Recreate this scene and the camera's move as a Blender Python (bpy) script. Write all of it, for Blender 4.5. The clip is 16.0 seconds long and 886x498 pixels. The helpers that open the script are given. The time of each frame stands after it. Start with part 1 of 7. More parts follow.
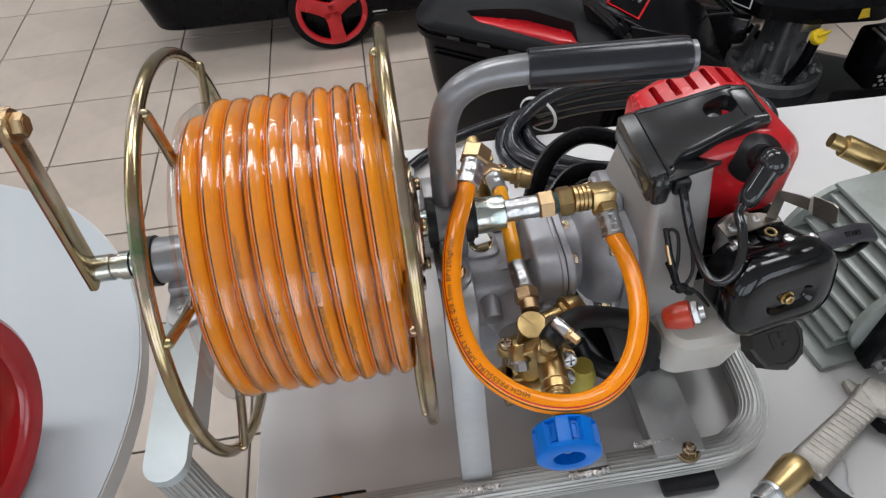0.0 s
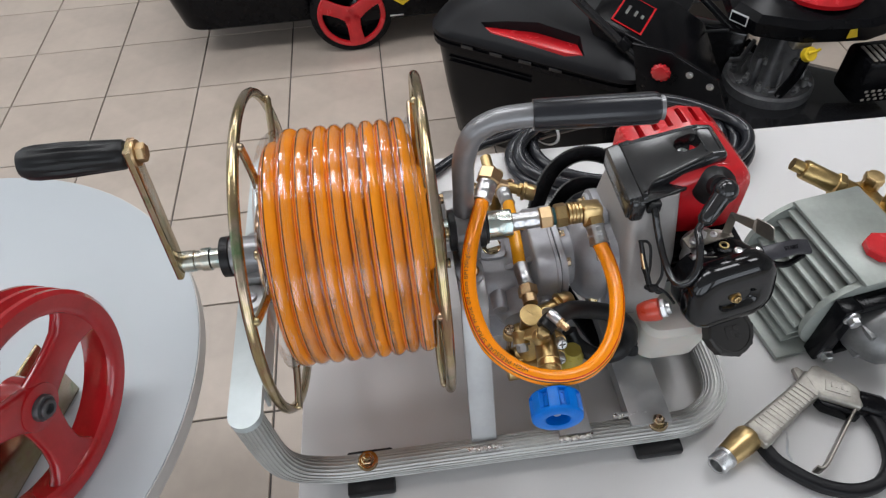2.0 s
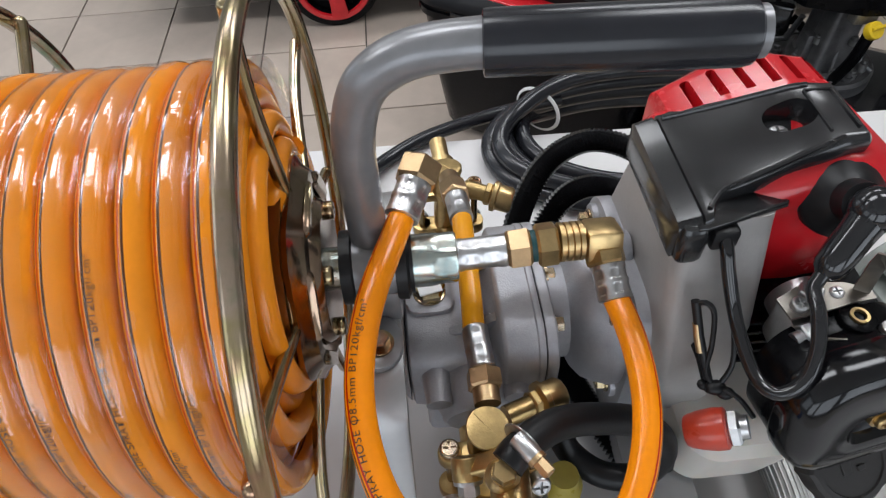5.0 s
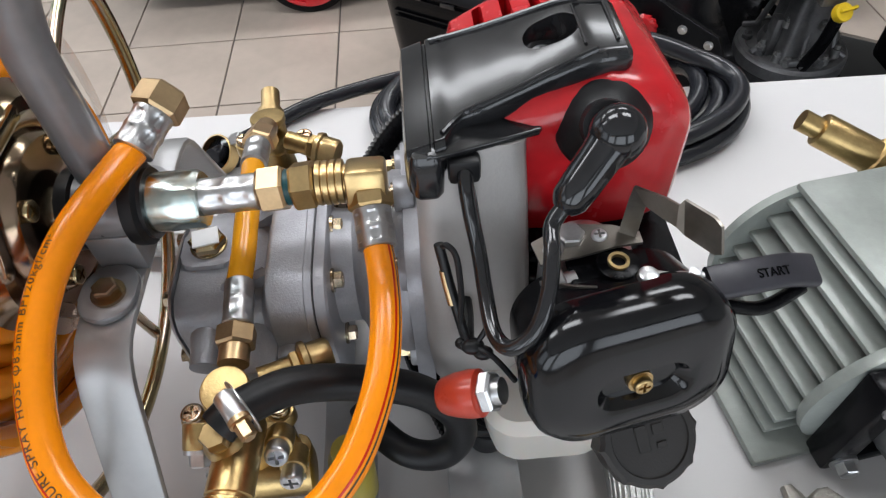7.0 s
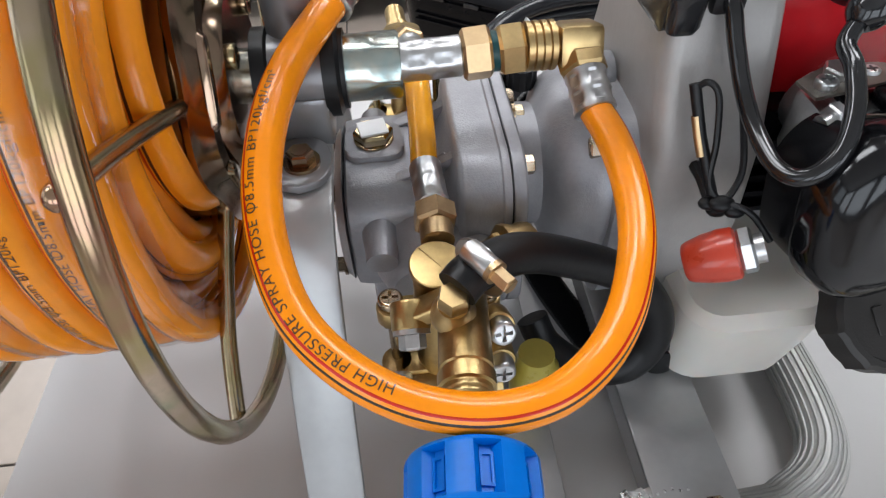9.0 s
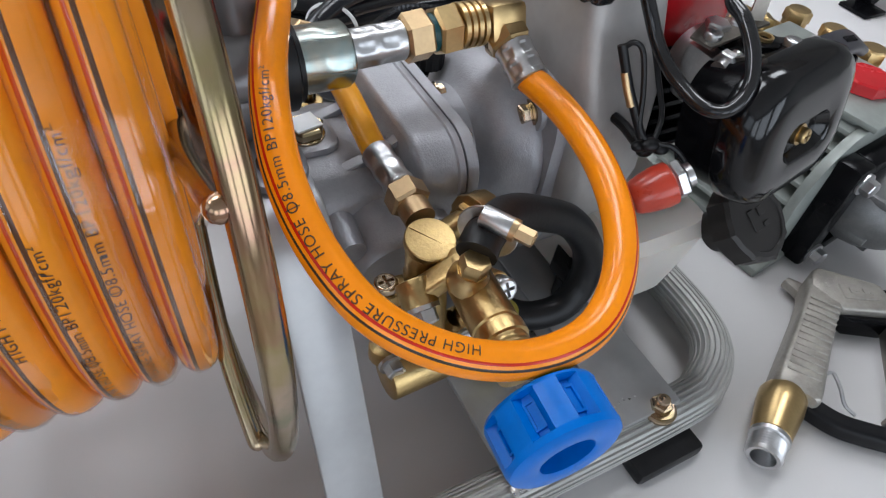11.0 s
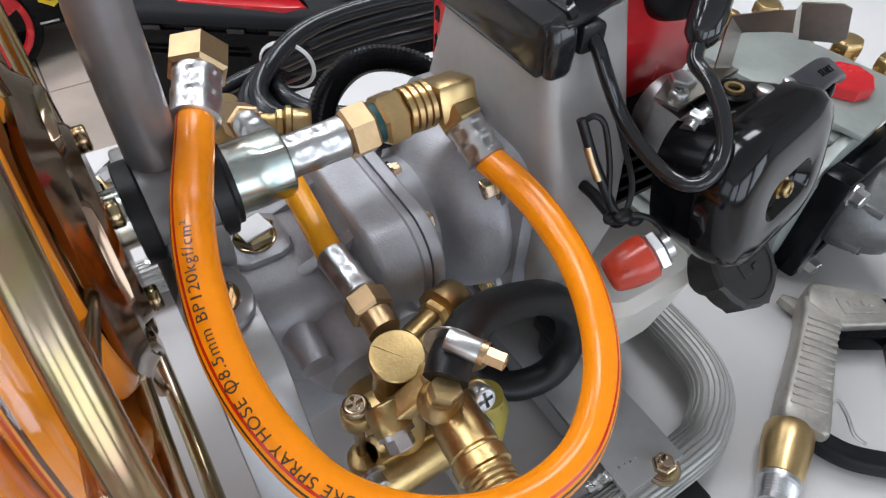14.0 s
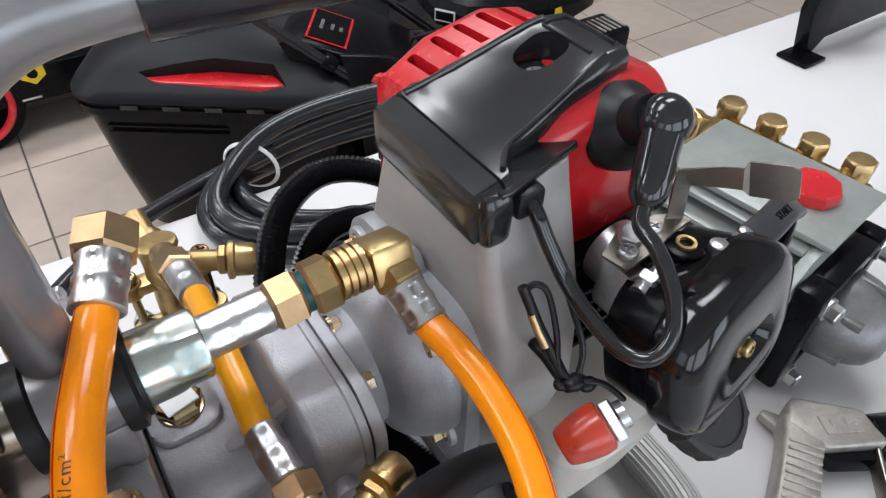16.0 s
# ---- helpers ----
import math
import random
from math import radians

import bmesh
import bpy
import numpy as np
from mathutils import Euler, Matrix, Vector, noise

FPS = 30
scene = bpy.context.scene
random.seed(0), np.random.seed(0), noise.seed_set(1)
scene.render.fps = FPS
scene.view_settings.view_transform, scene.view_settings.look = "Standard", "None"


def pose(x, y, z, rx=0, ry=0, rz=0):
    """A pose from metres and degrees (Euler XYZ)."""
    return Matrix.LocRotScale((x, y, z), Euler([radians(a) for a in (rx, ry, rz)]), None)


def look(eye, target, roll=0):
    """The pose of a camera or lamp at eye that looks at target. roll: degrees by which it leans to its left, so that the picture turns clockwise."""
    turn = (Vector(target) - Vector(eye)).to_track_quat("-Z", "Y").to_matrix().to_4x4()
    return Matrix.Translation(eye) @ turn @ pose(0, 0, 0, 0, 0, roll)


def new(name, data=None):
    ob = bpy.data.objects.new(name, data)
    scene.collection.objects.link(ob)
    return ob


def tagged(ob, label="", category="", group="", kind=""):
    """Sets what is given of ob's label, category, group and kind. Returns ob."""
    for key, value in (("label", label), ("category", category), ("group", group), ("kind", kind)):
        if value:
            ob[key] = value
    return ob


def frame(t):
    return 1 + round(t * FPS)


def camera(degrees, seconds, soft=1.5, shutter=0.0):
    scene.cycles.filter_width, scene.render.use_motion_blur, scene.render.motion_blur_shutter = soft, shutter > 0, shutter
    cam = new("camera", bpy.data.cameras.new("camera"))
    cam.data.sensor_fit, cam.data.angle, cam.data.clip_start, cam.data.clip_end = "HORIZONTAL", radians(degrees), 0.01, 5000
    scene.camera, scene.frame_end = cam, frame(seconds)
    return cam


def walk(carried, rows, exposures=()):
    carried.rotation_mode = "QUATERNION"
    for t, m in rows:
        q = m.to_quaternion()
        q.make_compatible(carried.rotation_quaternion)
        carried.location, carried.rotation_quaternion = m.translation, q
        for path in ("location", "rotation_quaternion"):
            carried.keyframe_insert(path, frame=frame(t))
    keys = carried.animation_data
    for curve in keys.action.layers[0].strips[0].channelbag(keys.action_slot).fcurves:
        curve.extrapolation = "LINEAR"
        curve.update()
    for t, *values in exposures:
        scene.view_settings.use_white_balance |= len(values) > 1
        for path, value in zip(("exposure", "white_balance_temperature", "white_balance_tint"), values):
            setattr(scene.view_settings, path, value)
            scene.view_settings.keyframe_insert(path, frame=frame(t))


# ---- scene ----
cam = camera(68.1, 16.0, soft=1.25)
METRES, EYE, TILT, LEAN, TURN = 1.1333, 1.2943, -48.98, 2.84, -8.25
ROWS = [
    (0.0, 0.0, 0.0, 0.0, 0.0, 0.0, -0.0),
    (0.5, -0.0124, -0.0901, 0.0109, -0.02, -0.34, -0.52),
    (1.0, -0.0162, -0.1167, 0.0096, 0.15, -0.49, -0.82),
    (1.5, -0.0117, -0.1129, 0.0103, 0.33, -0.62, -1.11),
    (2.0, -0.0108, -0.1081, 0.01, 0.51, -0.78, -1.29),
    (2.5, -0.0127, -0.0919, 0.0101, 0.66, -0.91, -1.37),
    (3.0, -0.0175, -0.0437, 0.0107, 0.86, -0.9, -1.54),
    (5.5, 0.0725, 0.1687, 0.0384, 1.43, -1.37, -2.98),
    (6.0, 0.1037, 0.1776, 0.0373, 1.86, -1.45, -3.25),
    (6.5, 0.139, 0.1879, 0.0317, 2.14, -1.51, -3.36),
    (7.0, 0.1588, 0.1883, 0.0169, 2.38, -1.31, -3.36),
    (7.5, 0.1598, 0.1909, -0.0153, 2.6, -0.12, -3.43),
    (8.0, 0.1378, 0.2005, -0.043, 2.47, 1.05, -3.5),
    (8.5, 0.1016, 0.2101, -0.0521, 2.45, 1.67, -3.5),
    (11.0, -0.0181, 0.2139, -0.0582, -19.32, 0.36, 8.8),
    (11.5, 0.0074, 0.246, -0.0445, -19.23, -0.44, 10.93),
    (12.0, 0.0231, 0.2562, -0.0393, -19.25, -1.12, 12.38),
    (12.5, 0.0237, 0.2565, -0.0391, -19.25, -1.55, 13.4),
    (13.0, 0.0224, 0.2559, -0.0374, -19.37, -1.7, 14.19),
    (13.5, 0.018, 0.244, -0.0257, -19.51, -1.77, 14.7),
    (14.0, 0.0087, 0.2247, -0.0139, -19.72, -1.47, 15.01),
    (14.5, -0.0011, 0.2016, -0.0021, -19.99, -0.13, 15.33),
    (15.0, -0.0025, 0.1911, 0.016, -20.17, 1.41, 15.62),
    (15.5, 0.0065, 0.2082, 0.0286, -20.28, 2.28, 15.92),
    (16.0, 0.045, 0.2301, 0.0235, -20.27, 2.61, 16.39),
]
walk(cam, [(t, pose(0, 0, EYE, TILT, LEAN, TURN) @ pose(METRES * x, METRES * y, METRES * z, 90 + pitch, roll, yaw)) for t, x, y, z, yaw, pitch, roll in ROWS],
     [(0.0, -0.08, 6420, 10), (3.0, -0.08, 6420, 10), (5.5, 0.01, 6340, 10), (7.0, 0.18, 6380, 10), (8.5, 0.24, 6380, 10), (11.0, -0.02, 6180, 10), (12.5, 0.04, 6180, 10), (14.0, 0.20, 6200, 10), (16.0, 0.34, 6280, 10)])

# ---- world and light ----
world = bpy.data.worlds.new("world")
scene.world = world
world.use_nodes = True
wn = world.node_tree
wn.nodes["Background"].inputs[0].default_value = (0.80, 0.88, 1.0, 1)
wn.nodes["Background"].inputs[1].default_value = 0.35


def area(name, loc, target, sx, sy, power, color=(1, 1, 1)):
    data = bpy.data.lights.new(name, "AREA")
    data.shape, data.size, data.size_y, data.energy, data.color = "RECTANGLE", sx, sy, power, color
    ob = new(name, data)
    ob.matrix_world = look(loc, target)
    return ob


# ---- shape helpers ----
def mesh_of(bm, name, angle=38):
    me = bpy.data.meshes.new(name)
    bmesh.ops.recalc_face_normals(bm, faces=bm.faces)
    bm.to_mesh(me)
    bm.free()
    me.polygons.foreach_set("use_smooth", [True] * len(me.polygons))
    me.set_sharp_from_angle(angle=radians(angle))
    return me


def thing(name, loc, label, category, group="", kind=""):
    ob = new(name)
    ob.location = loc
    ob.empty_display_size = 0.05
    bpy.context.view_layer.update()
    return tagged(ob, label, category, group, kind)


def part(name, bm, material, parent=None, label="", angle=38):
    """One mesh under a thing or a part, built in world metres."""
    ob = new(name, mesh_of(bm, name, angle))
    ob.data.materials.append(material)
    if parent is not None:
        ob.parent = parent
        chain, p = Matrix.Identity(4), parent
        stack = []
        while p is not None:
            stack.append(p)
            p = p.parent
        for p in reversed(stack):
            chain = chain @ p.matrix_parent_inverse @ p.matrix_basis
        ob.matrix_parent_inverse = chain.inverted()
    if label:
        tagged(ob, label)
    return ob


def frame_to(p0, p1):
    """A matrix whose z axis runs from p0 to p1."""
    d = Vector(p1) - Vector(p0)
    return Matrix.Translation(p0) @ d.to_track_quat("Z", "Y").to_matrix().to_4x4()


def add(bm, verts, faces, m=None):
    vs = [bm.verts.new((m @ Vector(v)) if m else v) for v in verts]
    for f in faces:
        try:
            bm.faces.new([vs[i] for i in f])
        except ValueError:
            pass
    return vs


def lathe(bm, p0, p1, profile, seg=24, hexa=False, phase=0.0):
    """Rings of (distance along, radius) about the line p0 to p1; hexa: six-sided."""
    m = frame_to(p0, p1)
    n = 6 if hexa else seg
    rings = []
    for h, r in profile:
        if r <= 1e-6:
            rings.append([bm.verts.new(m @ Vector((0, 0, h)))])
        else:
            rings.append([bm.verts.new(m @ Vector((r * math.cos(phase + k * math.tau / n), r * math.sin(phase + k * math.tau / n), h))) for k in range(n)])
    for a, b in zip(rings, rings[1:]):
        for k in range(n):
            q = (k + 1) % n
            if len(a) == 1 and len(b) == 1:
                continue
            if len(a) == 1:
                bm.faces.new((a[0], b[k], b[q]))
            elif len(b) == 1:
                bm.faces.new((a[k], a[q], b[0]))
            else:
                bm.faces.new((a[k], a[q], b[q], b[k]))
    for ring, flip in ((rings[0], True), (rings[-1], False)):
        if len(ring) > 2:
            bm.faces.new(ring[::-1] if flip else ring)
    return bm


def cyl(bm, p0, p1, r, r1=None, seg=20, bev=0.0):
    r1 = r if r1 is None else r1
    L = (Vector(p1) - Vector(p0)).length
    b = min(bev, L * 0.4, r * 0.6)
    prof = [(0, r), (L, r1)] if b <= 0 else [(0, r - b), (b * 0.3, r - b * 0.3), (b, r), (L - b, r1), (L - b * 0.3, r1 - b * 0.3), (L, r1 - b)]
    return lathe(bm, p0, p1, prof, seg)


def hexnut(bm, p0, p1, r, phase=0.0, c=0.12):
    """A hexagon bar with its corners turned down at both ends."""
    m = frame_to(p0, p1)
    L = (Vector(p1) - Vector(p0)).length
    e = min(r * c, L * 0.2)
    lathe(bm, p0, p1, [(0, r * 0.87), (e, r), (L - e, r), (L, r * 0.87)], hexa=True, phase=phase)
    return bm


def bolt(bm, p0, p1, r, washer=True):
    """A flanged hexagon head from the seat p0 outward to p1."""
    a, b = Vector(p0), Vector(p1)
    d = b - a
    if washer:
        cyl(bm, a, a + d * 0.25, r * 1.35, seg=18)
    hexnut(bm, a + d * 0.2, b, r)
    cyl(bm, b, b + d * 0.04, r * 0.6, seg=12)
    return bm


def screw_head(bm, p0, p1, r):
    """A cross-slotted cheese head."""
    a, b = Vector(p0), Vector(p1)
    d = b - a
    h = d.length
    lathe(bm, a, b, [(0, r * 0.96), (h * 0.1, r), (h * 0.78, r), (h * 0.93, r * 0.93), (h, r * 0.80), (h, r * 0.66), (h * 0.62, r * 0.62)], 20)
    m = frame_to(a, b)
    g = r * 0.13
    for k in range(4):
        arc = [(r * 0.67 * math.cos(t), r * 0.67 * math.sin(t)) for t in [radians(14 + 62 * i / 4) for i in range(5)]]
        prism(bm, [(g, g)] + arc, h * 0.55, h, m @ Matrix.Rotation(k * math.pi / 2, 4, "Z"))
    return bm


def box(bm, c, s, bev=0.0, m=None, seg=2):
    """A box of size s about c, its edges rounded by bev."""
    x, y, z = (v / 2 for v in s)
    vs = add(bm, [(c[0] + a * x, c[1] + b * y, c[2] + e * z) for a in (-1, 1) for b in (-1, 1) for e in (-1, 1)],
             [(0, 1, 3, 2), (4, 6, 7, 5), (0, 4, 5, 1), (2, 3, 7, 6), (0, 2, 6, 4), (1, 5, 7, 3)], m)
    if bev > 0:
        edges = {e for v in vs for e in v.link_edges}
        bmesh.ops.bevel(bm, geom=list(edges), offset=bev, segments=seg, profile=0.5, affect="EDGES")
    return bm


def prism(bm, outline, h0, h1, m=None, bev=0.0, seg=2):
    """An outline in x and y pulled from h0 to h1, its edges rounded by bev."""
    n = len(outline)
    lo = [bm.verts.new((m @ Vector((x, y, h0))) if m else (x, y, h0)) for x, y in outline]
    hi = [bm.verts.new((m @ Vector((x, y, h1))) if m else (x, y, h1)) for x, y in outline]
    faces = [bm.faces.new(lo[::-1]), bm.faces.new(hi)]
    for k in range(n):
        faces.append(bm.faces.new((lo[k], lo[(k + 1) % n], hi[(k + 1) % n], hi[k])))
    if bev > 0:
        edges = {e for f in faces[:2] for e in f.edges}
        bmesh.ops.bevel(bm, geom=list(edges), offset=bev, segments=seg, profile=0.5, affect="EDGES")
    return bm


def loft(bm, rings, caps=True):
    """Skin over rings of equally many points."""
    made = [[bm.verts.new(p) for p in r] for r in rings]
    n = len(made[0])
    for a, b in zip(made, made[1:]):
        for k in range(n):
            bm.faces.new((a[k], a[(k + 1) % n], b[(k + 1) % n], b[k]))
    if caps:
        bm.faces.new(made[0][::-1])
        bm.faces.new(made[-1])
    return bm


def rounded(w, h, r, n=5, cx=0.0, cy=0.0):
    """The outline of a rectangle with round corners."""
    out = []
    for (sx, sy, a0) in ((1, 1, 0), (-1, 1, 90), (-1, -1, 180), (1, -1, 270)):
        for k in range(n + 1):
            a = radians(a0 + 90 * k / n)
            out.append((cx + sx * (w / 2 - r) + r * math.cos(a), cy + sy * (h / 2 - r) + r * math.sin(a)))
    return out


def spline(pts, per=8, closed=False):
    """Points of a Catmull-Rom curve through pts."""
    P = [Vector(p) for p in pts]
    n = len(P)
    out = []
    for i in range(n if closed else n - 1):
        if closed:
            a, b, c, d = P[i - 1], P[i], P[(i + 1) % n], P[(i + 2) % n]
        else:
            a, b, c, d = P[max(i - 1, 0)], P[i], P[i + 1], P[min(i + 2, n - 1)]
        for k in range(per):
            t = k / per
            out.append(0.5 * (2 * b + (c - a) * t + (2 * a - 5 * b + 4 * c - d) * t * t + (3 * b - a - 3 * c + d) * t ** 3))
    if not closed:
        out.append(P[-1])
    return out


def sweep(bm, pts, r, seg=12, closed=False, prof=None, up=None, caps=True, rfun=None, uv=False, twist=0.0):
    """A tube along pts. prof: points of its cross-section (side, up) instead of a circle; rfun: radius along 0..1."""
    P = [Vector(p) for p in pts]
    n = len(P)
    T = []
    for i in range(n):
        a, b = (P[i - 1], P[(i + 1) % n]) if closed else (P[max(i - 1, 0)], P[min(i + 1, n - 1)])
        T.append((b - a).normalized())
    u0 = Vector(up) if up else (Vector((0, 0, 1)) if abs(T[0].z) < 0.9 else Vector((0, 1, 0)))
    N = (u0 - T[0] * u0.dot(T[0])).normalized()
    rings, dist, cum = [], 0.0, []
    for i in range(n):
        if i:
            dist += (P[i] - P[i - 1]).length
        cum.append(dist)
        src = u0 if up else N
        N = (src - T[i] * src.dot(T[i])).normalized()
        Bn = T[i].cross(N)
        rr = r * (rfun(i / (n - 1)) if rfun else 1)
        if prof:
            ring = [P[i] + Bn * x + N * y for x, y in prof]
        else:
            ring = [P[i] + (N * math.cos(k * math.tau / seg + twist) + Bn * math.sin(k * math.tau / seg + twist)) * rr for k in range(seg)]
        rings.append([bm.verts.new(p) for p in ring])
    lay = bm.loops.layers.uv.verify() if uv else None
    k_n = len(rings[0])
    for i in range(n if closed else n - 1):
        a, b = rings[i], rings[(i + 1) % n]
        for k in range(k_n):
            q = (k + 1) % k_n
            f = bm.faces.new((a[k], a[q], b[q], b[k]))
            if uv:
                va, vb = cum[i], cum[i + 1] if i + 1 < n else dist
                for loop, st in zip(f.loops, ((k / k_n, va), ((k + 1) / k_n, va), ((k + 1) / k_n, vb), (k / k_n, vb))):
                    loop[lay].uv = st
    if caps and not closed:
        bm.faces.new(rings[0][::-1])
        bm.faces.new(rings[-1])
    return bm


def carve(ob, cutter):
    """Cuts a solid out of a part, for good."""
    me = mesh_of(cutter, "cutter")
    tool = new("cutter", me)
    mod = ob.modifiers.new("cut", "BOOLEAN")
    mod.operation, mod.object, mod.solver = "DIFFERENCE", tool, "EXACT"
    bpy.context.view_layer.update()
    tool.matrix_world = ob.matrix_world @ ob.matrix_world.inverted()
    done = bpy.data.meshes.new_from_object(ob.evaluated_get(bpy.context.evaluated_depsgraph_get()))
    ob.modifiers.clear()
    ob.data = done
    bpy.data.objects.remove(tool)
    done.set_sharp_from_angle(angle=radians(38))


def lettering(text, path, start, side, size, material, parent, r, lift=0.0002, phi=-1):
    """Words wrapped on a tube: they run along path from the length start; side(point) is where they face."""
    cu = bpy.data.curves.new("words", "FONT")
    cu.body, cu.size, cu.space_character = text, size, 1.14
    ob = new("words", cu)
    bpy.context.view_layer.update()
    me = bpy.data.meshes.new_from_object(ob.evaluated_get(bpy.context.evaluated_depsgraph_get()))
    bpy.data.objects.remove(ob)
    fine = bmesh.new()
    fine.from_mesh(me)
    if phi >= 0:
        # an upright stroke turns the round letter at this place into a phi
        edge = []
        for body in (text[:phi + 1], text[phi]):
            q = bpy.data.curves.new("words", "FONT")
            q.body, q.size, q.space_character = body, size, 1.14
            w = new("words", q)
            bpy.context.view_layer.update()
            edge.append(w.dimensions.x)
            bpy.data.objects.remove(w)
        x = edge[0] - edge[1] * 0.46
        add(fine, [(x + sx * size * 0.04, sz * size, 0) for sx, sz in ((-1, -0.16), (1, -0.16), (1, 0.84), (-1, 0.84))], [(0, 1, 2, 3)])
    bmesh.ops.triangulate(fine, faces=fine.faces)
    for _ in range(3):
        longer = [e for e in fine.edges if e.calc_length() > size * 0.14]
        if longer:
            bmesh.ops.subdivide_edges(fine, edges=longer, cuts=1)
            bmesh.ops.triangulate(fine, faces=[f for f in fine.faces if len(f.verts) > 3])
    fine.to_mesh(me)
    fine.free()
    P = [Vector(p) for p in path]
    cum = [0.0]
    for a, b in zip(P, P[1:]):
        cum.append(cum[-1] + (b - a).length)
    mid = sum((v.co.y for v in me.vertices)) / max(len(me.vertices), 1)
    i = 0
    cs = np.array(cum)
    for v in me.vertices:
        s = start + v.co.x
        i = int(np.clip(np.searchsorted(cs, s) - 1, 0, len(P) - 2))
        f = (s - cum[i]) / max(cum[i + 1] - cum[i], 1e-9)
        c = P[i].lerp(P[i + 1], min(max(f, 0), 1))
        tg = (P[min(i + 2, len(P) - 1)] - P[max(i - 1, 0)]).normalized()
        n = Vector(side(c)) - c
        n = (n - tg * n.dot(tg)).normalized()
        b = n.cross(tg)
        a = (v.co.y - mid) / r
        v.co = c + (n * math.cos(a) + b * math.sin(a)) * (r + lift)
    bm = bmesh.new()
    bm.from_mesh(me)
    bpy.data.meshes.remove(me)
    return part("printing", bm, material, parent)


def plate(bm, pairs, th):
    """A bent strip of sheet metal through pairs of edge points."""
    rings = []
    for i, (l, r) in enumerate(pairs):
        l, r = Vector(l), Vector(r)
        a = Vector(pairs[max(i - 1, 0)][0]) + Vector(pairs[max(i - 1, 0)][1])
        b = Vector(pairs[min(i + 1, len(pairs) - 1)][0]) + Vector(pairs[min(i + 1, len(pairs) - 1)][1])
        n = (b - a).cross(r - l).normalized() * th
        rings.append([l, r, r + n, l + n])
    loft(bm, rings)
    return bm


def ring_pts(c, axis_x, axis_y, r, n=64, a0=0.0, a1=360.0):
    c, ax, ay = Vector(c), Vector(axis_x), Vector(axis_y)
    full = abs(a1 - a0) >= 359.9
    m = n if full else n + 1
    return [c + ax * (r * math.cos(radians(a0 + (a1 - a0) * k / n))) + ay * (r * math.sin(radians(a0 + (a1 - a0) * k / n))) for k in range(m)]


# ---- materials ----
def mat(name, color, rough=0.5, metal=0.0, var=0.12, scale=40.0, bump=0.0, bscale=300.0, coat=0.0, rvar=0.04, tint=None, spec=0.5, trans=0.0, sss=0.0, ior=1.45):
    m = bpy.data.materials.new(name)
    m.use_nodes = True
    nt = m.node_tree
    b = nt.nodes["Principled BSDF"]
    L = nt.links.new
    tc = nt.nodes.new("ShaderNodeTexCoord")
    n1 = nt.nodes.new("ShaderNodeTexNoise")
    n1.inputs["Scale"].default_value, n1.inputs["Detail"].default_value = scale, 5
    n2 = nt.nodes.new("ShaderNodeTexNoise")
    n2.inputs["Scale"].default_value, n2.inputs["Detail"].default_value = scale * 6.3, 3
    L(tc.outputs["Object"], n1.inputs["Vector"])
    L(tc.outputs["Object"], n2.inputs["Vector"])
    mx = nt.nodes.new("ShaderNodeMath")
    mx.operation = "MULTIPLY_ADD"
    mx.inputs[1].default_value = 0.35
    L(n2.outputs["Fac"], mx.inputs[0])
    L(n1.outputs["Fac"], mx.inputs[2])
    ramp = nt.nodes.new("ShaderNodeValToRGB")
    c = Vector(color)
    t = Vector(tint) if tint else c * (1 - 2 * var)
    hi = c * (1 + var * 0.6)
    ramp.color_ramp.elements[0].position, ramp.color_ramp.elements[1].position = 0.42, 0.92
    ramp.color_ramp.elements[0].color = (*t, 1)
    ramp.color_ramp.elements[1].color = (*[min(v, 1) for v in hi], 1)
    L(mx.outputs[0], ramp.inputs[0])
    L(ramp.outputs[0], b.inputs["Base Color"])
    rr = nt.nodes.new("ShaderNodeMapRange")
    rr.inputs["From Min"].default_value, rr.inputs["From Max"].default_value = 0.35, 0.95
    rr.inputs["To Min"].default_value, rr.inputs["To Max"].default_value = max(rough - rvar, 0.02), min(rough + rvar, 1)
    L(mx.outputs[0], rr.inputs[0])
    L(rr.outputs[0], b.inputs["Roughness"])
    b.inputs["Metallic"].default_value = metal
    b.inputs["Coat Weight"].default_value = coat
    b.inputs["Coat Roughness"].default_value = 0.08
    b.inputs["Specular IOR Level"].default_value = spec
    b.inputs["Transmission Weight"].default_value = trans
    b.inputs["IOR"].default_value = ior
    b.inputs["Subsurface Weight"].default_value = sss
    b.inputs["Subsurface Radius"].default_value = (0.01, 0.005, 0.003)
    if bump:
        n3 = nt.nodes.new("ShaderNodeTexNoise")
        n3.inputs["Scale"].default_value, n3.inputs["Detail"].default_value = bscale, 3
        L(tc.outputs["Object"], n3.inputs["Vector"])
        bp = nt.nodes.new("ShaderNodeBump")
        bp.inputs["Strength"].default_value, bp.inputs["Distance"].default_value = bump, 0.001
        L(n3.outputs["Fac"], bp.inputs["Height"])
        L(bp.outputs[0], b.inputs["Normal"])
    return m


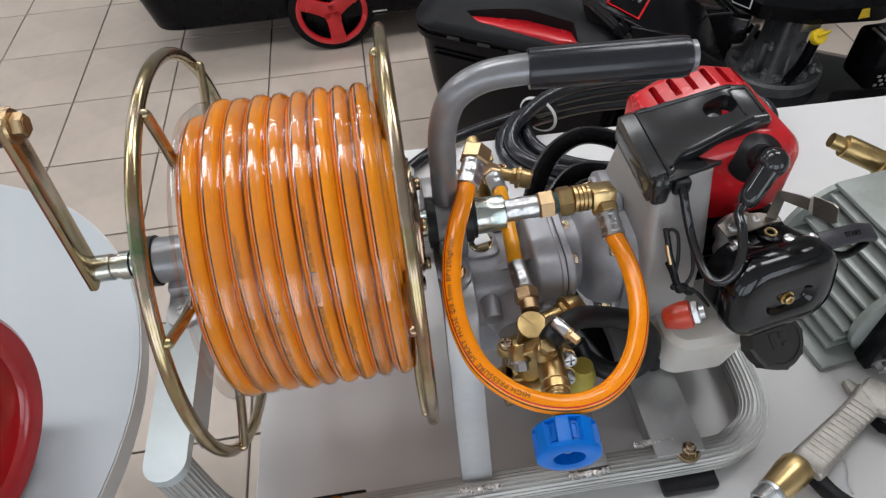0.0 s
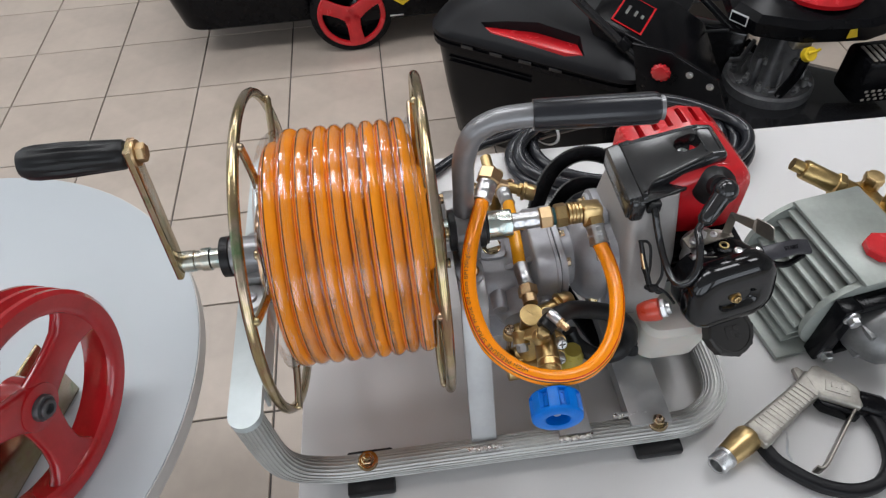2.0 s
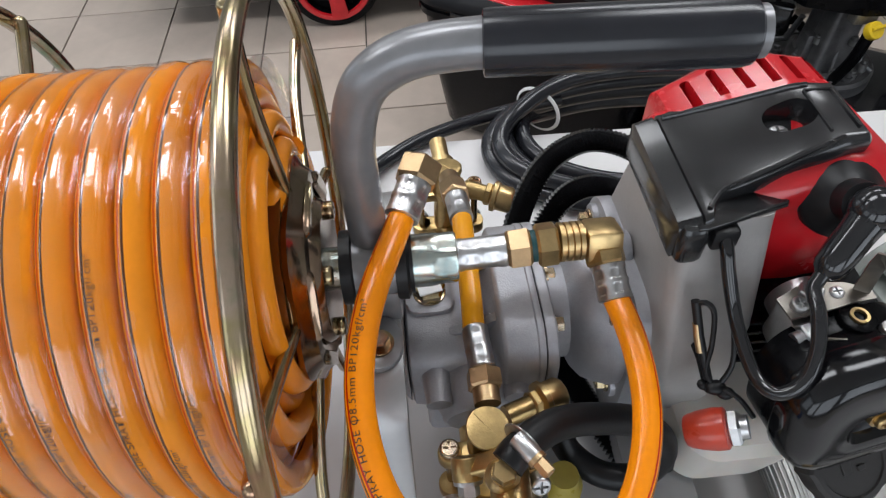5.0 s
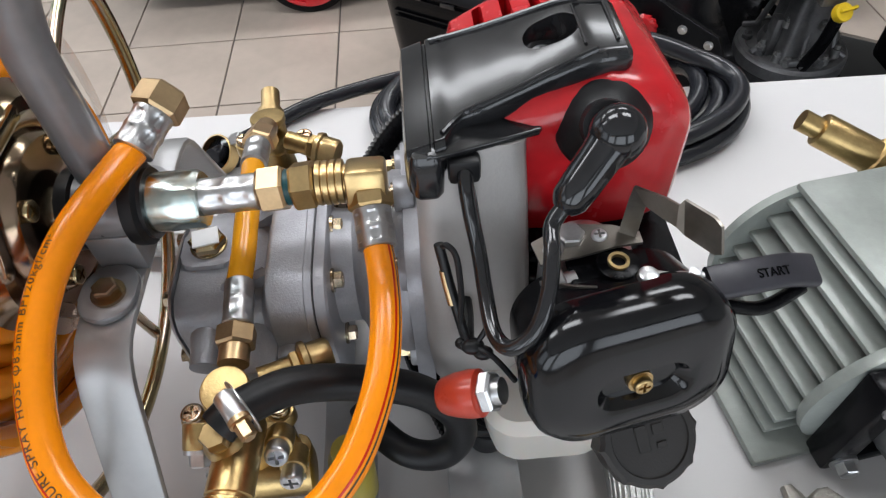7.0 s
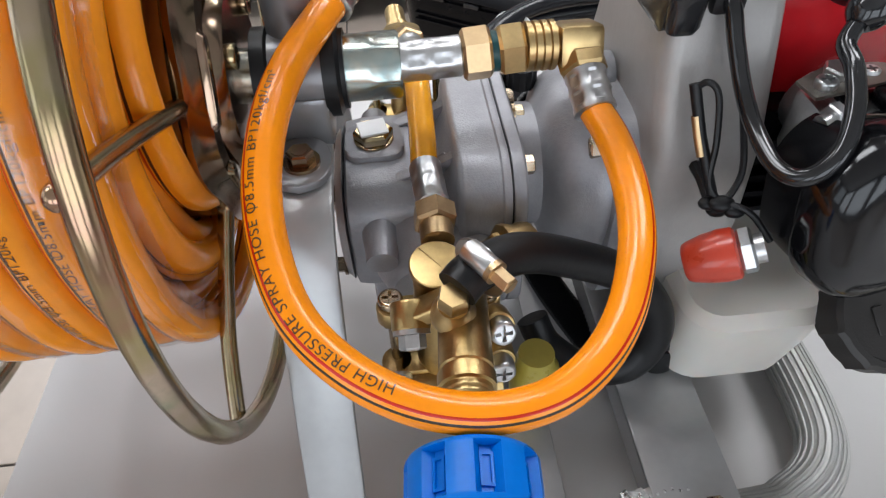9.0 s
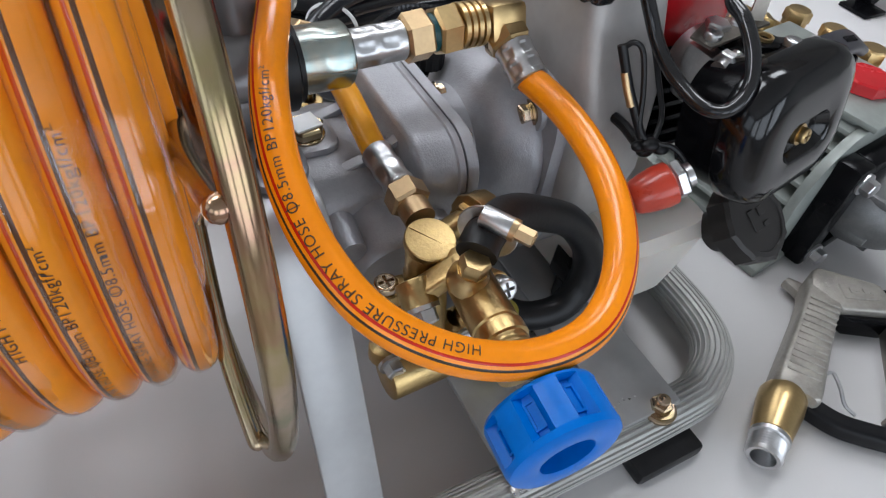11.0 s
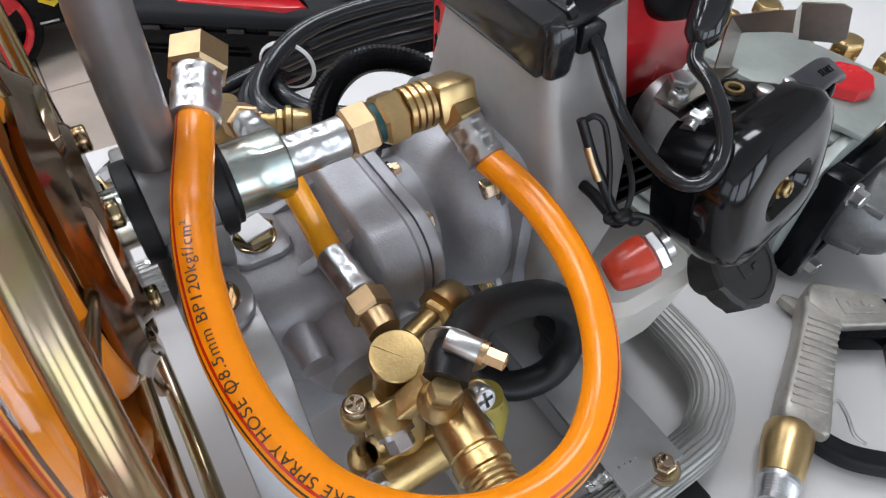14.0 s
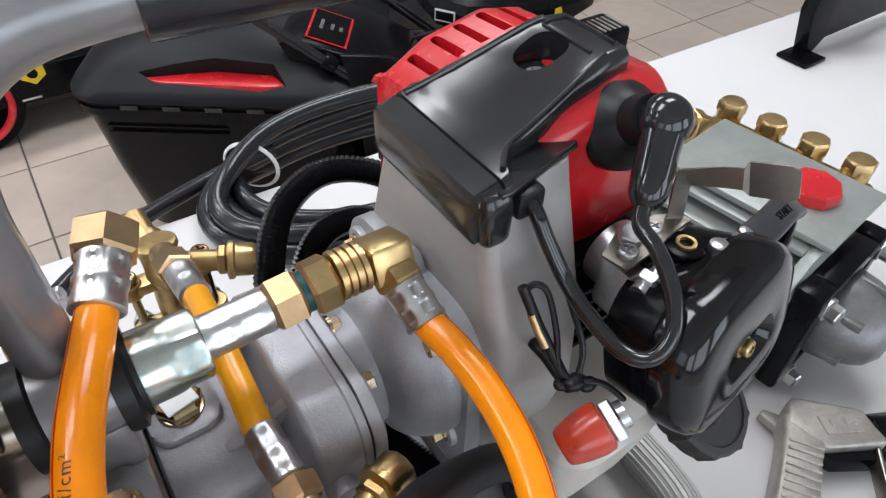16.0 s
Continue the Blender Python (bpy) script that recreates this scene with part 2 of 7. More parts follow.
def hose_mat(name, base, stripes, rough=0.22):
    """Rubber or PVC with coloured lines that run along it: (place round 0..1, half width, colour)."""
    m = mat(name, base, rough, var=0.05, scale=60, coat=0.12, spec=0.4)
    nt = m.node_tree
    L = nt.links.new
    b = nt.nodes["Principled BSDF"]
    last = b.inputs["Base Color"].links[0].from_socket
    uv = nt.nodes.new("ShaderNodeTexCoord")
    sep = nt.nodes.new("ShaderNodeSeparateXYZ")
    L(uv.outputs["UV"], sep.inputs[0])
    for at, half, col in stripes:
        d = nt.nodes.new("ShaderNodeMath")
        d.operation, d.inputs[1].default_value, d.inputs[2].default_value = "COMPARE", at, half
        L(sep.outputs["X"], d.inputs[0])
        mx = nt.nodes.new("ShaderNodeMix")
        mx.data_type = "RGBA"
        L(d.outputs[0], mx.inputs[0])
        L(last, mx.inputs[6])
        mx.inputs[7].default_value = (*col, 1)
        last = mx.outputs[2]
    L(last, b.inputs["Base Color"])
    return m


def zinc_mat(name):
    """Yellow chromate over zinc: gold with a drift to pink and green."""
    m = mat(name, (0.50, 0.40, 0.20), 0.21, 1.0, scale=16)
    nt = m.node_tree
    ramp = next(n for n in nt.nodes if n.type == "VALTORGB")
    cr = ramp.color_ramp
    cr.elements[0].position, cr.elements[0].color = 0.40, (0.36, 0.19, 0.15, 1)
    cr.elements[1].position, cr.elements[1].color = 0.95, (0.17, 0.26, 0.13, 1)
    e = cr.elements.new(0.62)
    e.color = (0.38, 0.31, 0.16, 1)
    e = cr.elements.new(0.78)
    e.color = (0.49, 0.38, 0.29, 1)
    return m


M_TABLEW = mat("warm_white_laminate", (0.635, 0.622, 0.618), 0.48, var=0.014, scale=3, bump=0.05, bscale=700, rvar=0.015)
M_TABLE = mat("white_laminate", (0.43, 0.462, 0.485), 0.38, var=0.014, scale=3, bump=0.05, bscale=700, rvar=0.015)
M_EDGE = mat("laminate_edge", (0.60, 0.57, 0.54), 0.45, var=0.05, scale=8)
M_TILE = mat("beige_floor_tile", (0.460, 0.388, 0.328), 0.30, var=0.10, scale=3.5, bump=0.10, bscale=120, rvar=0.04)
M_GROUT = mat("tile_grout", (0.13, 0.115, 0.105), 0.85, var=0.15, scale=30)
M_WALL = mat("wall_paint", (0.38, 0.38, 0.37), 0.7, var=0.05, scale=2)
M_CEIL = mat("ceiling_paint", (0.62, 0.62, 0.61), 0.8, var=0.04, scale=2)
M_ALU = mat("ribbed_aluminium", (0.47, 0.47, 0.455), 0.46, 0.70, var=0.10, scale=25, bump=0.1, bscale=500)
M_STEEL = mat("grey_painted_steel", (0.40, 0.40, 0.40), 0.36, 0.55, var=0.06, scale=30, bump=0.05)
M_PALE = mat("pale_painted_steel", (0.44, 0.485, 0.49), 0.32, 0.15, var=0.04, scale=30)
M_HANDLE = mat("grey_lacquered_tube", (0.26, 0.26, 0.27), 0.30, 0.45, var=0.12, scale=22)
M_CAST = mat("cast_aluminium", (0.37, 0.37, 0.392), 0.40, 0.35, var=0.08, scale=60, bump=0.22, bscale=900)
M_CASTD = mat("dark_cast_metal", (0.095, 0.095, 0.10), 0.36, 0.5, var=0.15, scale=40, bump=0.2, bscale=500)
M_SHROUD = mat("grey_engine_shroud", (0.37, 0.352, 0.338), 0.40, 0.25, var=0.06, scale=35, bump=0.12, bscale=700)
M_WELD = mat("bright_weld", (0.75, 0.75, 0.75), 0.28, 1.0, var=0.2, scale=200, bump=0.6, bscale=400)
M_BRASS = mat("cast_brass", (0.54, 0.385, 0.17), 0.33, 1.0, var=0.16, scale=60, bump=0.15, bscale=700)
M_BRASS_L = mat("turned_brass", (0.60, 0.43, 0.205), 0.32, 1.0, var=0.10, scale=80)
M_COPPER = mat("dull_brass_nut", (0.56, 0.40, 0.225), 0.36, 1.0, var=0.10, scale=80)
M_CHROME = mat("bright_zinc", (0.62, 0.62, 0.625), 0.32, 1.0, var=0.10, scale=120)
M_ZINC = zinc_mat("yellow_chromate_zinc")
M_ZINCD = mat("dark_chromate_zinc", (0.30, 0.22, 0.15), 0.20, 1.0, scale=14, tint=(0.16, 0.14, 0.10))
M_ZINCP = mat("pink_chromate_zinc", (0.44, 0.27, 0.22), 0.17, 1.0, scale=16, tint=(0.25, 0.22, 0.13))
M_SWIVEL = mat("silver_gold_plating", (0.60, 0.52, 0.42), 0.24, 1.0, var=0.15, scale=42, tint=(0.27, 0.43, 0.46))
M_BLACK = mat("black_rubber", (0.009, 0.009, 0.010), 0.40, var=0.2, scale=60, bump=0.08, spec=0.35)
M_VINYL = mat("black_vinyl_hose", (0.016, 0.0168, 0.021), 0.22, var=0.1, scale=20, rvar=0.03)
M_DKSTEEL = mat("dark_plated_steel", (0.27, 0.245, 0.215), 0.32, 0.9, var=0.12, scale=60)
M_GLOSS = mat("glossy_black_plastic", (0.014, 0.014, 0.0155), 0.13, var=0.2, scale=40, coat=0.2, rvar=0.03, bump=0.01, bscale=900)
M_COVER = mat("polished_black_cover", (0.016, 0.0162, 0.0175), 0.20, var=0.15, scale=40, coat=0.25, rvar=0.03, bump=0.02, bscale=250)
M_CASTM = mat("grey_cast_crankcase", (0.15, 0.15, 0.155), 0.38, 0.5, var=0.2, scale=30, bump=0.25, bscale=400)
M_PLAST = mat("black_moulded_plastic", (0.0045, 0.0045, 0.0055), 0.22, var=0.2, scale=30, bump=0.05, bscale=1500, spec=0.15)
M_SATIN = mat("satin_black_plastic", (0.0075, 0.0075, 0.009), 0.42, var=0.12, scale=20, bump=0.04, bscale=1500, spec=0.22)
M_LID = mat("polished_black_case", (0.005, 0.005, 0.006), 0.13, var=0.15, scale=30, rvar=0.02)
M_CAPB = mat("dull_brown_black_plastic", (0.028, 0.025, 0.0235), 0.48, var=0.12, scale=40, bump=0.1, bscale=900)
M_GREYPL = mat("dark_grey_plastic", (0.038, 0.037, 0.045), 0.35, var=0.15, scale=50)
M_RED = mat("red_moulded_plastic", (0.55, 0.012, 0.018), 0.25, var=0.10, scale=30, coat=0.3)
M_REDP = mat("red_enamel", (0.40, 0.010, 0.014), 0.24, var=0.12, scale=25, coat=0.6)
M_REDR = mat("red_rubber", (0.50, 0.046, 0.020), 0.30, var=0.10, scale=60, coat=0.3)
M_BLUE = mat("blue_plastic", (0.0002, 0.150, 0.60), 0.32, var=0.08, scale=50, spec=0.22)
M_TANK = mat("milky_white_plastic", (0.60, 0.565, 0.515), 0.35, var=0.04, scale=15, sss=0.3)
M_YEL = mat("yellow_plastic", (0.80, 0.55, 0.02), 0.35, var=0.08, scale=50)
M_OLIVE = mat("translucent_olive_plastic", (0.36, 0.29, 0.05), 0.30, var=0.1, scale=40)
M_WHITE = mat("white_nylon", (0.75, 0.75, 0.75), 0.4, var=0.05, scale=40)
M_PUMP = mat("pale_green_grey_enamel", (0.300, 0.322, 0.298), 0.34, 0.2, var=0.10, scale=30, bump=0.16, bscale=700)
M_GUN = mat("brushed_die_cast", (0.41, 0.385, 0.345), 0.42, 0.65, var=0.16, scale=60, bump=0.30, bscale=700)
M_CASTG = mat("dull_die_cast", (0.22, 0.22, 0.22), 0.40, 0.6, var=0.15, scale=50, bump=0.2, bscale=700)
M_TEAL = mat("teal_seal", (0.005, 0.050, 0.055), 0.4, var=0.1, scale=60)
M_INK = mat("black_ink", (0.06, 0.035, 0.015), 0.4, var=0.1, scale=100)
M_INKF = mat("worn_black_ink", (0.09, 0.038, 0.010), 0.35, var=0.35, scale=220)
M_HOSE = hose_mat("orange_pvc_hose", (0.96, 0.285, 0.003), ((0.125, 0.013, (0.55, 0.018, 0.004)), (0.180, 0.013, (0.05, 0.035, 0.02))))
# the coil's own lines; the brown also puts shade between turns into the colour
M_COIL = hose_mat("orange_coiled_hose", (0.82, 0.268, 0.010), ((0.300, 0.017, (0.085, 0.030, 0.010)), (0.352, 0.016, (0.52, 0.05, 0.006)), (0.69, 0.018, (0.16, 0.045, 0.010))), 0.18)
M_YHOSE = hose_mat("amber_pvc_hose", (0.86, 0.36, 0.010), ())
M_FILM = bpy.data.materials.new("clear_stretch_film")
M_FILM.use_nodes = True
fn = M_FILM.node_tree
fn.nodes.remove(fn.nodes["Principled BSDF"])
f_out = fn.nodes["Material Output"]
f_tr, f_gl, f_df = fn.nodes.new("ShaderNodeBsdfTransparent"), fn.nodes.new("ShaderNodeBsdfGlossy"), fn.nodes.new("ShaderNodeBsdfDiffuse")
f_gl.inputs["Roughness"].default_value = 0.045
f_df.inputs["Color"].default_value = (0.90, 0.89, 0.88, 1)
f_tc, f_no, f_bp = fn.nodes.new("ShaderNodeTexCoord"), fn.nodes.new("ShaderNodeTexNoise"), fn.nodes.new("ShaderNodeBump")
f_mp = fn.nodes.new("ShaderNodeMapping")
f_mp.inputs["Scale"].default_value = (0.6, 1.0, 1.0)
f_no.inputs["Scale"].default_value, f_no.inputs["Detail"].default_value = 55, 4
f_bp.inputs["Strength"].default_value, f_bp.inputs["Distance"].default_value = 0.75, 0.0014
fn.links.new(f_tc.outputs["Object"], f_mp.inputs[0])
fn.links.new(f_mp.outputs[0], f_no.inputs["Vector"])
fn.links.new(f_no.outputs["Fac"], f_bp.inputs["Height"])
fn.links.new(f_bp.outputs[0], f_gl.inputs["Normal"])
f_rp = fn.nodes.new("ShaderNodeMapRange")
f_rp.inputs["From Min"].default_value, f_rp.inputs["From Max"].default_value = 0.50, 0.78
f_rp.inputs["To Min"].default_value, f_rp.inputs["To Max"].default_value = 0.0, 0.05
fn.links.new(f_no.outputs["Fac"], f_rp.inputs[0])
f_m1, f_m2 = fn.nodes.new("ShaderNodeMixShader"), fn.nodes.new("ShaderNodeMixShader")
f_en, f_ad = fn.nodes.new("ShaderNodeMapRange"), fn.nodes.new("ShaderNodeMath")
f_n2 = fn.nodes.new("ShaderNodeTexNoise")
f_n2.inputs["Scale"].default_value, f_n2.inputs["Detail"].default_value = 22, 3
fn.links.new(f_tc.outputs["Object"], f_n2.inputs["Vector"])
f_en.inputs["From Min"].default_value, f_en.inputs["From Max"].default_value = 0.56, 0.72
f_en.inputs["To Min"].default_value, f_en.inputs["To Max"].default_value = 0.0, 0.09
fn.links.new(f_n2.outputs["Fac"], f_en.inputs[0])
f_ad.operation, f_ad.use_clamp = "ADD", True
fn.links.new(f_en.outputs[0], f_ad.inputs[0])
fn.links.new(f_rp.outputs[0], f_ad.inputs[1])
fn.links.new(f_ad.outputs[0], f_m1.inputs[0])
fn.links.new(f_tr.outputs[0], f_m1.inputs[1])
fn.links.new(f_df.outputs[0], f_m1.inputs[2])
f_lw, f_lr = fn.nodes.new("ShaderNodeLayerWeight"), fn.nodes.new("ShaderNodeMapRange")
f_lw.inputs["Blend"].default_value = 0.35
f_lr.inputs["To Min"].default_value, f_lr.inputs["To Max"].default_value = 0.040, 0.38
fn.links.new(f_lw.outputs["Facing"], f_lr.inputs[0])
fn.links.new(f_lr.outputs[0], f_m2.inputs[0])
fn.links.new(f_m1.outputs[0], f_m2.inputs[1])
fn.links.new(f_gl.outputs[0], f_m2.inputs[2])
fn.links.new(f_m2.outputs[0], f_out.inputs["Surface"])
M_LAMP = bpy.data.materials.new("lamp_diffuser")
M_LAMP.use_nodes = True
M_LAMP.node_tree.nodes["Principled BSDF"].inputs["Emission Color"].default_value = (0.96, 0.98, 1, 1)
M_LAMP.node_tree.nodes["Principled BSDF"].inputs["Emission Strength"].default_value = 3.0

# ---- the room ----
TZ = 0.705          # table height
TILE = 1 / 3
TX, TY = -1.3823, 2.3477   # a tile corner


def room():
    bm = bmesh.new()
    box(bm, (0.4, 1.0, -0.055), (9.0, 9.0, 0.10))
    floor = tagged(part("floor", bm, M_GROUT), "beige ceramic tile floor with dark grout lines", "floor", kind="structure")
    bm = bmesh.new()
    box(bm, (0, 0, 0), (TILE - 0.005, TILE - 0.005, 0.008), 0.0012, seg=1)
    tile = mesh_of(bm, "tile")
    tile.materials.append(M_TILE)
    far = bmesh.new()
    for i in range(-9, 17):
        for j in range(-18, 10):
            x, y = TX + (i + 0.5) * TILE, TY + (j + 0.5) * TILE
            if -6 <= i <= 8 and -8 <= j <= 4:
                ob = new("tile", tile)
                ob.location = (x, y, -0.0035)
                ob.parent = floor
            else:
                box(far, (x, y, -0.0035), (TILE - 0.005, TILE - 0.005, 0.008))
    tagged(part("far_tiles", far, M_TILE, floor), kind="stuff")
    for name, c, s in (("wall_north", (0.4, 5.55, 1.5), (9.2, 0.1, 3.0)),                        ("wall_east", (4.95, 1.0, 1.5), (0.1, 9.0, 3.0))):
        bm = bmesh.new()
        box(bm, c, s)
        tagged(part(name, bm, M_WALL), "plain light painted shop wall", "wall", kind="structure")
    # the window wall: sill, head and piers round three wide openings
    bm = bmesh.new()
    box(bm, (-4.15, 1.0, 0.4), (0.1, 9.0, 0.8))
    box(bm, (-4.15, 1.0, 2.8), (0.1, 9.0, 0.4))
    for y in (-3.25, -0.2, 2.3, 5.25):
        box(bm, (-4.15, y, 1.7), (0.1, 0.5, 1.8))
    tagged(part("wall_west", bm, M_WALL), "light painted shop wall with wide windows", "wall", kind="structure")
    bm = bmesh.new()
    box(bm, (0.4, -3.55, 0.2), (9.2, 0.1, 0.4))
    box(bm, (0.4, -3.55, 2.8), (9.2, 0.1, 0.4))
    for x in (-4.0, -1.4, 1.6, 4.6):
        box(bm, (x, -3.55, 1.5), (0.6, 0.1, 2.2))
    tagged(part("wall_south", bm, M_WALL), "light painted shop wall with wide windows", "wall", kind="structure")
    bm = bmesh.new()
    box(bm, (0.4, 1.0, 3.05), (9.2, 9.2, 0.1))
    tagged(part("ceiling", bm, M_CEIL), "plain white shop ceiling", "ceiling", kind="structure")


def ceiling_lamp(x, y):
    t = thing("ceiling_light", (x, y, 3.0), "long white ceiling light panel with glowing diffuser", "ceiling light", "ceiling lights")
    bm = bmesh.new()
    box(bm, (x, y, 2.985), (1.24, 0.64, 0.03), 0.004)
    part("frame", bm, M_WHITE, t)
    bm = bmesh.new()
    box(bm, (x, y, 2.966), (1.18, 0.58, 0.006))
    part("diffuser", bm, M_LAMP, t)
    area("lamp", (x, y, 2.955), (x, y, 0), 1.15, 0.55, 15.5, (0.97, 0.98, 1.0))


room()
for lx in (-2.3, -0.5, 1.3):
    for ly in (1.1, 3.0):
        ceiling_lamp(lx, ly)
for wy in (-1.7, 1.05, 3.8):
    area("window_daylight", (-4.05, wy, 1.7), (0, wy, 1.2), 1.8, 2.0, 14.0, (0.86, 0.93, 1.0))
for wx in (-2.7, 0.1, 3.1):
    area("window_daylight", (wx, -3.45, 1.5), (wx, 0, 1.3), 2.3, 2.1, 42.0, (0.88, 0.94, 1.0))


def table_right():
    t = thing("display_table", (1.0, 0.3, 0), "white laminate display table with square corner", "table")
    m = Matrix.Translation((-0.153, 0.706, 0)) @ Matrix.Rotation(radians(-1.64), 4, "Z")
    bm = bmesh.new()
    box(bm, (1.15, -0.40, TZ - 0.0125), (2.3, 0.8, 0.025), 0.0012, m, 1)
    part("tabletop", bm, M_TABLEW, t)
    for x in (0.05, 2.25):
        bm = bmesh.new()
        box(bm, (x, -0.40, (TZ - 0.025) / 2), (0.025, 0.7, TZ - 0.025), 0, m)
        part("leg_panel", bm, M_TABLEW, t)


def table_left():
    t = thing("round_table", (-0.69, 0.38, 0), "round white laminate table with beige edge", "table")
    bm = bmesh.new()
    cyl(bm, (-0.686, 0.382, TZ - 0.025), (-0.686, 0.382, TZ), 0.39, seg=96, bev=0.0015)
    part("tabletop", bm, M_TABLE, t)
    bm = bmesh.new()
    cyl(bm, (-0.686, 0.382, TZ - 0.024), (-0.686, 0.382, TZ - 0.002), 0.3912, seg=96)
    part("edge_band", bm, M_EDGE, t)
    bm = bmesh.new()
    lathe(bm, (-0.686, 0.382, 0), (-0.686, 0.382, 1), [(0, 0.10), (0.015, 0.095), (0.03, 0.04), (TZ - 0.04, 0.04), (TZ - 0.026, 0.12)], 32)
    part("pedestal", bm, M_STEEL, t)


table_right()
table_left()

# ---- the power sprayer ----
AY, AZ = 0.362, 0.912    # the reel's axis, along x
sprayer = thing("power_sprayer", (0.08, 0.36, TZ), "portable petrol power sprayer with orange hose reel on white table", "power sprayer")


def base_frame():
    zc = 0.724
    yf, yr = 0.213, 0.511
    pts = [(-0.176, yf - 0.008, 0.878), (-0.172, yf - 0.008, 0.80), (-0.163, yf - 0.004, 0.757), (-0.142, yf, 0.732), (-0.112, yf, zc), (-0.06, yf, zc), (0.10, yf, zc),
           (0.236, yf, zc), (0.268, yf + 0.006, zc), (0.292, yf + 0.024, zc), (0.302, yf + 0.055, zc), (0.303, yf + 0.12, zc), (0.303, yr - 0.10, zc), (0.302, yr - 0.055, zc),
           (0.292, yr - 0.024, zc), (0.268, yr - 0.006, zc), (0.236, yr, zc), (0.10, yr, zc), (-0.06, yr, zc), (-0.112, yr, zc), (-0.142, yr, 0.732),
           (-0.163, yr + 0.004, 0.757), (-0.172, yr + 0.008, 0.80), (-0.176, yr + 0.008, 0.878)]
    bm = bmesh.new()
    sweep(bm, spline(pts, 6), 0.013, seg=36, rfun=None, prof=None)
    fr = part("base_frame", bm, M_ALU, sprayer, "bent ribbed aluminium base tube")
    # fine ribs that run along the tube
    ribs = bmesh.new()
    path = spline(pts, 6)
    for k in range(24):
        a = math.tau * k / 24
        T0 = None
        line, P = [], [Vector(p) for p in path]
        N = Vector((0, -1, 0))
        for i in range(len(P)):
            tg = (P[min(i + 1, len(P) - 1)] - P[max(i - 1, 0)]).normalized()
            N = Vector((0, 0, 1)) if T0 is None else N
            T0 = tg
            if i == 0:
                N = (Vector((-1, 0, 0)) - tg * Vector((-1, 0, 0)).dot(tg)).normalized()
            else:
                N = (N - tg * N.dot(tg)).normalized()
            B = tg.cross(N)
            line.append(P[i] + (N * math.cos(a) + B * math.sin(a)) * 0.0130)
        sweep(ribs, line, 0.0010, seg=6)
    part("rib", ribs, M_ALU, fr)
    for x in (-0.089, 0.219):
        for y, s in ((yf, 1), (yr, -1)):
            bm = bmesh.new()
            box(bm, (x, y - s * 0.002, TZ + 0.0060), (0.050, 0.048, 0.012), 0.003)
            part("foot", bm, M_BLACK, fr, "black rubber foot")
            bm = bmesh.new()
            cyl(bm, (x, y, zc + 0.0115), (x, y, zc + 0.0145), 0.0108, seg=24, bev=0.0006)
            bolt(bm, (x, y, zc + 0.0142), (x, y, zc + 0.0205), 0.0066)
            cyl(bm, (x, y, zc + 0.0200), (x, y, zc + 0.0245), 0.0038, seg=14, bev=0.0006)
            part("bolt", bm, M_ZINC, fr)
    # the left cross bar: a light channel with round ends
    bm = bmesh.new()
    out = rounded(0.0285, yr - yf + 0.044, 0.0140, 10)
    prism(bm, out, 0.878, 0.8865, Matrix.Translation((-0.176, AY, 0)), 0.0012)
    for s in (-1, 1):
        box(bm, (-0.176 + s * 0.0122, AY, 0.866), (0.003, yr - yf - 0.03, 0.030))
    part("cross_bar", bm, M_PALE, sprayer, "light grey steel cross bar")
    # cross plates between the two tubes
    for x, w, z in ((0.130, 0.034, 0.7385), (0.212, 0.044, 0.7385)):
        bm = bmesh.new()
        box(bm, (x, AY, z), (w, yr - yf + 0.004, 0.004), 0.0012)
        if w > 0.04:
            box(bm, (x - w / 2 + 0.0015, AY, z - 0.008), (0.003, yr - yf - 0.03, 0.018))
        part("cross_plate", bm, M_STEEL, sprayer)
    for x, y in ((0.034, yf - 0.004), (0.130, yf - 0.006), (0.034, yr), (0.130, yr), (0.193, yf + 0.012)):
        bm = bmesh.new()
        for k in range(9):
            u = (k - 4) / 4 * 0.016
            bmesh.ops.create_icosphere(bm, subdivisions=1, radius=0.0034, matrix=Matrix.Translation((x + u, y + random.uniform(-1, 1) * 0.001, 0.7385)) @ Matrix.Diagonal((1, 1.1, 0.7, 1)))
        part("weld", bm, M_WELD, fr, "bright weld bead")
    return fr


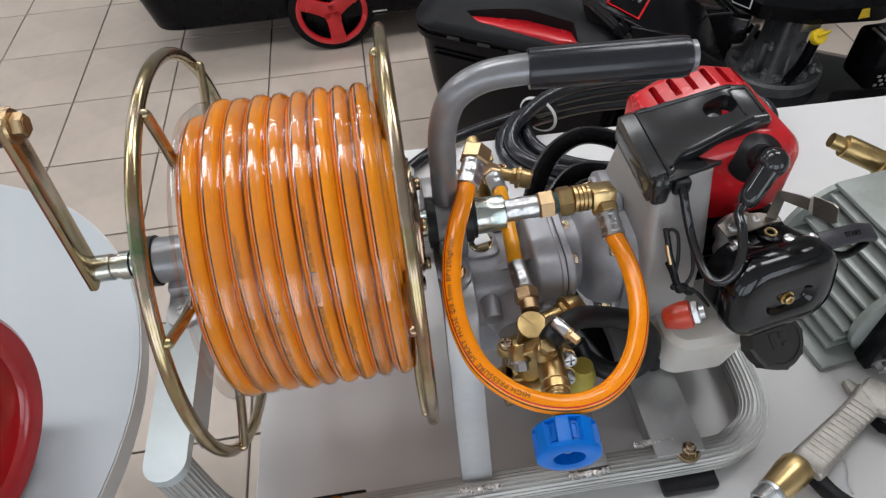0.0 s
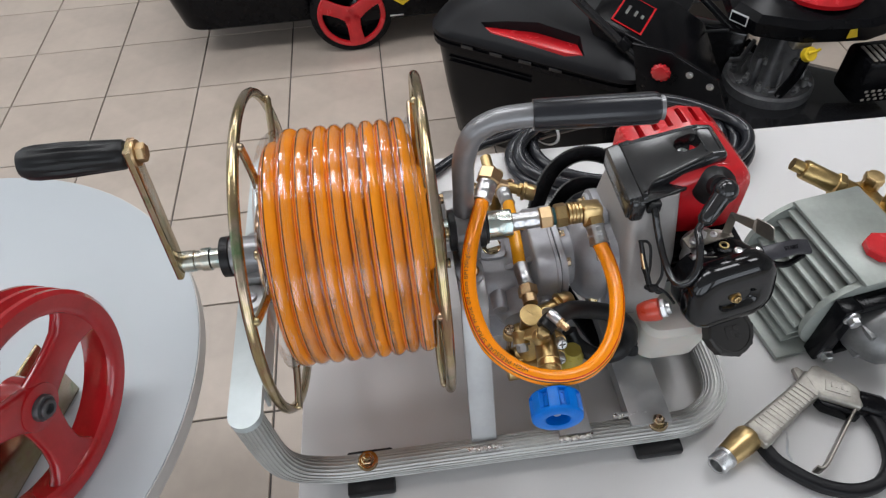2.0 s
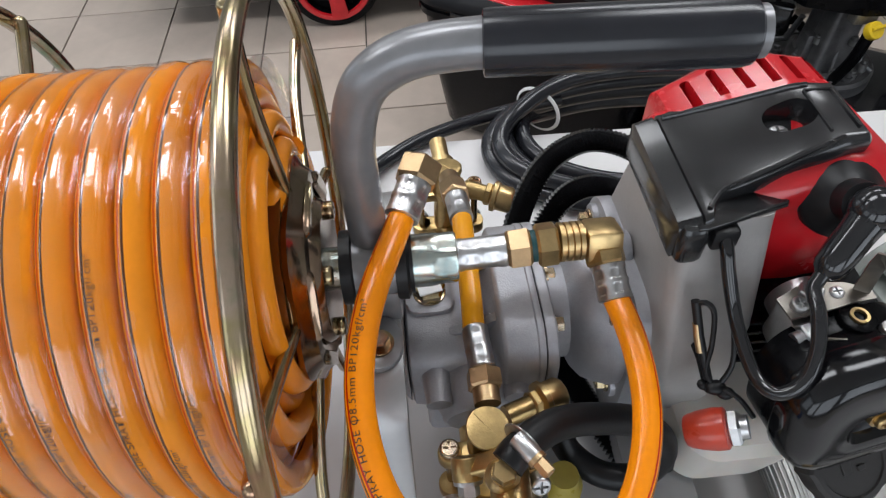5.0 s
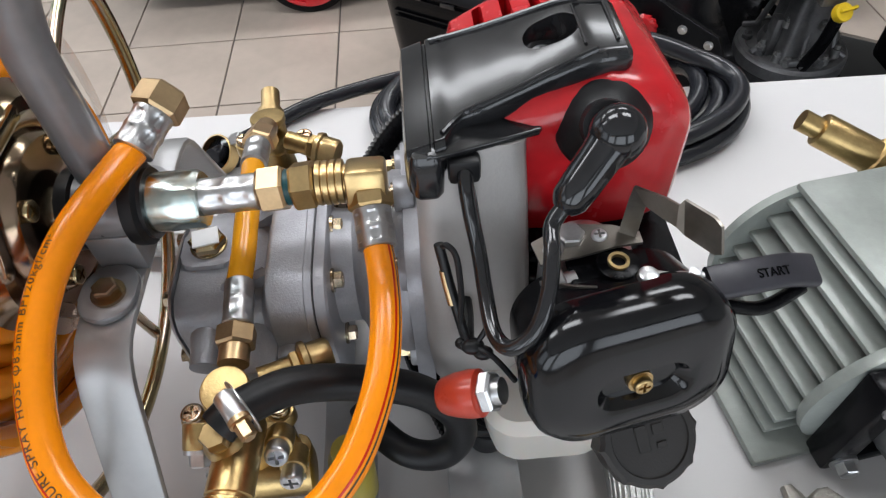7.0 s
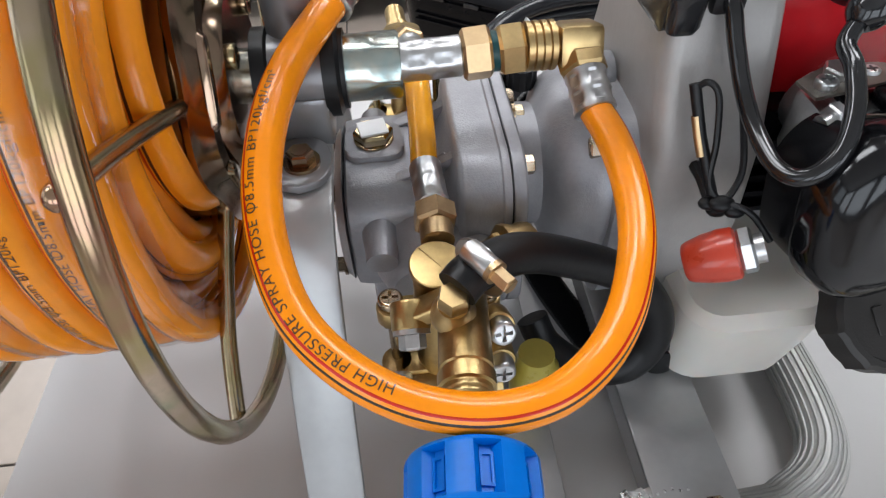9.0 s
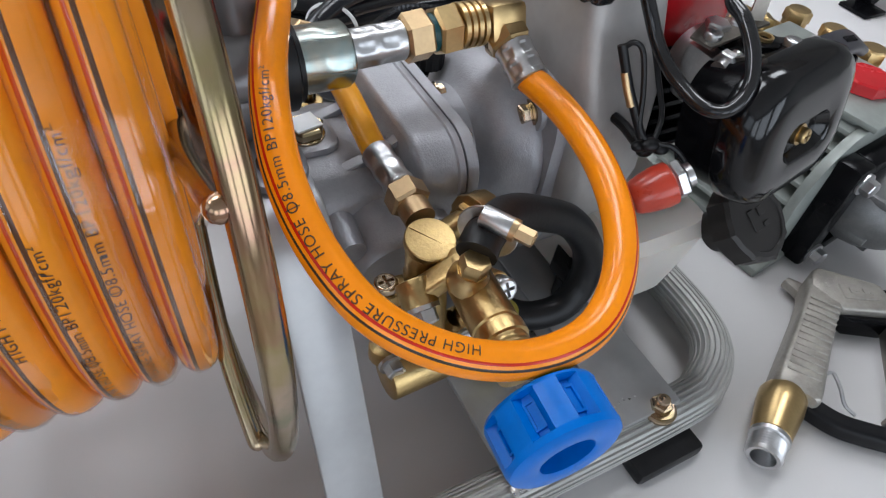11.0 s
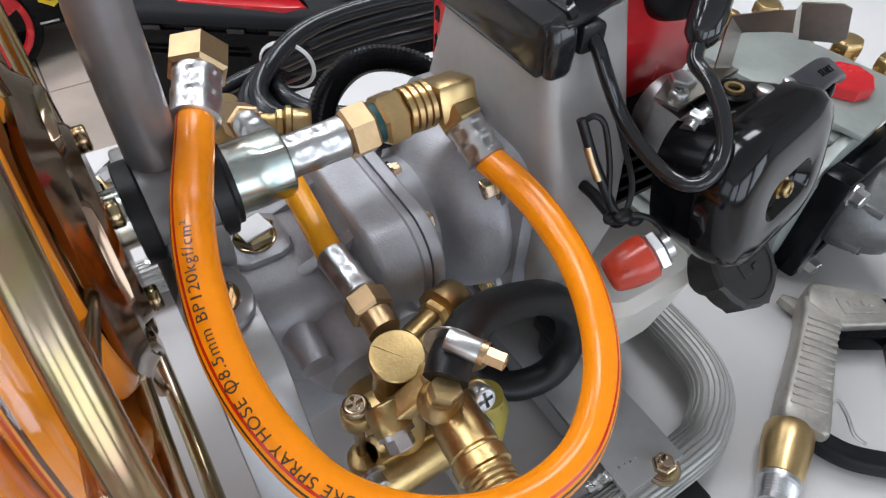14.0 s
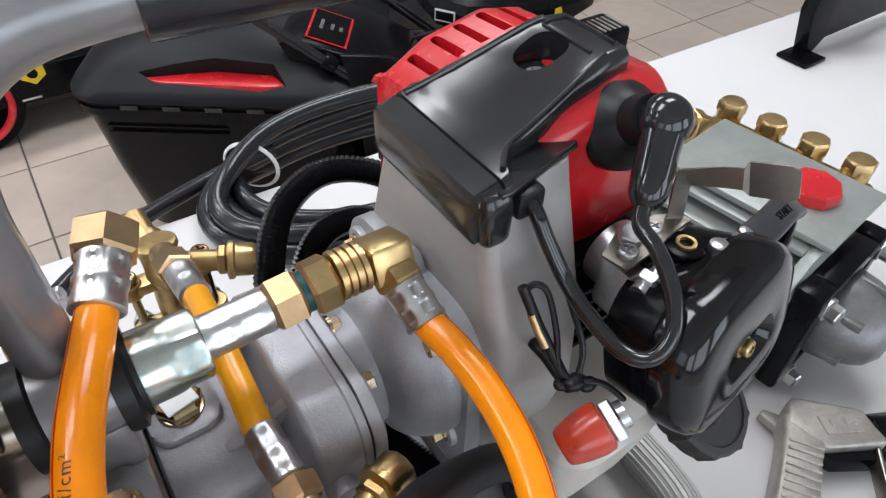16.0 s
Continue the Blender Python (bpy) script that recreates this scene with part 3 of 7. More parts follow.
def strap_bracket():
    """An upturned U of flat steel over the gearbox that carries the reel shaft."""
    top = 0.884
    yc = AY
    ym = 0.372
    pts = []
    for e in (-1, 1):
        leg = [(0.034, ym + e * 0.152, 0.736), (0.0345, ym + e * 0.120, 0.800), (0.0355, ym + e * 0.0865, 0.864), (0.0358, ym + e * 0.082, 0.8715), (0.036, ym + e * 0.076, 0.8785), (0.036, ym + e * 0.068, 0.8825), (0.036, ym + e * 0.058, top)]
        pts += leg if e < 0 else leg[::-1]
    bm = bmesh.new()
    sweep(bm, pts, 0.01, prof=rounded(0.005, 0.027, 0.002, 2), up=(1, 0, 0))
    s = part("support_strap", bm, M_STEEL, sprayer, "bent flat grey steel strap")
    # saddle with two ears, bolted down
    bm = bmesh.new()
    for e in (-1, 1):
        prism(bm, rounded(0.027, 0.034, 0.013, 5), top + 0.003, top + 0.007, Matrix.Translation((0.036, yc + e * 0.036, 0)), 0.001)
    cyl(bm, (0.026, yc, AZ), (0.052, yc, AZ), 0.0185, seg=28)
    box(bm, (0.039, yc, AZ - 0.015), (0.024, 0.040, 0.026), 0.003)
    part("saddle", bm, M_HANDLE, s)
    for e in (-1, 1):
        bm = bmesh.new()
        bolt(bm, (0.037, yc + e * 0.038, top + 0.007), (0.037, yc + e * 0.038, top + 0.014), 0.006)
        part("bolt", bm, M_ZINC, s)


def reel():
    R, wire = 0.1515, 0.0046
    for x, s in ((-0.147, -1), (0.003, 1)):
        bm = bmesh.new()
        sweep(bm, ring_pts((x, AY, AZ), (0, 1, 0), (0, 0, 1), R, 72), wire, seg=10, closed=True)
        fl = part("reel_flange", bm, M_ZINC, sprayer, "round wire rim in yellow zinc")
        for deg in ((38, 98, 152, 214, 275, 335) if s < 0 else (20, 85, 158, 222, 280, 338)):
            a = radians(deg)
            d = Vector((0, math.cos(a), math.sin(a)))
            c = Vector((x, AY, AZ))
            bm = bmesh.new()
            sweep(bm, spline([c + d * (R - 0.001) + Vector((-s * 0.005, 0, 0)), c + d * 0.11 + Vector((-s * 0.006, 0, 0)), c + d * 0.055 + Vector((-s * 0.002, 0, 0)), c + d * 0.03], 5), 0.0036, seg=12)
            bmesh.ops.create_icosphere(bm, subdivisions=2, radius=0.0040, matrix=Matrix.Translation(c + d * (R - 0.001) + Vector((-s * 0.0045, 0, 0))))
            part("spoke", bm, M_ZINC, fl)
        # pressed hub plate: six lobes, a dished rim and a raised middle
        bm = bmesh.new()
        rings = []
        for h, q in ((-0.0035, 0.0585), (-0.002, 0.0605), (0.0005, 0.0610), (0.0015, 0.0595), (0.0030, 0.0565), (0.0072, 0.0530), (0.0080, 0.0490), (0.0050, 0.0445), (0.0052, 0.0410), (0.0105, 0.0385), (0.0118, 0.0370), (0.0120, 0.016)):
            wave = 0.05 if q > 0.052 else 0.0
            rings.append([(x + s * h, AY + q * (1 + wave * math.cos(6 * b)) * math.cos(b), AZ + q * (1 + wave * math.cos(6 * b)) * math.sin(b)) for b in [math.tau * i / 72 for i in range(72)]])
        loft(bm, rings)
        hp = part("hub_plate", bm, M_ZINCP, fl, "pressed dark chromate zinc hub plate")
        for k in range(6):
            b0 = radians(60 * k + 30)
            bm = bmesh.new()
            rings = []
            for h, g in ((0.0065, 1.0), (0.0092, 0.85), (0.0096, 0.60)):
                ring = []
                for u, v in rounded(0.040 * g, 0.0085 * g, 0.0042 * g, 4):
                    q, b = 0.0500 + v, b0 + u / 0.050
                    ring.append((x + s * h, AY + q * math.cos(b), AZ + q * math.sin(b)))
                rings.append(ring)
            loft(bm, rings)
            part("pressed_pad", bm, M_ZINCP, hp)
        for k in range(4):
            a = radians(45 + 90 * k)
            p = Vector((x + s * 0.0118, AY + 0.032 * math.cos(a), AZ + 0.032 * math.sin(a)))
            bm = bmesh.new()
            screw_head(bm, p, p + Vector((s * 0.0042, 0, 0)), 0.0052)
            part("hub_bolt", bm, M_ZINC, fl)
    # the wound hose, layer over layer
    pitch, rh = 0.01445, 0.00715
    coil = None
    for layer, (rad, x0, turns) in enumerate(((0.1075, -0.1370, 9.08), (0.0945, -0.1315, 8.55), (0.0815, -0.1365, 9.3), (0.0690, -0.1310, 8.9))):
        bm = bmesh.new()
        n = int(turns * 60)
        pts = []
        for i in range(n + 1):
            a = math.tau * i / 60 + layer
            x = x0 + pitch * i / 60
            wob = 0.0007 * math.sin(a * 0.37 + layer) + 0.0006 * math.sin(a * 1.13)
            tuck = 0.034 * max(0, 1 - min(i, n - i) / 18) ** 1.6
            pts.append((x + wob, AY + (rad - tuck + wob * 0.8) * math.cos(a), AZ + (rad - tuck + wob * 0.8) * math.sin(a)))
        sweep(bm, pts, rh, seg=14, uv=True, up=(1, 0, 0))
        ob = part("wound_hose" if coil is None else "hose_layer", bm, M_COIL, sprayer if coil is None else coil, "orange spray hose wound in clear film" if coil is None else "", 60)
        coil = coil or ob
    # stretch film that dips between the turns
    bm = bmesh.new()
    rings = []
    for i in range(150):
        u = i / 149
        x = -0.1435 + 0.138 * u
        ring = []
        for k in range(120):
            a = math.tau * k / 120
            ph = (x + 0.1370) / pitch - a / math.tau
            q = 0.1151 - 0.0044 * (0.5 - 0.5 * math.cos(math.tau * ph)) ** 2 + 0.0006 * noise.noise((x * 60, 5 * math.cos(a), 5 * math.sin(a)))
            if i in (0, 149):
                q -= 0.012
            ring.append((x, AY + q * math.cos(a), AZ + q * math.sin(a)))
        rings.append(ring)
    loft(bm, rings, False)
    part("stretch_film", bm, M_FILM, coil, "clear stretch film")
    first = []
    n = int(9.08 * 60)
    for i in range(n + 1):
        a = math.tau * i / 60
        wob = 0.0007 * math.sin(a * 0.37) + 0.0006 * math.sin(a * 1.13)
        first.append((-0.1370 + pitch * i / 60 + wob, AY + (0.1075 + wob * 0.8) * math.cos(a), AZ + (0.1075 + wob * 0.8) * math.sin(a)))
    turn = math.hypot(math.tau * 0.1075, pitch)
    for k, frac in enumerate((0.50, 1.42, 2.30, 3.36, 4.44, 5.28, 6.40, 7.36)):
        back = first[::-1]
        lettering("HIGH PRESSURE SPRAY HOSE O8.5mm BP120kgf/cm\u00b2", back, (9.08 - frac) * turn - 0.16, lambda c: (c.x + (0.002, -0.003, 0.001, 0.004)[k % 4], AY + (c.y - AY) * 2, AZ + (c.z - AZ) * 2), 0.0044, M_INKF, coil, rh, phi=25)
    bm = bmesh.new()
    cyl(bm, (-0.146, AY, AZ), (0.0, AY, AZ), 0.0600, seg=40)
    part("drum", bm, M_ZINC, sprayer)
    return coil


def shaft_and_crank():
    bm = bmesh.new()
    cyl(bm, (-0.198, AY, AZ), (-0.150, AY, AZ), 0.0182, seg=32, bev=0.002)
    b = part("bearing_sleeve", bm, M_HANDLE, sprayer, "grey bearing sleeve")
    bm = bmesh.new()
    lathe(bm, (-0.201, AY, AZ), (-0.19, AY, AZ), [(0, 0.013), (0.001, 0.0198), (0.009, 0.0202), (0.010, 0.018)], 32)
    part("sleeve_ring", bm, M_BLACK, b)
    bm = bmesh.new()
    box(bm, (-0.176, AY, 0.892), (0.026, 0.040, 0.014), 0.003)
    for e in (-1, 1):
        prism(bm, rounded(0.026, 0.028, 0.011, 5), 0.8865, 0.891, Matrix.Translation((-0.176, AY + e * 0.036, 0)), 0.001)
    part("bearing_foot", bm, M_STEEL, b)
    for e in (-1, 1):
        bm = bmesh.new()
        screw_head(bm, (-0.176, AY + e * 0.038, 0.891), (-0.176, AY + e * 0.038, 0.895), 0.005)
        part("screw", bm, M_CHROME, b)
    bm = bmesh.new()
    lathe(bm, (-0.247, AY, AZ), (-0.2, AY, AZ), [(0, 0.0085), (0.002, 0.0105), (0.020, 0.0105), (0.021, 0.0094), (0.026, 0.0094), (0.027, 0.0115), (0.035, 0.0115), (0.036, 0.0098), (0.047, 0.0098)], 24)
    part("reel_shaft", bm, M_SWIVEL, sprayer)
    a0, a1 = Vector((-0.2425, AY - 0.004, AZ - 0.001)), Vector((-0.2335, AY - 0.001, 1.051))
    d = (a1 - a0).normalized()
    bm = bmesh.new()
    sweep(bm, [a0 - d * 0.008, a0, a0.lerp(a1, 0.5), a1, a1 + d * 0.008], 0.01, prof=rounded(0.0065, 0.021, 0.002, 2), up=(0, 1, 0))
    c = part("crank_arm", bm, M_ZINC, sprayer, "flat yellow zinc crank arm")
    bm = bmesh.new()
    bolt(bm, a1 + Vector((0.003, 0, 0)), a1 + Vector((0.012, 0, 0)), 0.0082)
    part("bolt", bm, M_COPPER, c)
    bm = bmesh.new()
    g0, g1 = a1 + Vector((-0.004, 0, 0)), a1 + Vector((-0.083, -0.006, 0.006))
    n = 40
    m = frame_to(g0, g1)
    rings = []
    for h, r in ((0, 0.0105), (0.002, 0.0122), (0.006, 0.0125), (0.012, 0.0128), (0.045, 0.0145), (0.066, 0.0142), (0.074, 0.0132), (0.079, 0.0105), (0.081, 0.004)):
        flute = 0.0009 if 0.008 < h < 0.07 else 0
        rings.append([m @ Vector(((r - flute * (k % 4 == 0) * 1.6) * math.cos(math.tau * k / n), (r - flute * (k % 4 == 0) * 1.6) * math.sin(math.tau * k / n), h)) for k in range(n)])
    loft(bm, rings)
    part("crank_grip", bm, M_BLACK, c, "fluted black crank grip")


def carrying_handle():
    pts = [(0.037, AY + 0.006, AZ + 0.004), (0.037, AY + 0.007, 0.965), (0.038, AY + 0.007, 0.996), (0.046, AY + 0.006, 1.0235), (0.064, AY + 0.004, 1.0385), (0.090, AY, 1.0445), (0.130, AY - 0.004, 1.0455), (0.204, AY - 0.013, 1.0475)]
    bm = bmesh.new()
    sweep(bm, spline(pts, 8), 0.0103, seg=20)
    h = part("carrying_handle", bm, M_HANDLE, sprayer, "bent grey steel carrying handle")
    a, b = Vector((0.096, AY - 0.0007, 1.0447)), Vector((0.201, AY - 0.0126, 1.0475))
    bm = bmesh.new()
    L = (b - a).length
    lathe(bm, a, b, [(0, 0.0115), (0.0006, 0.0132), (0.004, 0.0134), (L - 0.006, 0.0136), (L - 0.002, 0.0128), (L, 0.010)], 28)
    part("grip", bm, M_VINYL, h, "smooth black grip sleeve")


base_frame()
strap_bracket()
reel()
shaft_and_crank()
carrying_handle()


def ferrule(bm, p0, p1, r):
    """A crimped hose sleeve with pressed flats."""
    L = (Vector(p1) - Vector(p0)).length
    m = frame_to(p0, p1)
    rings = []
    for i, (h, q, sq) in enumerate(((0, 0.86, 0), (0.04, 1, 0), (0.14, 1, 0), (0.19, 0.95, 1), (0.40, 0.95, 1), (0.45, 1, 0), (0.54, 1, 0), (0.59, 0.95, 1), (0.80, 0.95, 1), (0.85, 1, 0), (0.96, 1, 0), (1, 0.86, 0))):
        ring = []
        for k in range(48):
            a = math.tau * k / 48
            g = r * q * (1 + (0.10 * max(-0.7, min(0.35, 2.4 * math.cos(6 * a))) if sq else 0))
            ring.append(m @ Vector((g * math.cos(a), g * math.sin(a), h * L)))
        rings.append(ring)
    loft(bm, rings)
    return bm


def fittings():
    """Swivel, crimped tail, nuts and elbow in line with the reel's axis."""
    bm = bmesh.new()
    lathe(bm, (0.014, AY, AZ), (0.024, AY, AZ), [(0, 0.012), (0.016, 0.012)], 24)
    sw = part("swivel_shaft", bm, M_SWIVEL, sprayer)
    for x in (0.020, 0.049):
        bm = bmesh.new()
        lathe(bm, (x, AY, AZ), (x + 0.01, AY, AZ), [(0, 0.016), (0.0006, 0.0205), (0.0065, 0.0205), (0.008, 0.0175), (0.010, 0.0175)], 32)
        part("bushing", bm, M_BLACK, sw)
    bm = bmesh.new()
    rings = []
    for x, r, flat in ((0.055, 0.0130, 0), (0.0565, 0.0148, 0), (0.068, 0.0148, 0), (0.071, 0.0150, 0.5), (0.073, 0.0148, 1), (0.0818, 0.0148, 1), (0.0832, 0.0137, 0.6)):
        ring = []
        for k in range(48):
            b = math.tau * k / 48 + 0.3
            six = math.cos(math.pi / 6) / math.cos((b % (math.pi / 3)) - math.pi / 6)
            g = r * (1 + flat * (max(six, 0.0) * 1.035 - 1) * 0.75)
            ring.append((x, AY + g * math.cos(b), AZ + g * math.sin(b)))
        rings.append(ring)
    loft(bm, rings)
    part("swivel_nut", bm, M_SWIVEL, sw, "gold and silver plated swivel")
    bm = bmesh.new()
    ferrule(bm, (0.0815, AY, AZ + 0.001), (0.1112, AY, AZ + 0.002), 0.0092)
    part("ferrule", bm, M_CHROME, sw)
    bm = bmesh.new()
    hexnut(bm, (0.1108, AY, AZ + 0.002), (0.1240, AY, AZ + 0.003), 0.0118, 0.2)
    part("nut", bm, M_COPPER, sw)
    bm = bmesh.new()
    cyl(bm, (0.1235, AY, AZ + 0.003), (0.1275, AY, AZ + 0.003), 0.0090, seg=20)
    part("seal", bm, M_TEAL, sw)
    bm = bmesh.new()
    hexnut(bm, (0.127, AY, AZ + 0.003), (0.139, AY, AZ + 0.004), 0.0122, 0.5)
    part("nut", bm, M_BRASS_L, sw)
    bm = bmesh.new()
    prof = []
    for i in range(4):
        h = 0.0035 * i + 0.001
        prof += [(h, 0.0096), (h + 0.0004, 0.0110), (h + 0.0026, 0.0110), (h + 0.003, 0.0096)]
    lathe(bm, (0.138, AY, AZ + 0.004), (0.155, AY, AZ + 0.004), prof, 24)
    part("knurled_collar", bm, M_BRASS_L, sw)
    # square-cut elbow turned to the front
    e = Vector((0.163, AY + 0.001, AZ + 0.004))
    o = Vector((0.166, 0.335, 0.9005))
    d = (o - e).normalized()
    bm = bmesh.new()
    box(bm, (0, 0, 0), (0.020, 0.021, 0.019), 0.003, Matrix.Translation(e + Vector((0.0, -0.002, 0))) @ Matrix.Rotation(radians(-20), 4, "X"))
    cyl(bm, (0.151, AY, AZ + 0.004), (0.158, AY, AZ + 0.004), 0.0085, seg=18)
    hexnut(bm, e + d * 0.008, e + d * 0.016, 0.0112)
    part("elbow", bm, M_BRASS_L, sw, "square brass elbow")
    bm = bmesh.new()
    ferrule(bm, e + d * 0.0155, e + d * 0.036, 0.0094)
    part("ferrule", bm, M_CHROME, sw)
    h1 = e + d * 0.034
    # the free end of the loop hose
    n0, n1 = Vector((0.0695, 0.4030, 0.9470)), Vector((0.0560, 0.3740, 0.9370))
    d2 = (n1 - n0).normalized()
    bm = bmesh.new()
    hexnut(bm, n0, n0 + d2 * 0.014, 0.0125, 0.2)
    part("nut", bm, M_COPPER, sw)
    bm = bmesh.new()
    ferrule(bm, n0 + d2 * 0.013, n0 + d2 * 0.036, 0.0096)
    part("ferrule", bm, M_CHROME, sw)
    h0 = n0 + d2 * 0.034
    pts = [h0, (0.0500, 0.3570, 0.9372), (0.0390, 0.3281, 0.9342), (0.0321, 0.3041, 0.9273), (0.0291, 0.2808, 0.9168), (0.0316, 0.2574, 0.9055), (0.0401, 0.2356, 0.8950), (0.0563, 0.2194, 0.8863),
           (0.0771, 0.2090, 0.8797), (0.1000, 0.2055, 0.8756), (0.1219, 0.2092, 0.8742), (0.1398, 0.2199, 0.8762), (0.1528, 0.2344, 0.8810), (0.1613, 0.2516, 0.8869), (0.1669, 0.2710, 0.8914), (0.1691, 0.2917, 0.8955), (0.1686, 0.3131, 0.8986), h1]
    bm = bmesh.new()
    sweep(bm, spline(pts, 10), 0.0072, seg=24, uv=True, up=(0, 0, 1))
    return part("loop_hose", bm, M_HOSE, sprayer, "orange high pressure hose loop", 60), spline(pts, 10)


loop_hose, loop_path = fittings()
lettering("HIGH PRESSURE SPRAY HOSE O8.5mm BP120kgf/cm\u00b2", loop_path[::-1], 0.200, lambda c: (0.075 + (c.x - 0.10) * 1.5, 0.20, 1.05), 0.0053, M_INK, loop_hose, 0.0072, phi=25)


def gearbox():
    gy, gz = 0.372, 0.8265

    def skin(name, sections, parent, label=""):
        bm = bmesh.new()
        loft(bm, [[(x, gy + dy + a, zc + b) for a, b in rounded(w, h, r, 7)] for x, w, h, r, dy, zc in sections])
        return part(name, bm, M_CAST, parent, label)
    g = skin("gearbox", ((0.0500, 0.074, 0.062, 0.016, 0, 0.823), (0.0515, 0.080, 0.067, 0.017, 0, 0.823), (0.0600, 0.083, 0.068, 0.017, 0, 0.823), (0.0860, 0.083, 0.068, 0.017, 0, 0.823), (0.0990, 0.085, 0.070, 0.018, 0, 0.823), (0.1035, 0.092, 0.080, 0.020, 0, 0.825), (0.1050, 0.098, 0.090, 0.022, 0, 0.827)), sprayer, "cast grey gearbox housing")
    skin("end_cover", ((0.0440, 0.060, 0.050, 0.020, 0, 0.822), (0.0455, 0.072, 0.062, 0.022, 0, 0.822), (0.0490, 0.078, 0.068, 0.022, 0, 0.823)), g)
    skin("gearbox_flange", ((0.1045, 0.098, 0.092, 0.022, 0, gz), (0.1062, 0.105, 0.099, 0.024, 0, gz), (0.1080, 0.107, 0.101, 0.024, 0, gz), (0.1250, 0.107, 0.101, 0.024, 0, gz), (0.1258, 0.109, 0.103, 0.025, 0, gz), (0.1288, 0.109, 0.103, 0.025, 0, gz), (0.1294, 0.108, 0.102, 0.024, 0, gz)), g)
    skin("gasket", ((0.1292, 0.105, 0.099, 0.023, 0, gz), (0.1308, 0.105, 0.099, 0.023, 0, gz)), g).data.materials[0] = M_CASTD
    skin("gearbox_cover", ((0.1305, 0.108, 0.102, 0.024, 0, gz), (0.1311, 0.109, 0.103, 0.025, 0, gz), (0.1360, 0.109, 0.103, 0.025, 0, gz), (0.1372, 0.106, 0.100, 0.023, 0, gz), (0.1376, 0.094, 0.088, 0.022, 0, gz)), g)
    bz = 0.840
    bm = bmesh.new()
    lathe(bm, (0.1365, gy, bz), (0.19, gy, bz), [(0, 0.0345), (0.004, 0.0330), (0.0125, 0.0328), (0.0145, 0.0350), (0.0170, 0.0410), (0.0215, 0.0465), (0.0275, 0.0500), (0.0340, 0.0520), (0.0360, 0.0530), (0.0415, 0.0530)], 48)
    bell = part("bell_housing", bm, M_CAST, g, "flared cast bell housing")
    for dy, z in ((-0.029, 0.863), (-0.029, 0.812), (0.029, 0.863), (0.029, 0.812), (0.002, 0.871)):
        p = Vector((0.1374, gy + dy, z))
        bm = bmesh.new()
        bolt(bm, p, p + Vector((0.0065, 0, 0)), 0.0048)
        part("bolt", bm, M_ZINC, g)
    for y, z in ((0.336, 0.8755), (0.332, 0.808), (0.412, 0.8755), (0.412, 0.808), (0.372, 0.8930)):
        p = Vector((0.1760, y, z))
        bm = bmesh.new()
        cyl(bm, p + Vector((-0.0015, 0, 0)), p + Vector((0.009, 0, 0)), 0.0105, seg=22, bev=0.001)
        part("flange_ear", bm, M_CAST, bell)
        bm = bmesh.new()
        bolt(bm, p - Vector((0.001, 0, 0)), p - Vector((0.0085, 0, 0)), 0.0054)
        part("flange_bolt", bm, M_ZINC, g)
    for y, z in ((0.3545, 0.8435), (0.341, 0.806), (0.398, 0.8435)):
        p = Vector((0.0458, y, z))
        bm = bmesh.new()
        bolt(bm, p, p - Vector((0.0060, 0, 0)), 0.0044)
        part("cover_bolt", bm, M_ZINCD, g)
    # raised pad with the oil plug
    bm = bmesh.new()
    prism(bm, rounded(0.030, 0.030, 0.008, 5, 0.0665, 0.3775), 0.8540, 0.8602, None, 0.0015)
    part("plug_pad", bm, M_CAST, g)
    bm = bmesh.new()
    cyl(bm, (0.0665, 0.3775, 0.8595), (0.0665, 0.3775, 0.8618), 0.0104, seg=24, bev=0.0008)
    hexnut(bm, (0.0665, 0.3775, 0.8612), (0.0665, 0.3775, 0.8668), 0.0104, 0.1)
    pl = part("oil_plug", bm, M_ZINC, g, "hexagonal yellow zinc oil plug")
    # thin white plate added for the bright reflection on the plug's flat top
    bm = bmesh.new()
    box(bm, (0, 0, 0.0006), (0.0145, 0.0125, 0.0012), 0.0003, Matrix.Translation((0.0665, 0.3775, 0.8668)) @ Matrix.Rotation(radians(12), 4, "Z"))
    part("plug_glint", bm, M_WHITE, pl, "white square painted as the reflection on the plug head")
    # bosses of the casting where the pump heads are bolted on
    for y, s in ((0.327, -1), (0.417, 1)):
        for x in (0.066, 0.113):
            bm = bmesh.new()
            lathe(bm, (x, y - s * 0.012, 0.838), (x, y + s * 0.03, 0.832), [(0, 0.0095), (0.010, 0.0092), (0.020, 0.0080), (0.026, 0.0078), (0.0265, 0.006)], 24)
            part("casting_boss", bm, M_CAST, g)
        bm = bmesh.new()
        lathe(bm, (0.090, y - s * 0.010, 0.818), (0.090, y + s * 0.03, 0.812), [(0, 0.030), (0.012, 0.028), (0.020, 0.0235), (0.024, 0.0225), (0.026, 0.020)], 36)
        part("pump_collar", bm, M_CAST, g)
    for dy in (-0.022, 0.022):
        bm = bmesh.new()
        prism(bm, [(0.060, 0.852), (0.103, 0.852), (0.106, 0.8700), (0.1015, 0.8655), (0.094, 0.8625)], gy + dy - 0.0035, gy + dy + 0.0035, Matrix(((1, 0, 0, 0), (0, 0, 1, 0), (0, 1, 0, 0), (0, 0, 0, 1))), 0.0015)
        part("casting_rib", bm, M_CAST, g)
    bm = bmesh.new()
    n = 30
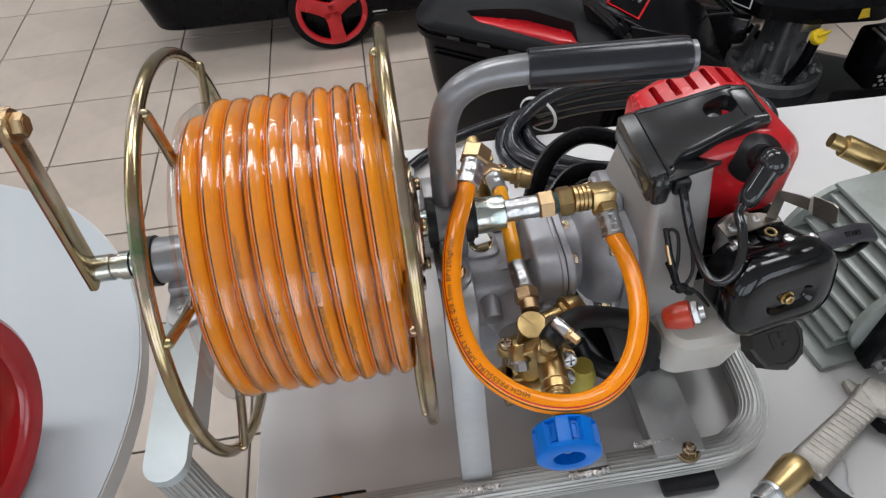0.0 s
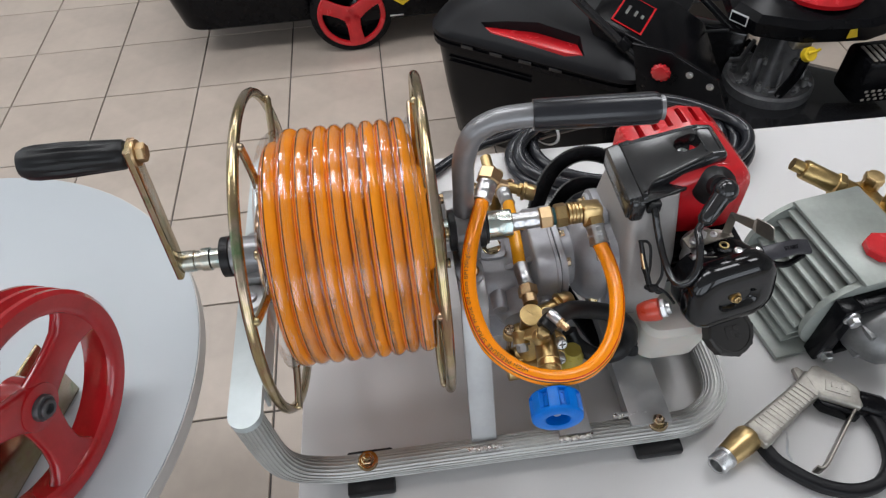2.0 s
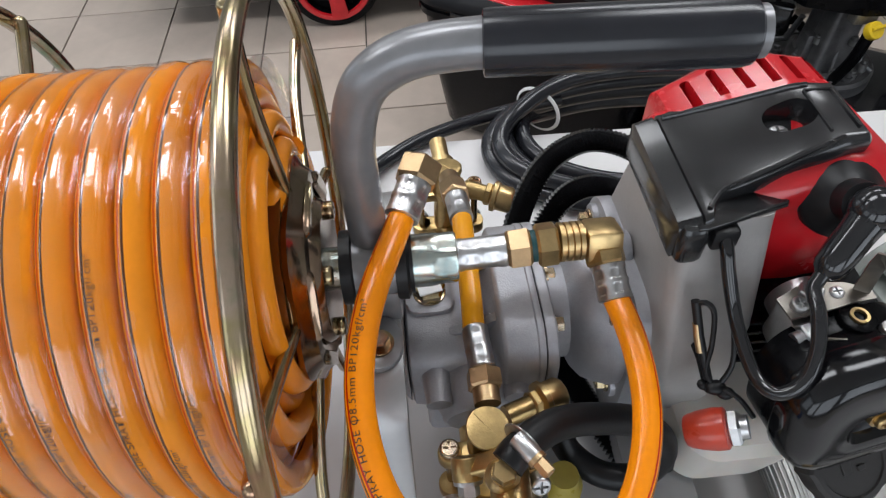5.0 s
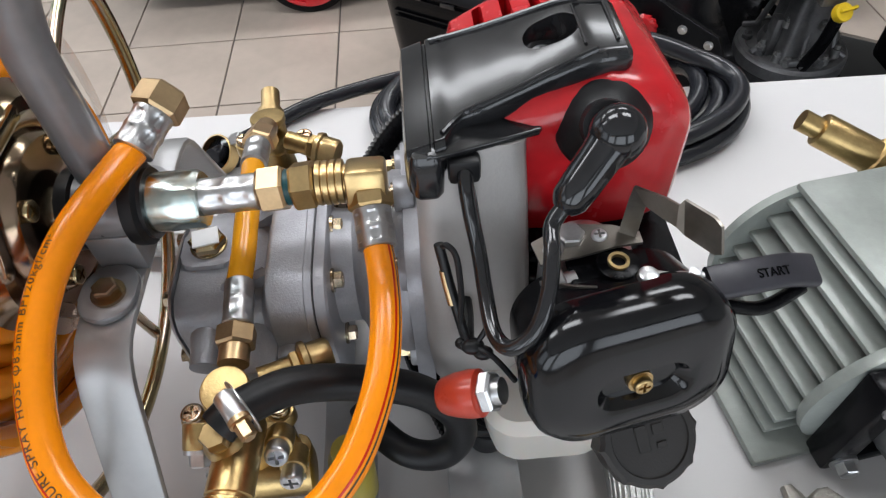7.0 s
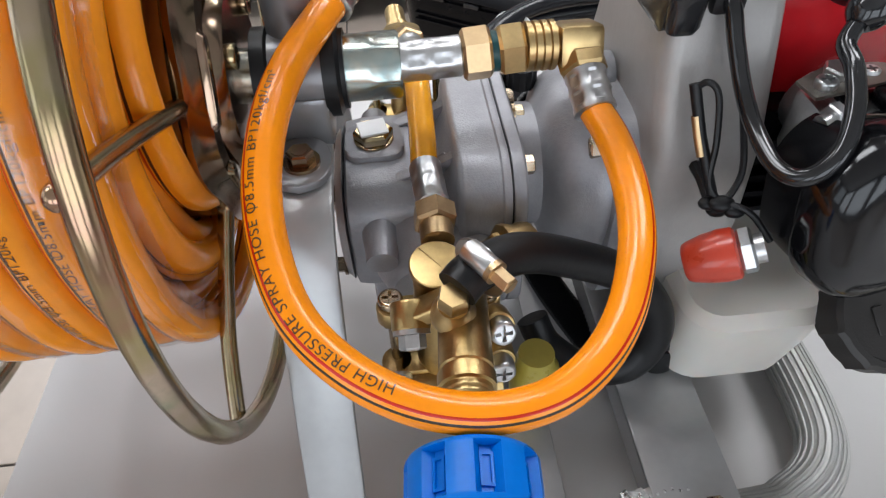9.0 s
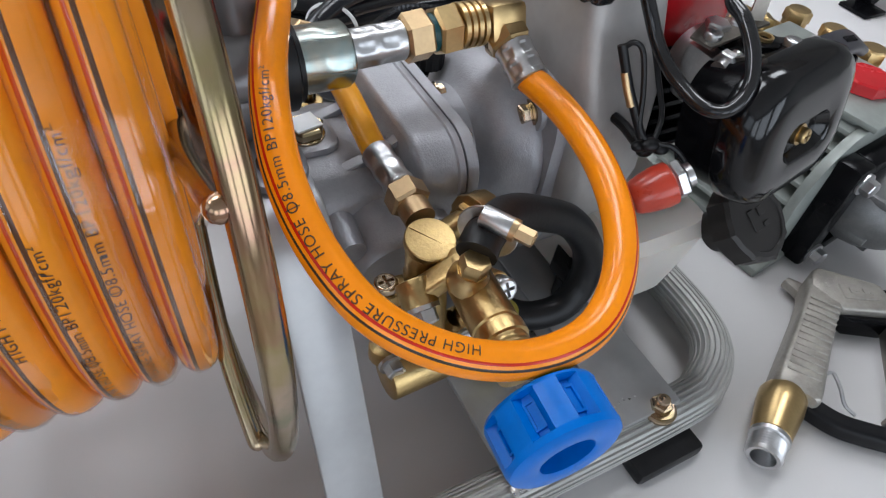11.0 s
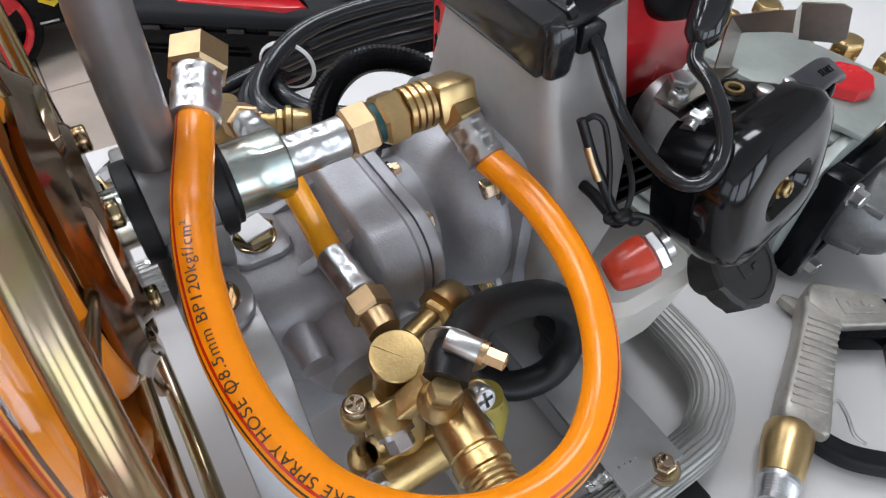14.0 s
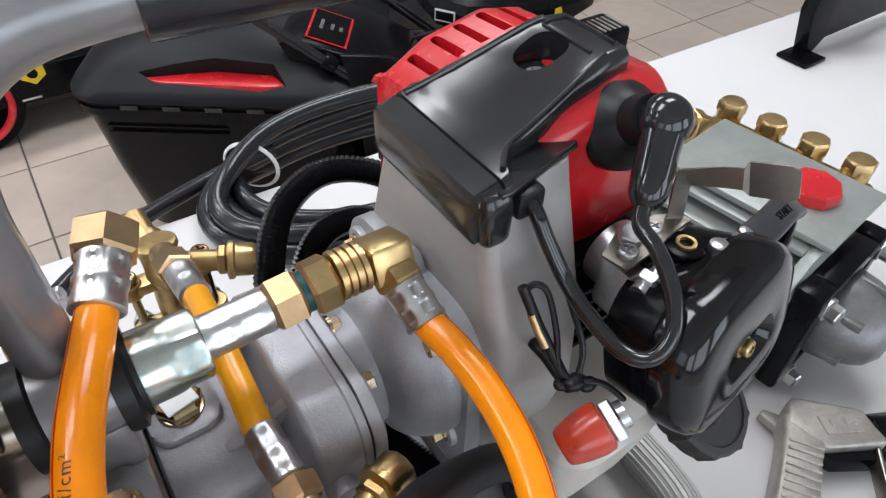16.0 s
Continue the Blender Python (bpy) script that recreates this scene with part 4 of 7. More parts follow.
    loft(bm, [[(0.147 + (r + (0.0007 if k % 2 and r > 0.007 else 0)) * math.cos(math.tau * k / n), 0.398 + (r + (0.0007 if k % 2 and r > 0.007 else 0)) * math.sin(math.tau * k / n), z) for k in range(n)] for z, r in ((0.872, 0.0060), (0.873, 0.0075), (0.884, 0.0075), (0.885, 0.0060))])
    part("breather_cap", bm, M_BLACK, g)
    bm = bmesh.new()
    box(bm, (0.09, gy, 0.764), (0.064, 0.062, 0.052), 0.006)
    part("gearbox_foot", bm, M_CAST, g)


gearbox()


def pump_head(y, s):
    """One brass valve head; s: -1 in front of the gearbox, 1 behind it."""
    c = Vector((0.090 if s < 0 else 0.088, y, 0.855 if s < 0 else 0.850))
    bm = bmesh.new()
    lathe(bm, c + Vector((0, s * 0.004, -0.062)), c + Vector((0, 0, 0.008)), [(0, 0.0100), (0.012, 0.0112), (0.030, 0.0108), (0.042, 0.0098), (0.052, 0.0104), (0.066, 0.0106), (0.0685, 0.0098)], 28)
    bmesh.ops.create_icosphere(bm, subdivisions=3, radius=0.0112, matrix=Matrix.Translation(c + Vector((0, s * 0.001, -0.012))))
    h = part("pump_head", bm, M_BRASS, sprayer, "cast brass pump valve head")
    bm = bmesh.new()
    lathe(bm, c + Vector((0, 0, 0.0062)), c + Vector((0, s * 0.0022, 0.02)), [(0, 0.0100), (0.0004, 0.0113), (0.0009, 0.0117), (0.0040, 0.0117), (0.0046, 0.0112), (0.0048, 0.0100)], 36)
    box(bm, (0, 0, 0), (0.0004, 0.0205, 0.0004), 0, Matrix.Translation((c.x, c.y + s * 0.0005, c.z + 0.0110)) @ Matrix.Rotation(radians(40), 4, "Z") @ Matrix.Rotation(radians(s * -9), 4, "X"))
    part("valve_cap", bm, M_BRASS, h)
    # bridge clamp with its two screws
    bm = bmesh.new()
    for dx in (-0.021, 0.021):
        cyl(bm, c + Vector((dx, s * 0.002, -0.022)), c + Vector((dx, s * 0.002, -0.012)), 0.0068, seg=18, bev=0.001)
    box(bm, (c.x, c.y + s * 0.002, c.z - 0.017), (0.042, 0.012, 0.008), 0.002)
    part("clamp", bm, M_BRASS, h)
    for dx in (-0.021, 0.021):
        bm = bmesh.new()
        screw_head(bm, c + Vector((dx, s * 0.002, -0.012)), c + Vector((dx, s * 0.002, -0.007)), 0.0056)
        cyl(bm, c + Vector((dx, s * 0.002, -0.062)), c + Vector((dx, s * 0.002, -0.020)), 0.0026, seg=10)
        part("clamp_screw", bm, M_ZINC, h)
    bm = bmesh.new()
    for dx in (-0.021, 0.021):
        cyl(bm, c + Vector((dx, s * 0.004, -0.062)), c + Vector((dx, s * 0.004, -0.052)), 0.0078, seg=18, bev=0.001)
    box(bm, (c.x, c.y + s * 0.004, c.z - 0.057), (0.042, 0.016, 0.010), 0.002)
    part("lower_clamp", bm, M_BRASS, h)
    for dx in (-0.021, 0.021):
        bm = bmesh.new()
        bolt(bm, c + Vector((dx, s * 0.012, -0.057)), c + Vector((dx, s * 0.020, -0.057)), 0.005)
        part("clamp_bolt", bm, M_CHROME, h)
    # side outlet with its knurled cap
    bm = bmesh.new()
    o = c + Vector((0.012, -s * 0.01, -0.002))
    o2 = o + Vector((0.030, -s * 0.012, -0.004))
    dd = (o2 - o).normalized()
    cyl(bm, o, o + dd * 0.020, 0.0062, seg=16)
    hexnut(bm, o + dd * 0.016, o + dd * 0.021, 0.0085)
    part("side_outlet", bm, M_BRASS, h)
    bm = bmesh.new()
    lathe(bm, o + dd * 0.021, o2 + dd, [(0, 0.009), (0.001, 0.0115), (0.004, 0.0115), (0.005, 0.0098), (0.014, 0.0098), (0.016, 0.0085)], 10)
    part("outlet_cap", bm, M_BRASS_L, h)
    return c


def pump():
    f = pump_head(0.283, -1)
    r = pump_head(0.489, 1)
    bm = bmesh.new()
    lathe(bm, (0.087, 0.493, 0.846), (0.0848, 0.526, 0.853), [(0, 0.0095), (0.016, 0.0092), (0.017, 0.0068), (0.0345, 0.0066), (0.0355, 0.0056)], 22)
    part("outlet_nipple", bm, M_BRASS_L, sprayer)
    # manifold under the front head, with the pressure regulator
    bm = bmesh.new()
    cyl(bm, (0.066, 0.270, 0.788), (0.118, 0.272, 0.788), 0.0125, seg=22, bev=0.001)
    cyl(bm, (0.090, 0.276, 0.790), (0.090, 0.335, 0.800), 0.013, seg=22)
    rear = bmesh.new()
    cyl(rear, (0.090, 0.420, 0.800), (0.089, 0.490, 0.790), 0.013, seg=22)
    part("rear_manifold", rear, M_BRASS, sprayer, "brass pump manifold")
    m = part("manifold", bm, M_BRASS, sprayer, "brass pump manifold")
    a = Vector((0.0985, 0.262, 0.8575))
    d = (Vector((0.0925, 0.186, 0.8560)) - a).normalized()
    bm = bmesh.new()
    lathe(bm, a - d * 0.012, a + d, [(0, 0.0080), (0.006, 0.0104), (0.0395, 0.0106), (0.0402, 0.0099), (0.0412, 0.0099), (0.042, 0.0112), (0.0475, 0.0112), (0.0480, 0.0098)] + [q for k in range(5) for q in ((0.0490 + 0.0024 * k, 0.0098), (0.0500 + 0.0024 * k, 0.0102), (0.0505 + 0.0024 * k, 0.0102))] + [(0.062, 0.0096)], 28)
    g = part("pressure_regulator", bm, M_BRASS, sprayer, "brass pressure regulator body")
    bm = bmesh.new()
    q = a + d * 0.006 + Vector((-0.004, 0, 0.006))
    lathe(bm, q, q + Vector((0, -0.004, 0.02)), [(0, 0.0092), (0.004, 0.0090), (0.0065, 0.0074), (0.008, 0.0066), (0.010, 0.0064)], 22)
    hexnut(bm, q + Vector((0, -0.0018, 0.0090)), q + Vector((0, -0.0036, 0.0180)), 0.0066, 0.3, 0.3)
    part("relief_nut", bm, M_BRASS_L, g)
    for q0, q1 in (((0.1135, 0.2585, 0.8490), (0.1140, 0.2520, 0.8530)), ((0.1150, 0.2580, 0.8240), (0.1150, 0.2500, 0.8260))):
        bm = bmesh.new()
        lug = Vector(q0) - (Vector(q1) - Vector(q0)).normalized() * 0.012
        cyl(bm, lug, q0, 0.0068, seg=18, bev=0.001)
        lg = part("regulator_lug", bm, M_BRASS, g)
        bm = bmesh.new()
        screw_head(bm, q0, q1, 0.0056)
        part("lug_screw", bm, M_CHROME, lg)
    # blue hand knob with eight grip ribs
    k0 = a + d * 0.063
    m4 = frame_to(k0, k0 + d)
    bm = bmesh.new()
    n = 64
    rings = []
    for h, r0, deep in ((0, 0.0195, 0), (0.0015, 0.0225, 0), (0.0030, 0.0232, 0), (0.0036, 0.0232, 1), (0.0195, 0.0232, 1), (0.0201, 0.0232, 0), (0.0226, 0.0225, 0), (0.0238, 0.0205, 0), (0.0240, 0.0125, 0), (0.0234, 0.0112, 0), (0.0110, 0.0105, 0), (0.0105, 0.003, 0)):
        ring = []
        for k in range(n):
            rr = r0 - (0.0040 * deep if (k % 8) in (5, 6, 7) else 0)
            ring.append(m4 @ Vector((rr * math.cos(math.tau * k / n), rr * math.sin(math.tau * k / n), h)))
        rings.append(ring)
    loft(bm, rings)
    kn = part("hand_knob", bm, M_BLUE, g, "ribbed blue plastic hand knob", 30)
    bm = bmesh.new()
    cyl(bm, k0 + d * 0.010, k0 + d * 0.0190, 0.0034, seg=14, bev=0.0008)
    part("knob_screw", bm, M_CHROME, kn)
    # raised frames in the hollows between the grips
    for k in range(8):
        turn4 = m4 @ Matrix.Rotation(math.tau * (8 * k + 6) / n, 4, "Z")
        bm = bmesh.new()
        for cy, cz, wy, wz in ((-0.0018, 0.0115, 0.0009, 0.011), (0.0018, 0.0115, 0.0009, 0.011), (0, 0.0065, 0.0036, 0.0010), (0, 0.0165, 0.0036, 0.0010)):
            box(bm, (0.0196, cy, cz), (0.0012, wy, wz), 0, turn4)
        part("grip_frame", bm, M_BLUE, kn)
    # olive strainer bowl
    bm = bmesh.new()
    lathe(bm, (0.137, 0.275, 0.742), (0.137, 0.279, 0.83), [(0, 0.004), (0.0015, 0.009), (0.005, 0.0115), (0.030, 0.0125), (0.044, 0.0125), (0.048, 0.010), (0.056, 0.009)], 26)
    part("strainer_bowl", bm, M_OLIVE, m, "olive plastic strainer bowl")
    # black suction hose with its clamp
    pts = [(0.0955, 0.2555, 0.8800), (0.1035, 0.2625, 0.8815), (0.124, 0.276, 0.874), (0.150, 0.284, 0.858), (0.178, 0.288, 0.838), (0.197, 0.287, 0.811), (0.199, 0.284, 0.787), (0.187, 0.282, 0.770), (0.167, 0.288, 0.764), (0.150, 0.302, 0.768), (0.143, 0.312, 0.780)]
    bm = bmesh.new()
    sweep(bm, spline(pts, 8), 0.0088, seg=16)
    part("black_hose", bm, M_BLACK, sprayer, "short black rubber hose")
    bm = bmesh.new()
    ax, n1 = Vector((0.75, 0.60, -0.05)).normalized(), Vector((0, 0, 1))
    sweep(bm, ring_pts((0.1055, 0.2640, 0.8813), n1.cross(ax).normalized(), n1, 0.0096, 24), 0.004, prof=rounded(0.0075, 0.0012, 0.0004, 1), closed=True, up=ax)
    hc = part("hose_clamp", bm, M_CHROME, sprayer, "bright worm-drive hose clamp")
    bm = bmesh.new()
    cyl(bm, (0.1005, 0.2635, 0.8935), (0.1085, 0.2520, 0.8925), 0.0046, seg=18, bev=0.0008)
    part("worm_housing", bm, M_CHROME, hc)
    bm = bmesh.new()
    bolt(bm, (0.1080, 0.2527, 0.8925), (0.1135, 0.2445, 0.8918), 0.0036)
    part("worm_screw", bm, M_COPPER, hc)
    # arm of the regulator with its bolted lug
    bm = bmesh.new()
    q0, q1 = Vector((0.098, 0.2655, 0.864)), Vector((0.0770, 0.2665, 0.852))
    sweep(bm, [q0, q0.lerp(q1, 0.5), q1], 0.01, prof=rounded(0.011, 0.0085, 0.002, 3), up=(0, 0, 1))
    cyl(bm, q1 + Vector((0, 0.006, 0.002)), q1 + Vector((0, -0.005, -0.004)), 0.0082, seg=20, bev=0.001)
    rg = part("regulator_arm", bm, M_BRASS, m)
    bm = bmesh.new()
    bolt(bm, q1 + Vector((0, -0.0045, -0.0035)), q1 + Vector((0, -0.0115, -0.008)), 0.0058)
    part("lug_bolt", bm, M_CHROME, rg)
    # amber hose that joins the two heads over the gearbox
    pts = [(0.090, 0.340, 0.868), (0.091, 0.36, 0.871), (0.0915, 0.385, 0.876), (0.092, 0.42, 0.880)]
    bm = bmesh.new()
    sweep(bm, spline(pts, 6), 0.0066, seg=16, uv=True)
    y = part("link_hose", bm, M_YHOSE, sprayer, "short amber link hose", 60)
    for s0, s1, s2 in (((0.0905, 0.343, 0.868), (0.092, 0.316, 0.866), (0.092, 0.296, 0.864)), ((0.092, 0.418, 0.880), (0.0908, 0.443, 0.875), (0.0890, 0.478, 0.860))):
        bm = bmesh.new()
        ferrule(bm, s0, s1, 0.0078)
        part("ferrule", bm, M_CHROME, y)
        bm = bmesh.new()
        hexnut(bm, s1, Vector(s1).lerp(Vector(s2), 0.55), 0.0102, 0.4)
        cyl(bm, Vector(s1).lerp(Vector(s2), 0.5), s2, 0.0075, seg=16)
        part("nut", bm, M_COPPER, y)


pump()


def engine():
    """The two-stroke engine: grey fan shroud, black cover, red cylinder hood, carburettor and air cleaner."""
    bm = bmesh.new()
    rings = []
    # the shroud narrows towards its top and leans back a little
    for z, x0, x1, y0, y1, r in ((0.775, 0.190, 0.230, 0.330, 0.418, 0.012), (0.800, 0.187, 0.236, 0.312, 0.436, 0.012), (0.845, 0.186, 0.238, 0.304, 0.432, 0.011),
                                 (0.890, 0.186, 0.237, 0.309, 0.4205, 0.009), (0.930, 0.187, 0.236, 0.3215, 0.4085, 0.008), (0.950, 0.188, 0.235, 0.3275, 0.404, 0.007), (0.959, 0.190, 0.235, 0.3300, 0.402, 0.007)):
        rings.append([(x, y, z) for x, y in rounded(x1 - x0, y1 - y0, r, 6, (x0 + x1) / 2, (y0 + y1) / 2)])
    loft(bm, rings)
    e = part("engine_shroud", bm, M_SHROUD, sprayer, "grey cast engine fan shroud")
    bm = bmesh.new()
    rings = []
    for x, w, h, r in ((0.178, 0.100, 0.100, 0.02), (0.1785, 0.112, 0.116, 0.024), (0.188, 0.112, 0.116, 0.024)):
        rings.append([(x, 0.372 + a, 0.836 + b) for a, b in rounded(w, h, r, 6)])
    loft(bm, rings)
    part("back_plate", bm, M_CAST, e)
    # glossy black top cover, lower at the shroud and rising over the cylinder
    bm = bmesh.new()
    rings = []
    # x, front, back, underside, top, edge radius, and the sag of the front edge
    for x, y0, y1, z0, z1, r in ((0.1838, 0.330, 0.400, 0.940, 0.956, 0.003), (0.1850, 0.3265, 0.4055, 0.937, 0.9605, 0.0045), (0.1945, 0.326, 0.406, 0.938, 0.9635, 0.0045), (0.1950, 0.3272, 0.4048, 0.938, 0.9624, 0.0045), (0.1962, 0.3272, 0.4048, 0.938, 0.9628, 0.0045),
                                 (0.1967, 0.326, 0.406, 0.938, 0.9642, 0.0045), (0.2010, 0.3275, 0.406, 0.9475, 0.9652, 0.0045), (0.2040, 0.3350, 0.406, 0.9530, 0.9660, 0.0035), (0.2090, 0.3405, 0.4035, 0.9560, 0.9675, 0.0035), (0.220, 0.3425, 0.4035, 0.9580, 0.9710, 0.004), (0.232, 0.3440, 0.4005, 0.9610, 0.9755, 0.004), (0.244, 0.3455, 0.3985, 0.9640, 0.9805, 0.0045), (0.256, 0.346, 0.3965, 0.9690, 0.9850, 0.005), (0.264, 0.347, 0.3950, 0.971, 0.9870, 0.005), (0.276, 0.348, 0.3930, 0.974, 0.9868, 0.005), (0.2790, 0.3505, 0.3910, 0.975, 0.9840, 0.0035)):
        rings.append([(x, a, b) for a, b in rounded(y1 - y0, z1 - z0, r, 4, (y0 + y1) / 2, (z0 + z1) / 2)])
    loft(bm, rings)
    c = part("top_cover", bm, M_COVER, e, "glossy black plastic top cover", 30)
    bm = bmesh.new()
    loft(bm, [[(x, y, z) for x, y in rounded(w, dep, r, 5, 0.1925, 0.3265)] for z, w, dep, r in ((0.9372, 0.006, 0.0035, 0.0017), (0.9380, 0.0110, 0.0065, 0.003), (0.9405, 0.0140, 0.0085, 0.004), (0.9520, 0.0150, 0.0090, 0.004), (0.9580, 0.0140, 0.0080, 0.004), (0.9605, 0.0110, 0.0050, 0.0024))])
    # thin ledge that runs on over the shroud's front
    prism(bm, [(0.1930, 0.3235), (0.1975, 0.3240), (0.2400, 0.3345), (0.2415, 0.3365), (0.2415, 0.3500), (0.1930, 0.3500)], 0.9585, 0.9615, None, 0.0012, 2)
    part("cover_skirt", bm, M_COVER, c)
    bm = bmesh.new()
    for p, q in (((0.2605, 0.3555, 0.9866), (0.2605, 0.386, 0.9864)), ((0.2605, 0.386, 0.9868), (0.2735, 0.3850, 0.9872)), ((0.2735, 0.3555, 0.9876), (0.2735, 0.3850, 0.9872))):
        sweep(bm, [p, q], 0.0007, seg=6)
    part("raised_line", bm, M_COVER, c)
    for pts in ([(0.2000, 0.3330, 0.9655), (0.2090, 0.3420, 0.9672), (0.220, 0.3440, 0.9706), (0.232, 0.3455, 0.9750), (0.244, 0.3470, 0.9800), (0.256, 0.3490, 0.9845), (0.264, 0.3510, 0.9866)],
                    [(0.1985, 0.4005, 0.9648), (0.212, 0.3990, 0.9685), (0.228, 0.3965, 0.9742), (0.244, 0.3935, 0.9806), (0.256, 0.3915, 0.9852), (0.264, 0.3900, 0.9870)]):
        bm = bmesh.new()
        sweep(bm, spline(pts, 5), 0.0013, seg=8)
        part("raised_edge", bm, M_COVER, c)
    cut = bmesh.new()
    rings = []
    for h, g in ((-0.010, 0.75), (0.0, 0.95), (0.012, 1.05)):
        rings.append([(0.2485 + x * g - 0.12 * h, 0.3735 + y * g, 0.983 + h) for x, y in rounded(0.026, 0.021, 0.0095, 6)])
    loft(cut, rings)
    carve(c, cut)
    bm = bmesh.new()
    screw_head(bm, (0.2465, 0.3715, 0.9700), (0.2462, 0.3715, 0.9745), 0.0048)
    part("cover_screw", bm, M_CHROME, c)
    # red cylinder hood with slots
    bm = bmesh.new()
    rings = []
    for x, y0, y1, z0, z1, r in ((0.208, 0.352, 0.444, 0.850, 0.950, 0.010), (0.211, 0.345, 0.450, 0.845, 0.958, 0.012), (0.238, 0.337, 0.454, 0.872, 0.9715, 0.014), (0.270, 0.335, 0.454, 0.890, 0.9785, 0.015), (0.292, 0.335, 0.451, 0.893, 0.975, 0.015), (0.305, 0.340, 0.442, 0.896, 0.962, 0.012), (0.310, 0.347, 0.435, 0.898, 0.953, 0.009)):
        zc = (z0 + z1) / 2
        rings.append([(x, a, b - (0.22 * max(0, a - 0.405) * max(0, b - zc) / (z1 - zc))) for a, b in rounded(y1 - y0, z1 - z0, r, 5, (y0 + y1) / 2, zc)])
    loft(bm, rings)
    rh = part("cylinder_hood", bm, M_RED, sprayer, "red moulded plastic cylinder hood")
    # louvres over the back edge of the hood's top
    cuts = bmesh.new()
    for k in range(6):
        x = 0.2245 + 0.0135 * k
        z = 0.9570 + (0.0150 * k / 5 if k < 5 else 0.0140)
        prism(cuts, [(-0.0025, 0.414), (0.0025, 0.414), (0.0025, 0.437), (0.0015, 0.439), (-0.0015, 0.439), (-0.0025, 0.437)], z - 0.012, z + 0.03, Matrix.Translation((x, 0, 0)))
    carve(rh, cuts)
    bm = bmesh.new()
    box(bm, (0.258, 0.424, 0.932), (0.084, 0.036, 0.010), 0.002)
    part("hood_liner", bm, M_PLAST, rh)
    bm = bmesh.new()
    loft(bm, [[(x, y, z) for x, y in rounded(0.028 - g, 0.046 - g, 0.006, 4, 0.213, 0.4095 + dy)] for z, g, dy in ((0.846, 0.004, 0.0), (0.850, 0.0, 0.0), (0.905, 0.0, 0.0), (0.940, 0.0, -0.003), (0.950, 0.004, -0.007), (0.955, 0.012, -0.012))])
    part("hood_flank", bm, M_RED, rh)
    # rows of small holes at the hood's corner
    for i in range(2):
        for k in range(5):
            bm = bmesh.new()
            box(bm, (0.20025, 0.4275 - i * 0.0095, 0.866 + k * 0.0165), (0.003, 0.0055, 0.0085), 0.001)
            part("hood_vent", bm, M_PLAST, rh)
    bm = bmesh.new()
    box(bm, (0.262, 0.372, 0.868), (0.060, 0.100, 0.062), 0.006)
    for k in range(5):
        box(bm, (0.270, 0.372, 0.846 + 0.010 * k), (0.082, 0.112, 0.003))
    part("cylinder_block", bm, M_PLAST, e)
    # spark plug boot
    b0, nrm = Vector((0.2665, 0.3360, 0.9610)), Vector((-0.16, -0.79, 0.60)).normalized()
    bm = bmesh.new()
    lathe(bm, b0 - nrm * 0.009, b0 + nrm, [(0, 0.0195), (0.0075, 0.0202), (0.0092, 0.0198), (0.0115, 0.0178), (0.0150, 0.0150), (0.0185, 0.0122), (0.0200, 0.0105), (0.030, 0.0098)], 44)
    bo = part("plug_boot", bm, M_BLACK, sprayer, "black rubber spark plug boot")
    ball = b0 + nrm * 0.026 + Vector((0.0030, 0.0, -0.0030))
    low = Vector((0.2440, 0.2990, 0.952))
    bm = bmesh.new()
    bmesh.ops.create_uvsphere(bm, u_segments=20, v_segments=12, radius=0.0112, matrix=Matrix.Translation(ball))
    d = (low - ball).normalized()
    lathe(bm, ball, low, [(0, 0.0095), (0.012, 0.0084), (0.024, 0.0080), (0.031, 0.0074), (0.0335, 0.0060), (0.0355, 0.0042)], 20)
    part("plug_cap", bm, M_GLOSS, bo, "glossy black plug cap")
    # ignition lead from the cap round to the shroud
    pts = [ball + d * 0.030, ball + d * 0.042, (0.2375, 0.284, 0.944), (0.2345, 0.271, 0.9355), (0.2285, 0.2615, 0.925), (0.2195, 0.2605, 0.9165), (0.2140, 0.270, 0.9140), (0.2125, 0.288, 0.9180), (0.2115, 0.302, 0.926), (0.2090, 0.313, 0.940), (0.2080, 0.321, 0.950), (0.2080, 0.330, 0.9525)]
    bm = bmesh.new()
    sweep(bm, spline(pts, 8), 0.0034, seg=12)
    part("ignition_lead", bm, M_GLOSS, bo)
    bm = bmesh.new()
    box(bm, (0.2080, 0.3270, 0.9515), (0.0135, 0.0085, 0.0125), 0.0022)
    part("grommet", bm, M_BLACK, e)
    for pts in ([(0.2105, 0.321, 0.946), (0.2125, 0.310, 0.930), (0.2150, 0.298, 0.910), (0.2145, 0.288, 0.896), (0.208, 0.282, 0.886)],
                [(0.1955, 0.308, 0.924), (0.1985, 0.305, 0.9285), (0.2020, 0.301, 0.9245), (0.2030, 0.294, 0.908), (0.2020, 0.288, 0.893), (0.206, 0.282, 0.886)],
                [(0.207, 0.281, 0.886), (0.212, 0.277, 0.8875), (0.217, 0.273, 0.885), (0.224, 0.268, 0.876)]):
        bm = bmesh.new()
        sweep(bm, spline(pts, 6), 0.0014, seg=8)
        part("wire", bm, M_BLACK, e)
    bm = bmesh.new()
    sweep(bm, [(0.1950, 0.3085, 0.926), (0.1985, 0.299, 0.908), (0.2035, 0.286, 0.888)], 0.0023, seg=10)
    part("wire_sleeve", bm, M_BLACK, e)
    bm = bmesh.new()
    sweep(bm, [(0.1963, 0.3027, 0.9150), (0.1975, 0.2990, 0.9080), (0.1990, 0.2945, 0.9010)], 0.0021, seg=10)
    part("wire_joint", bm, M_COPPER, e)
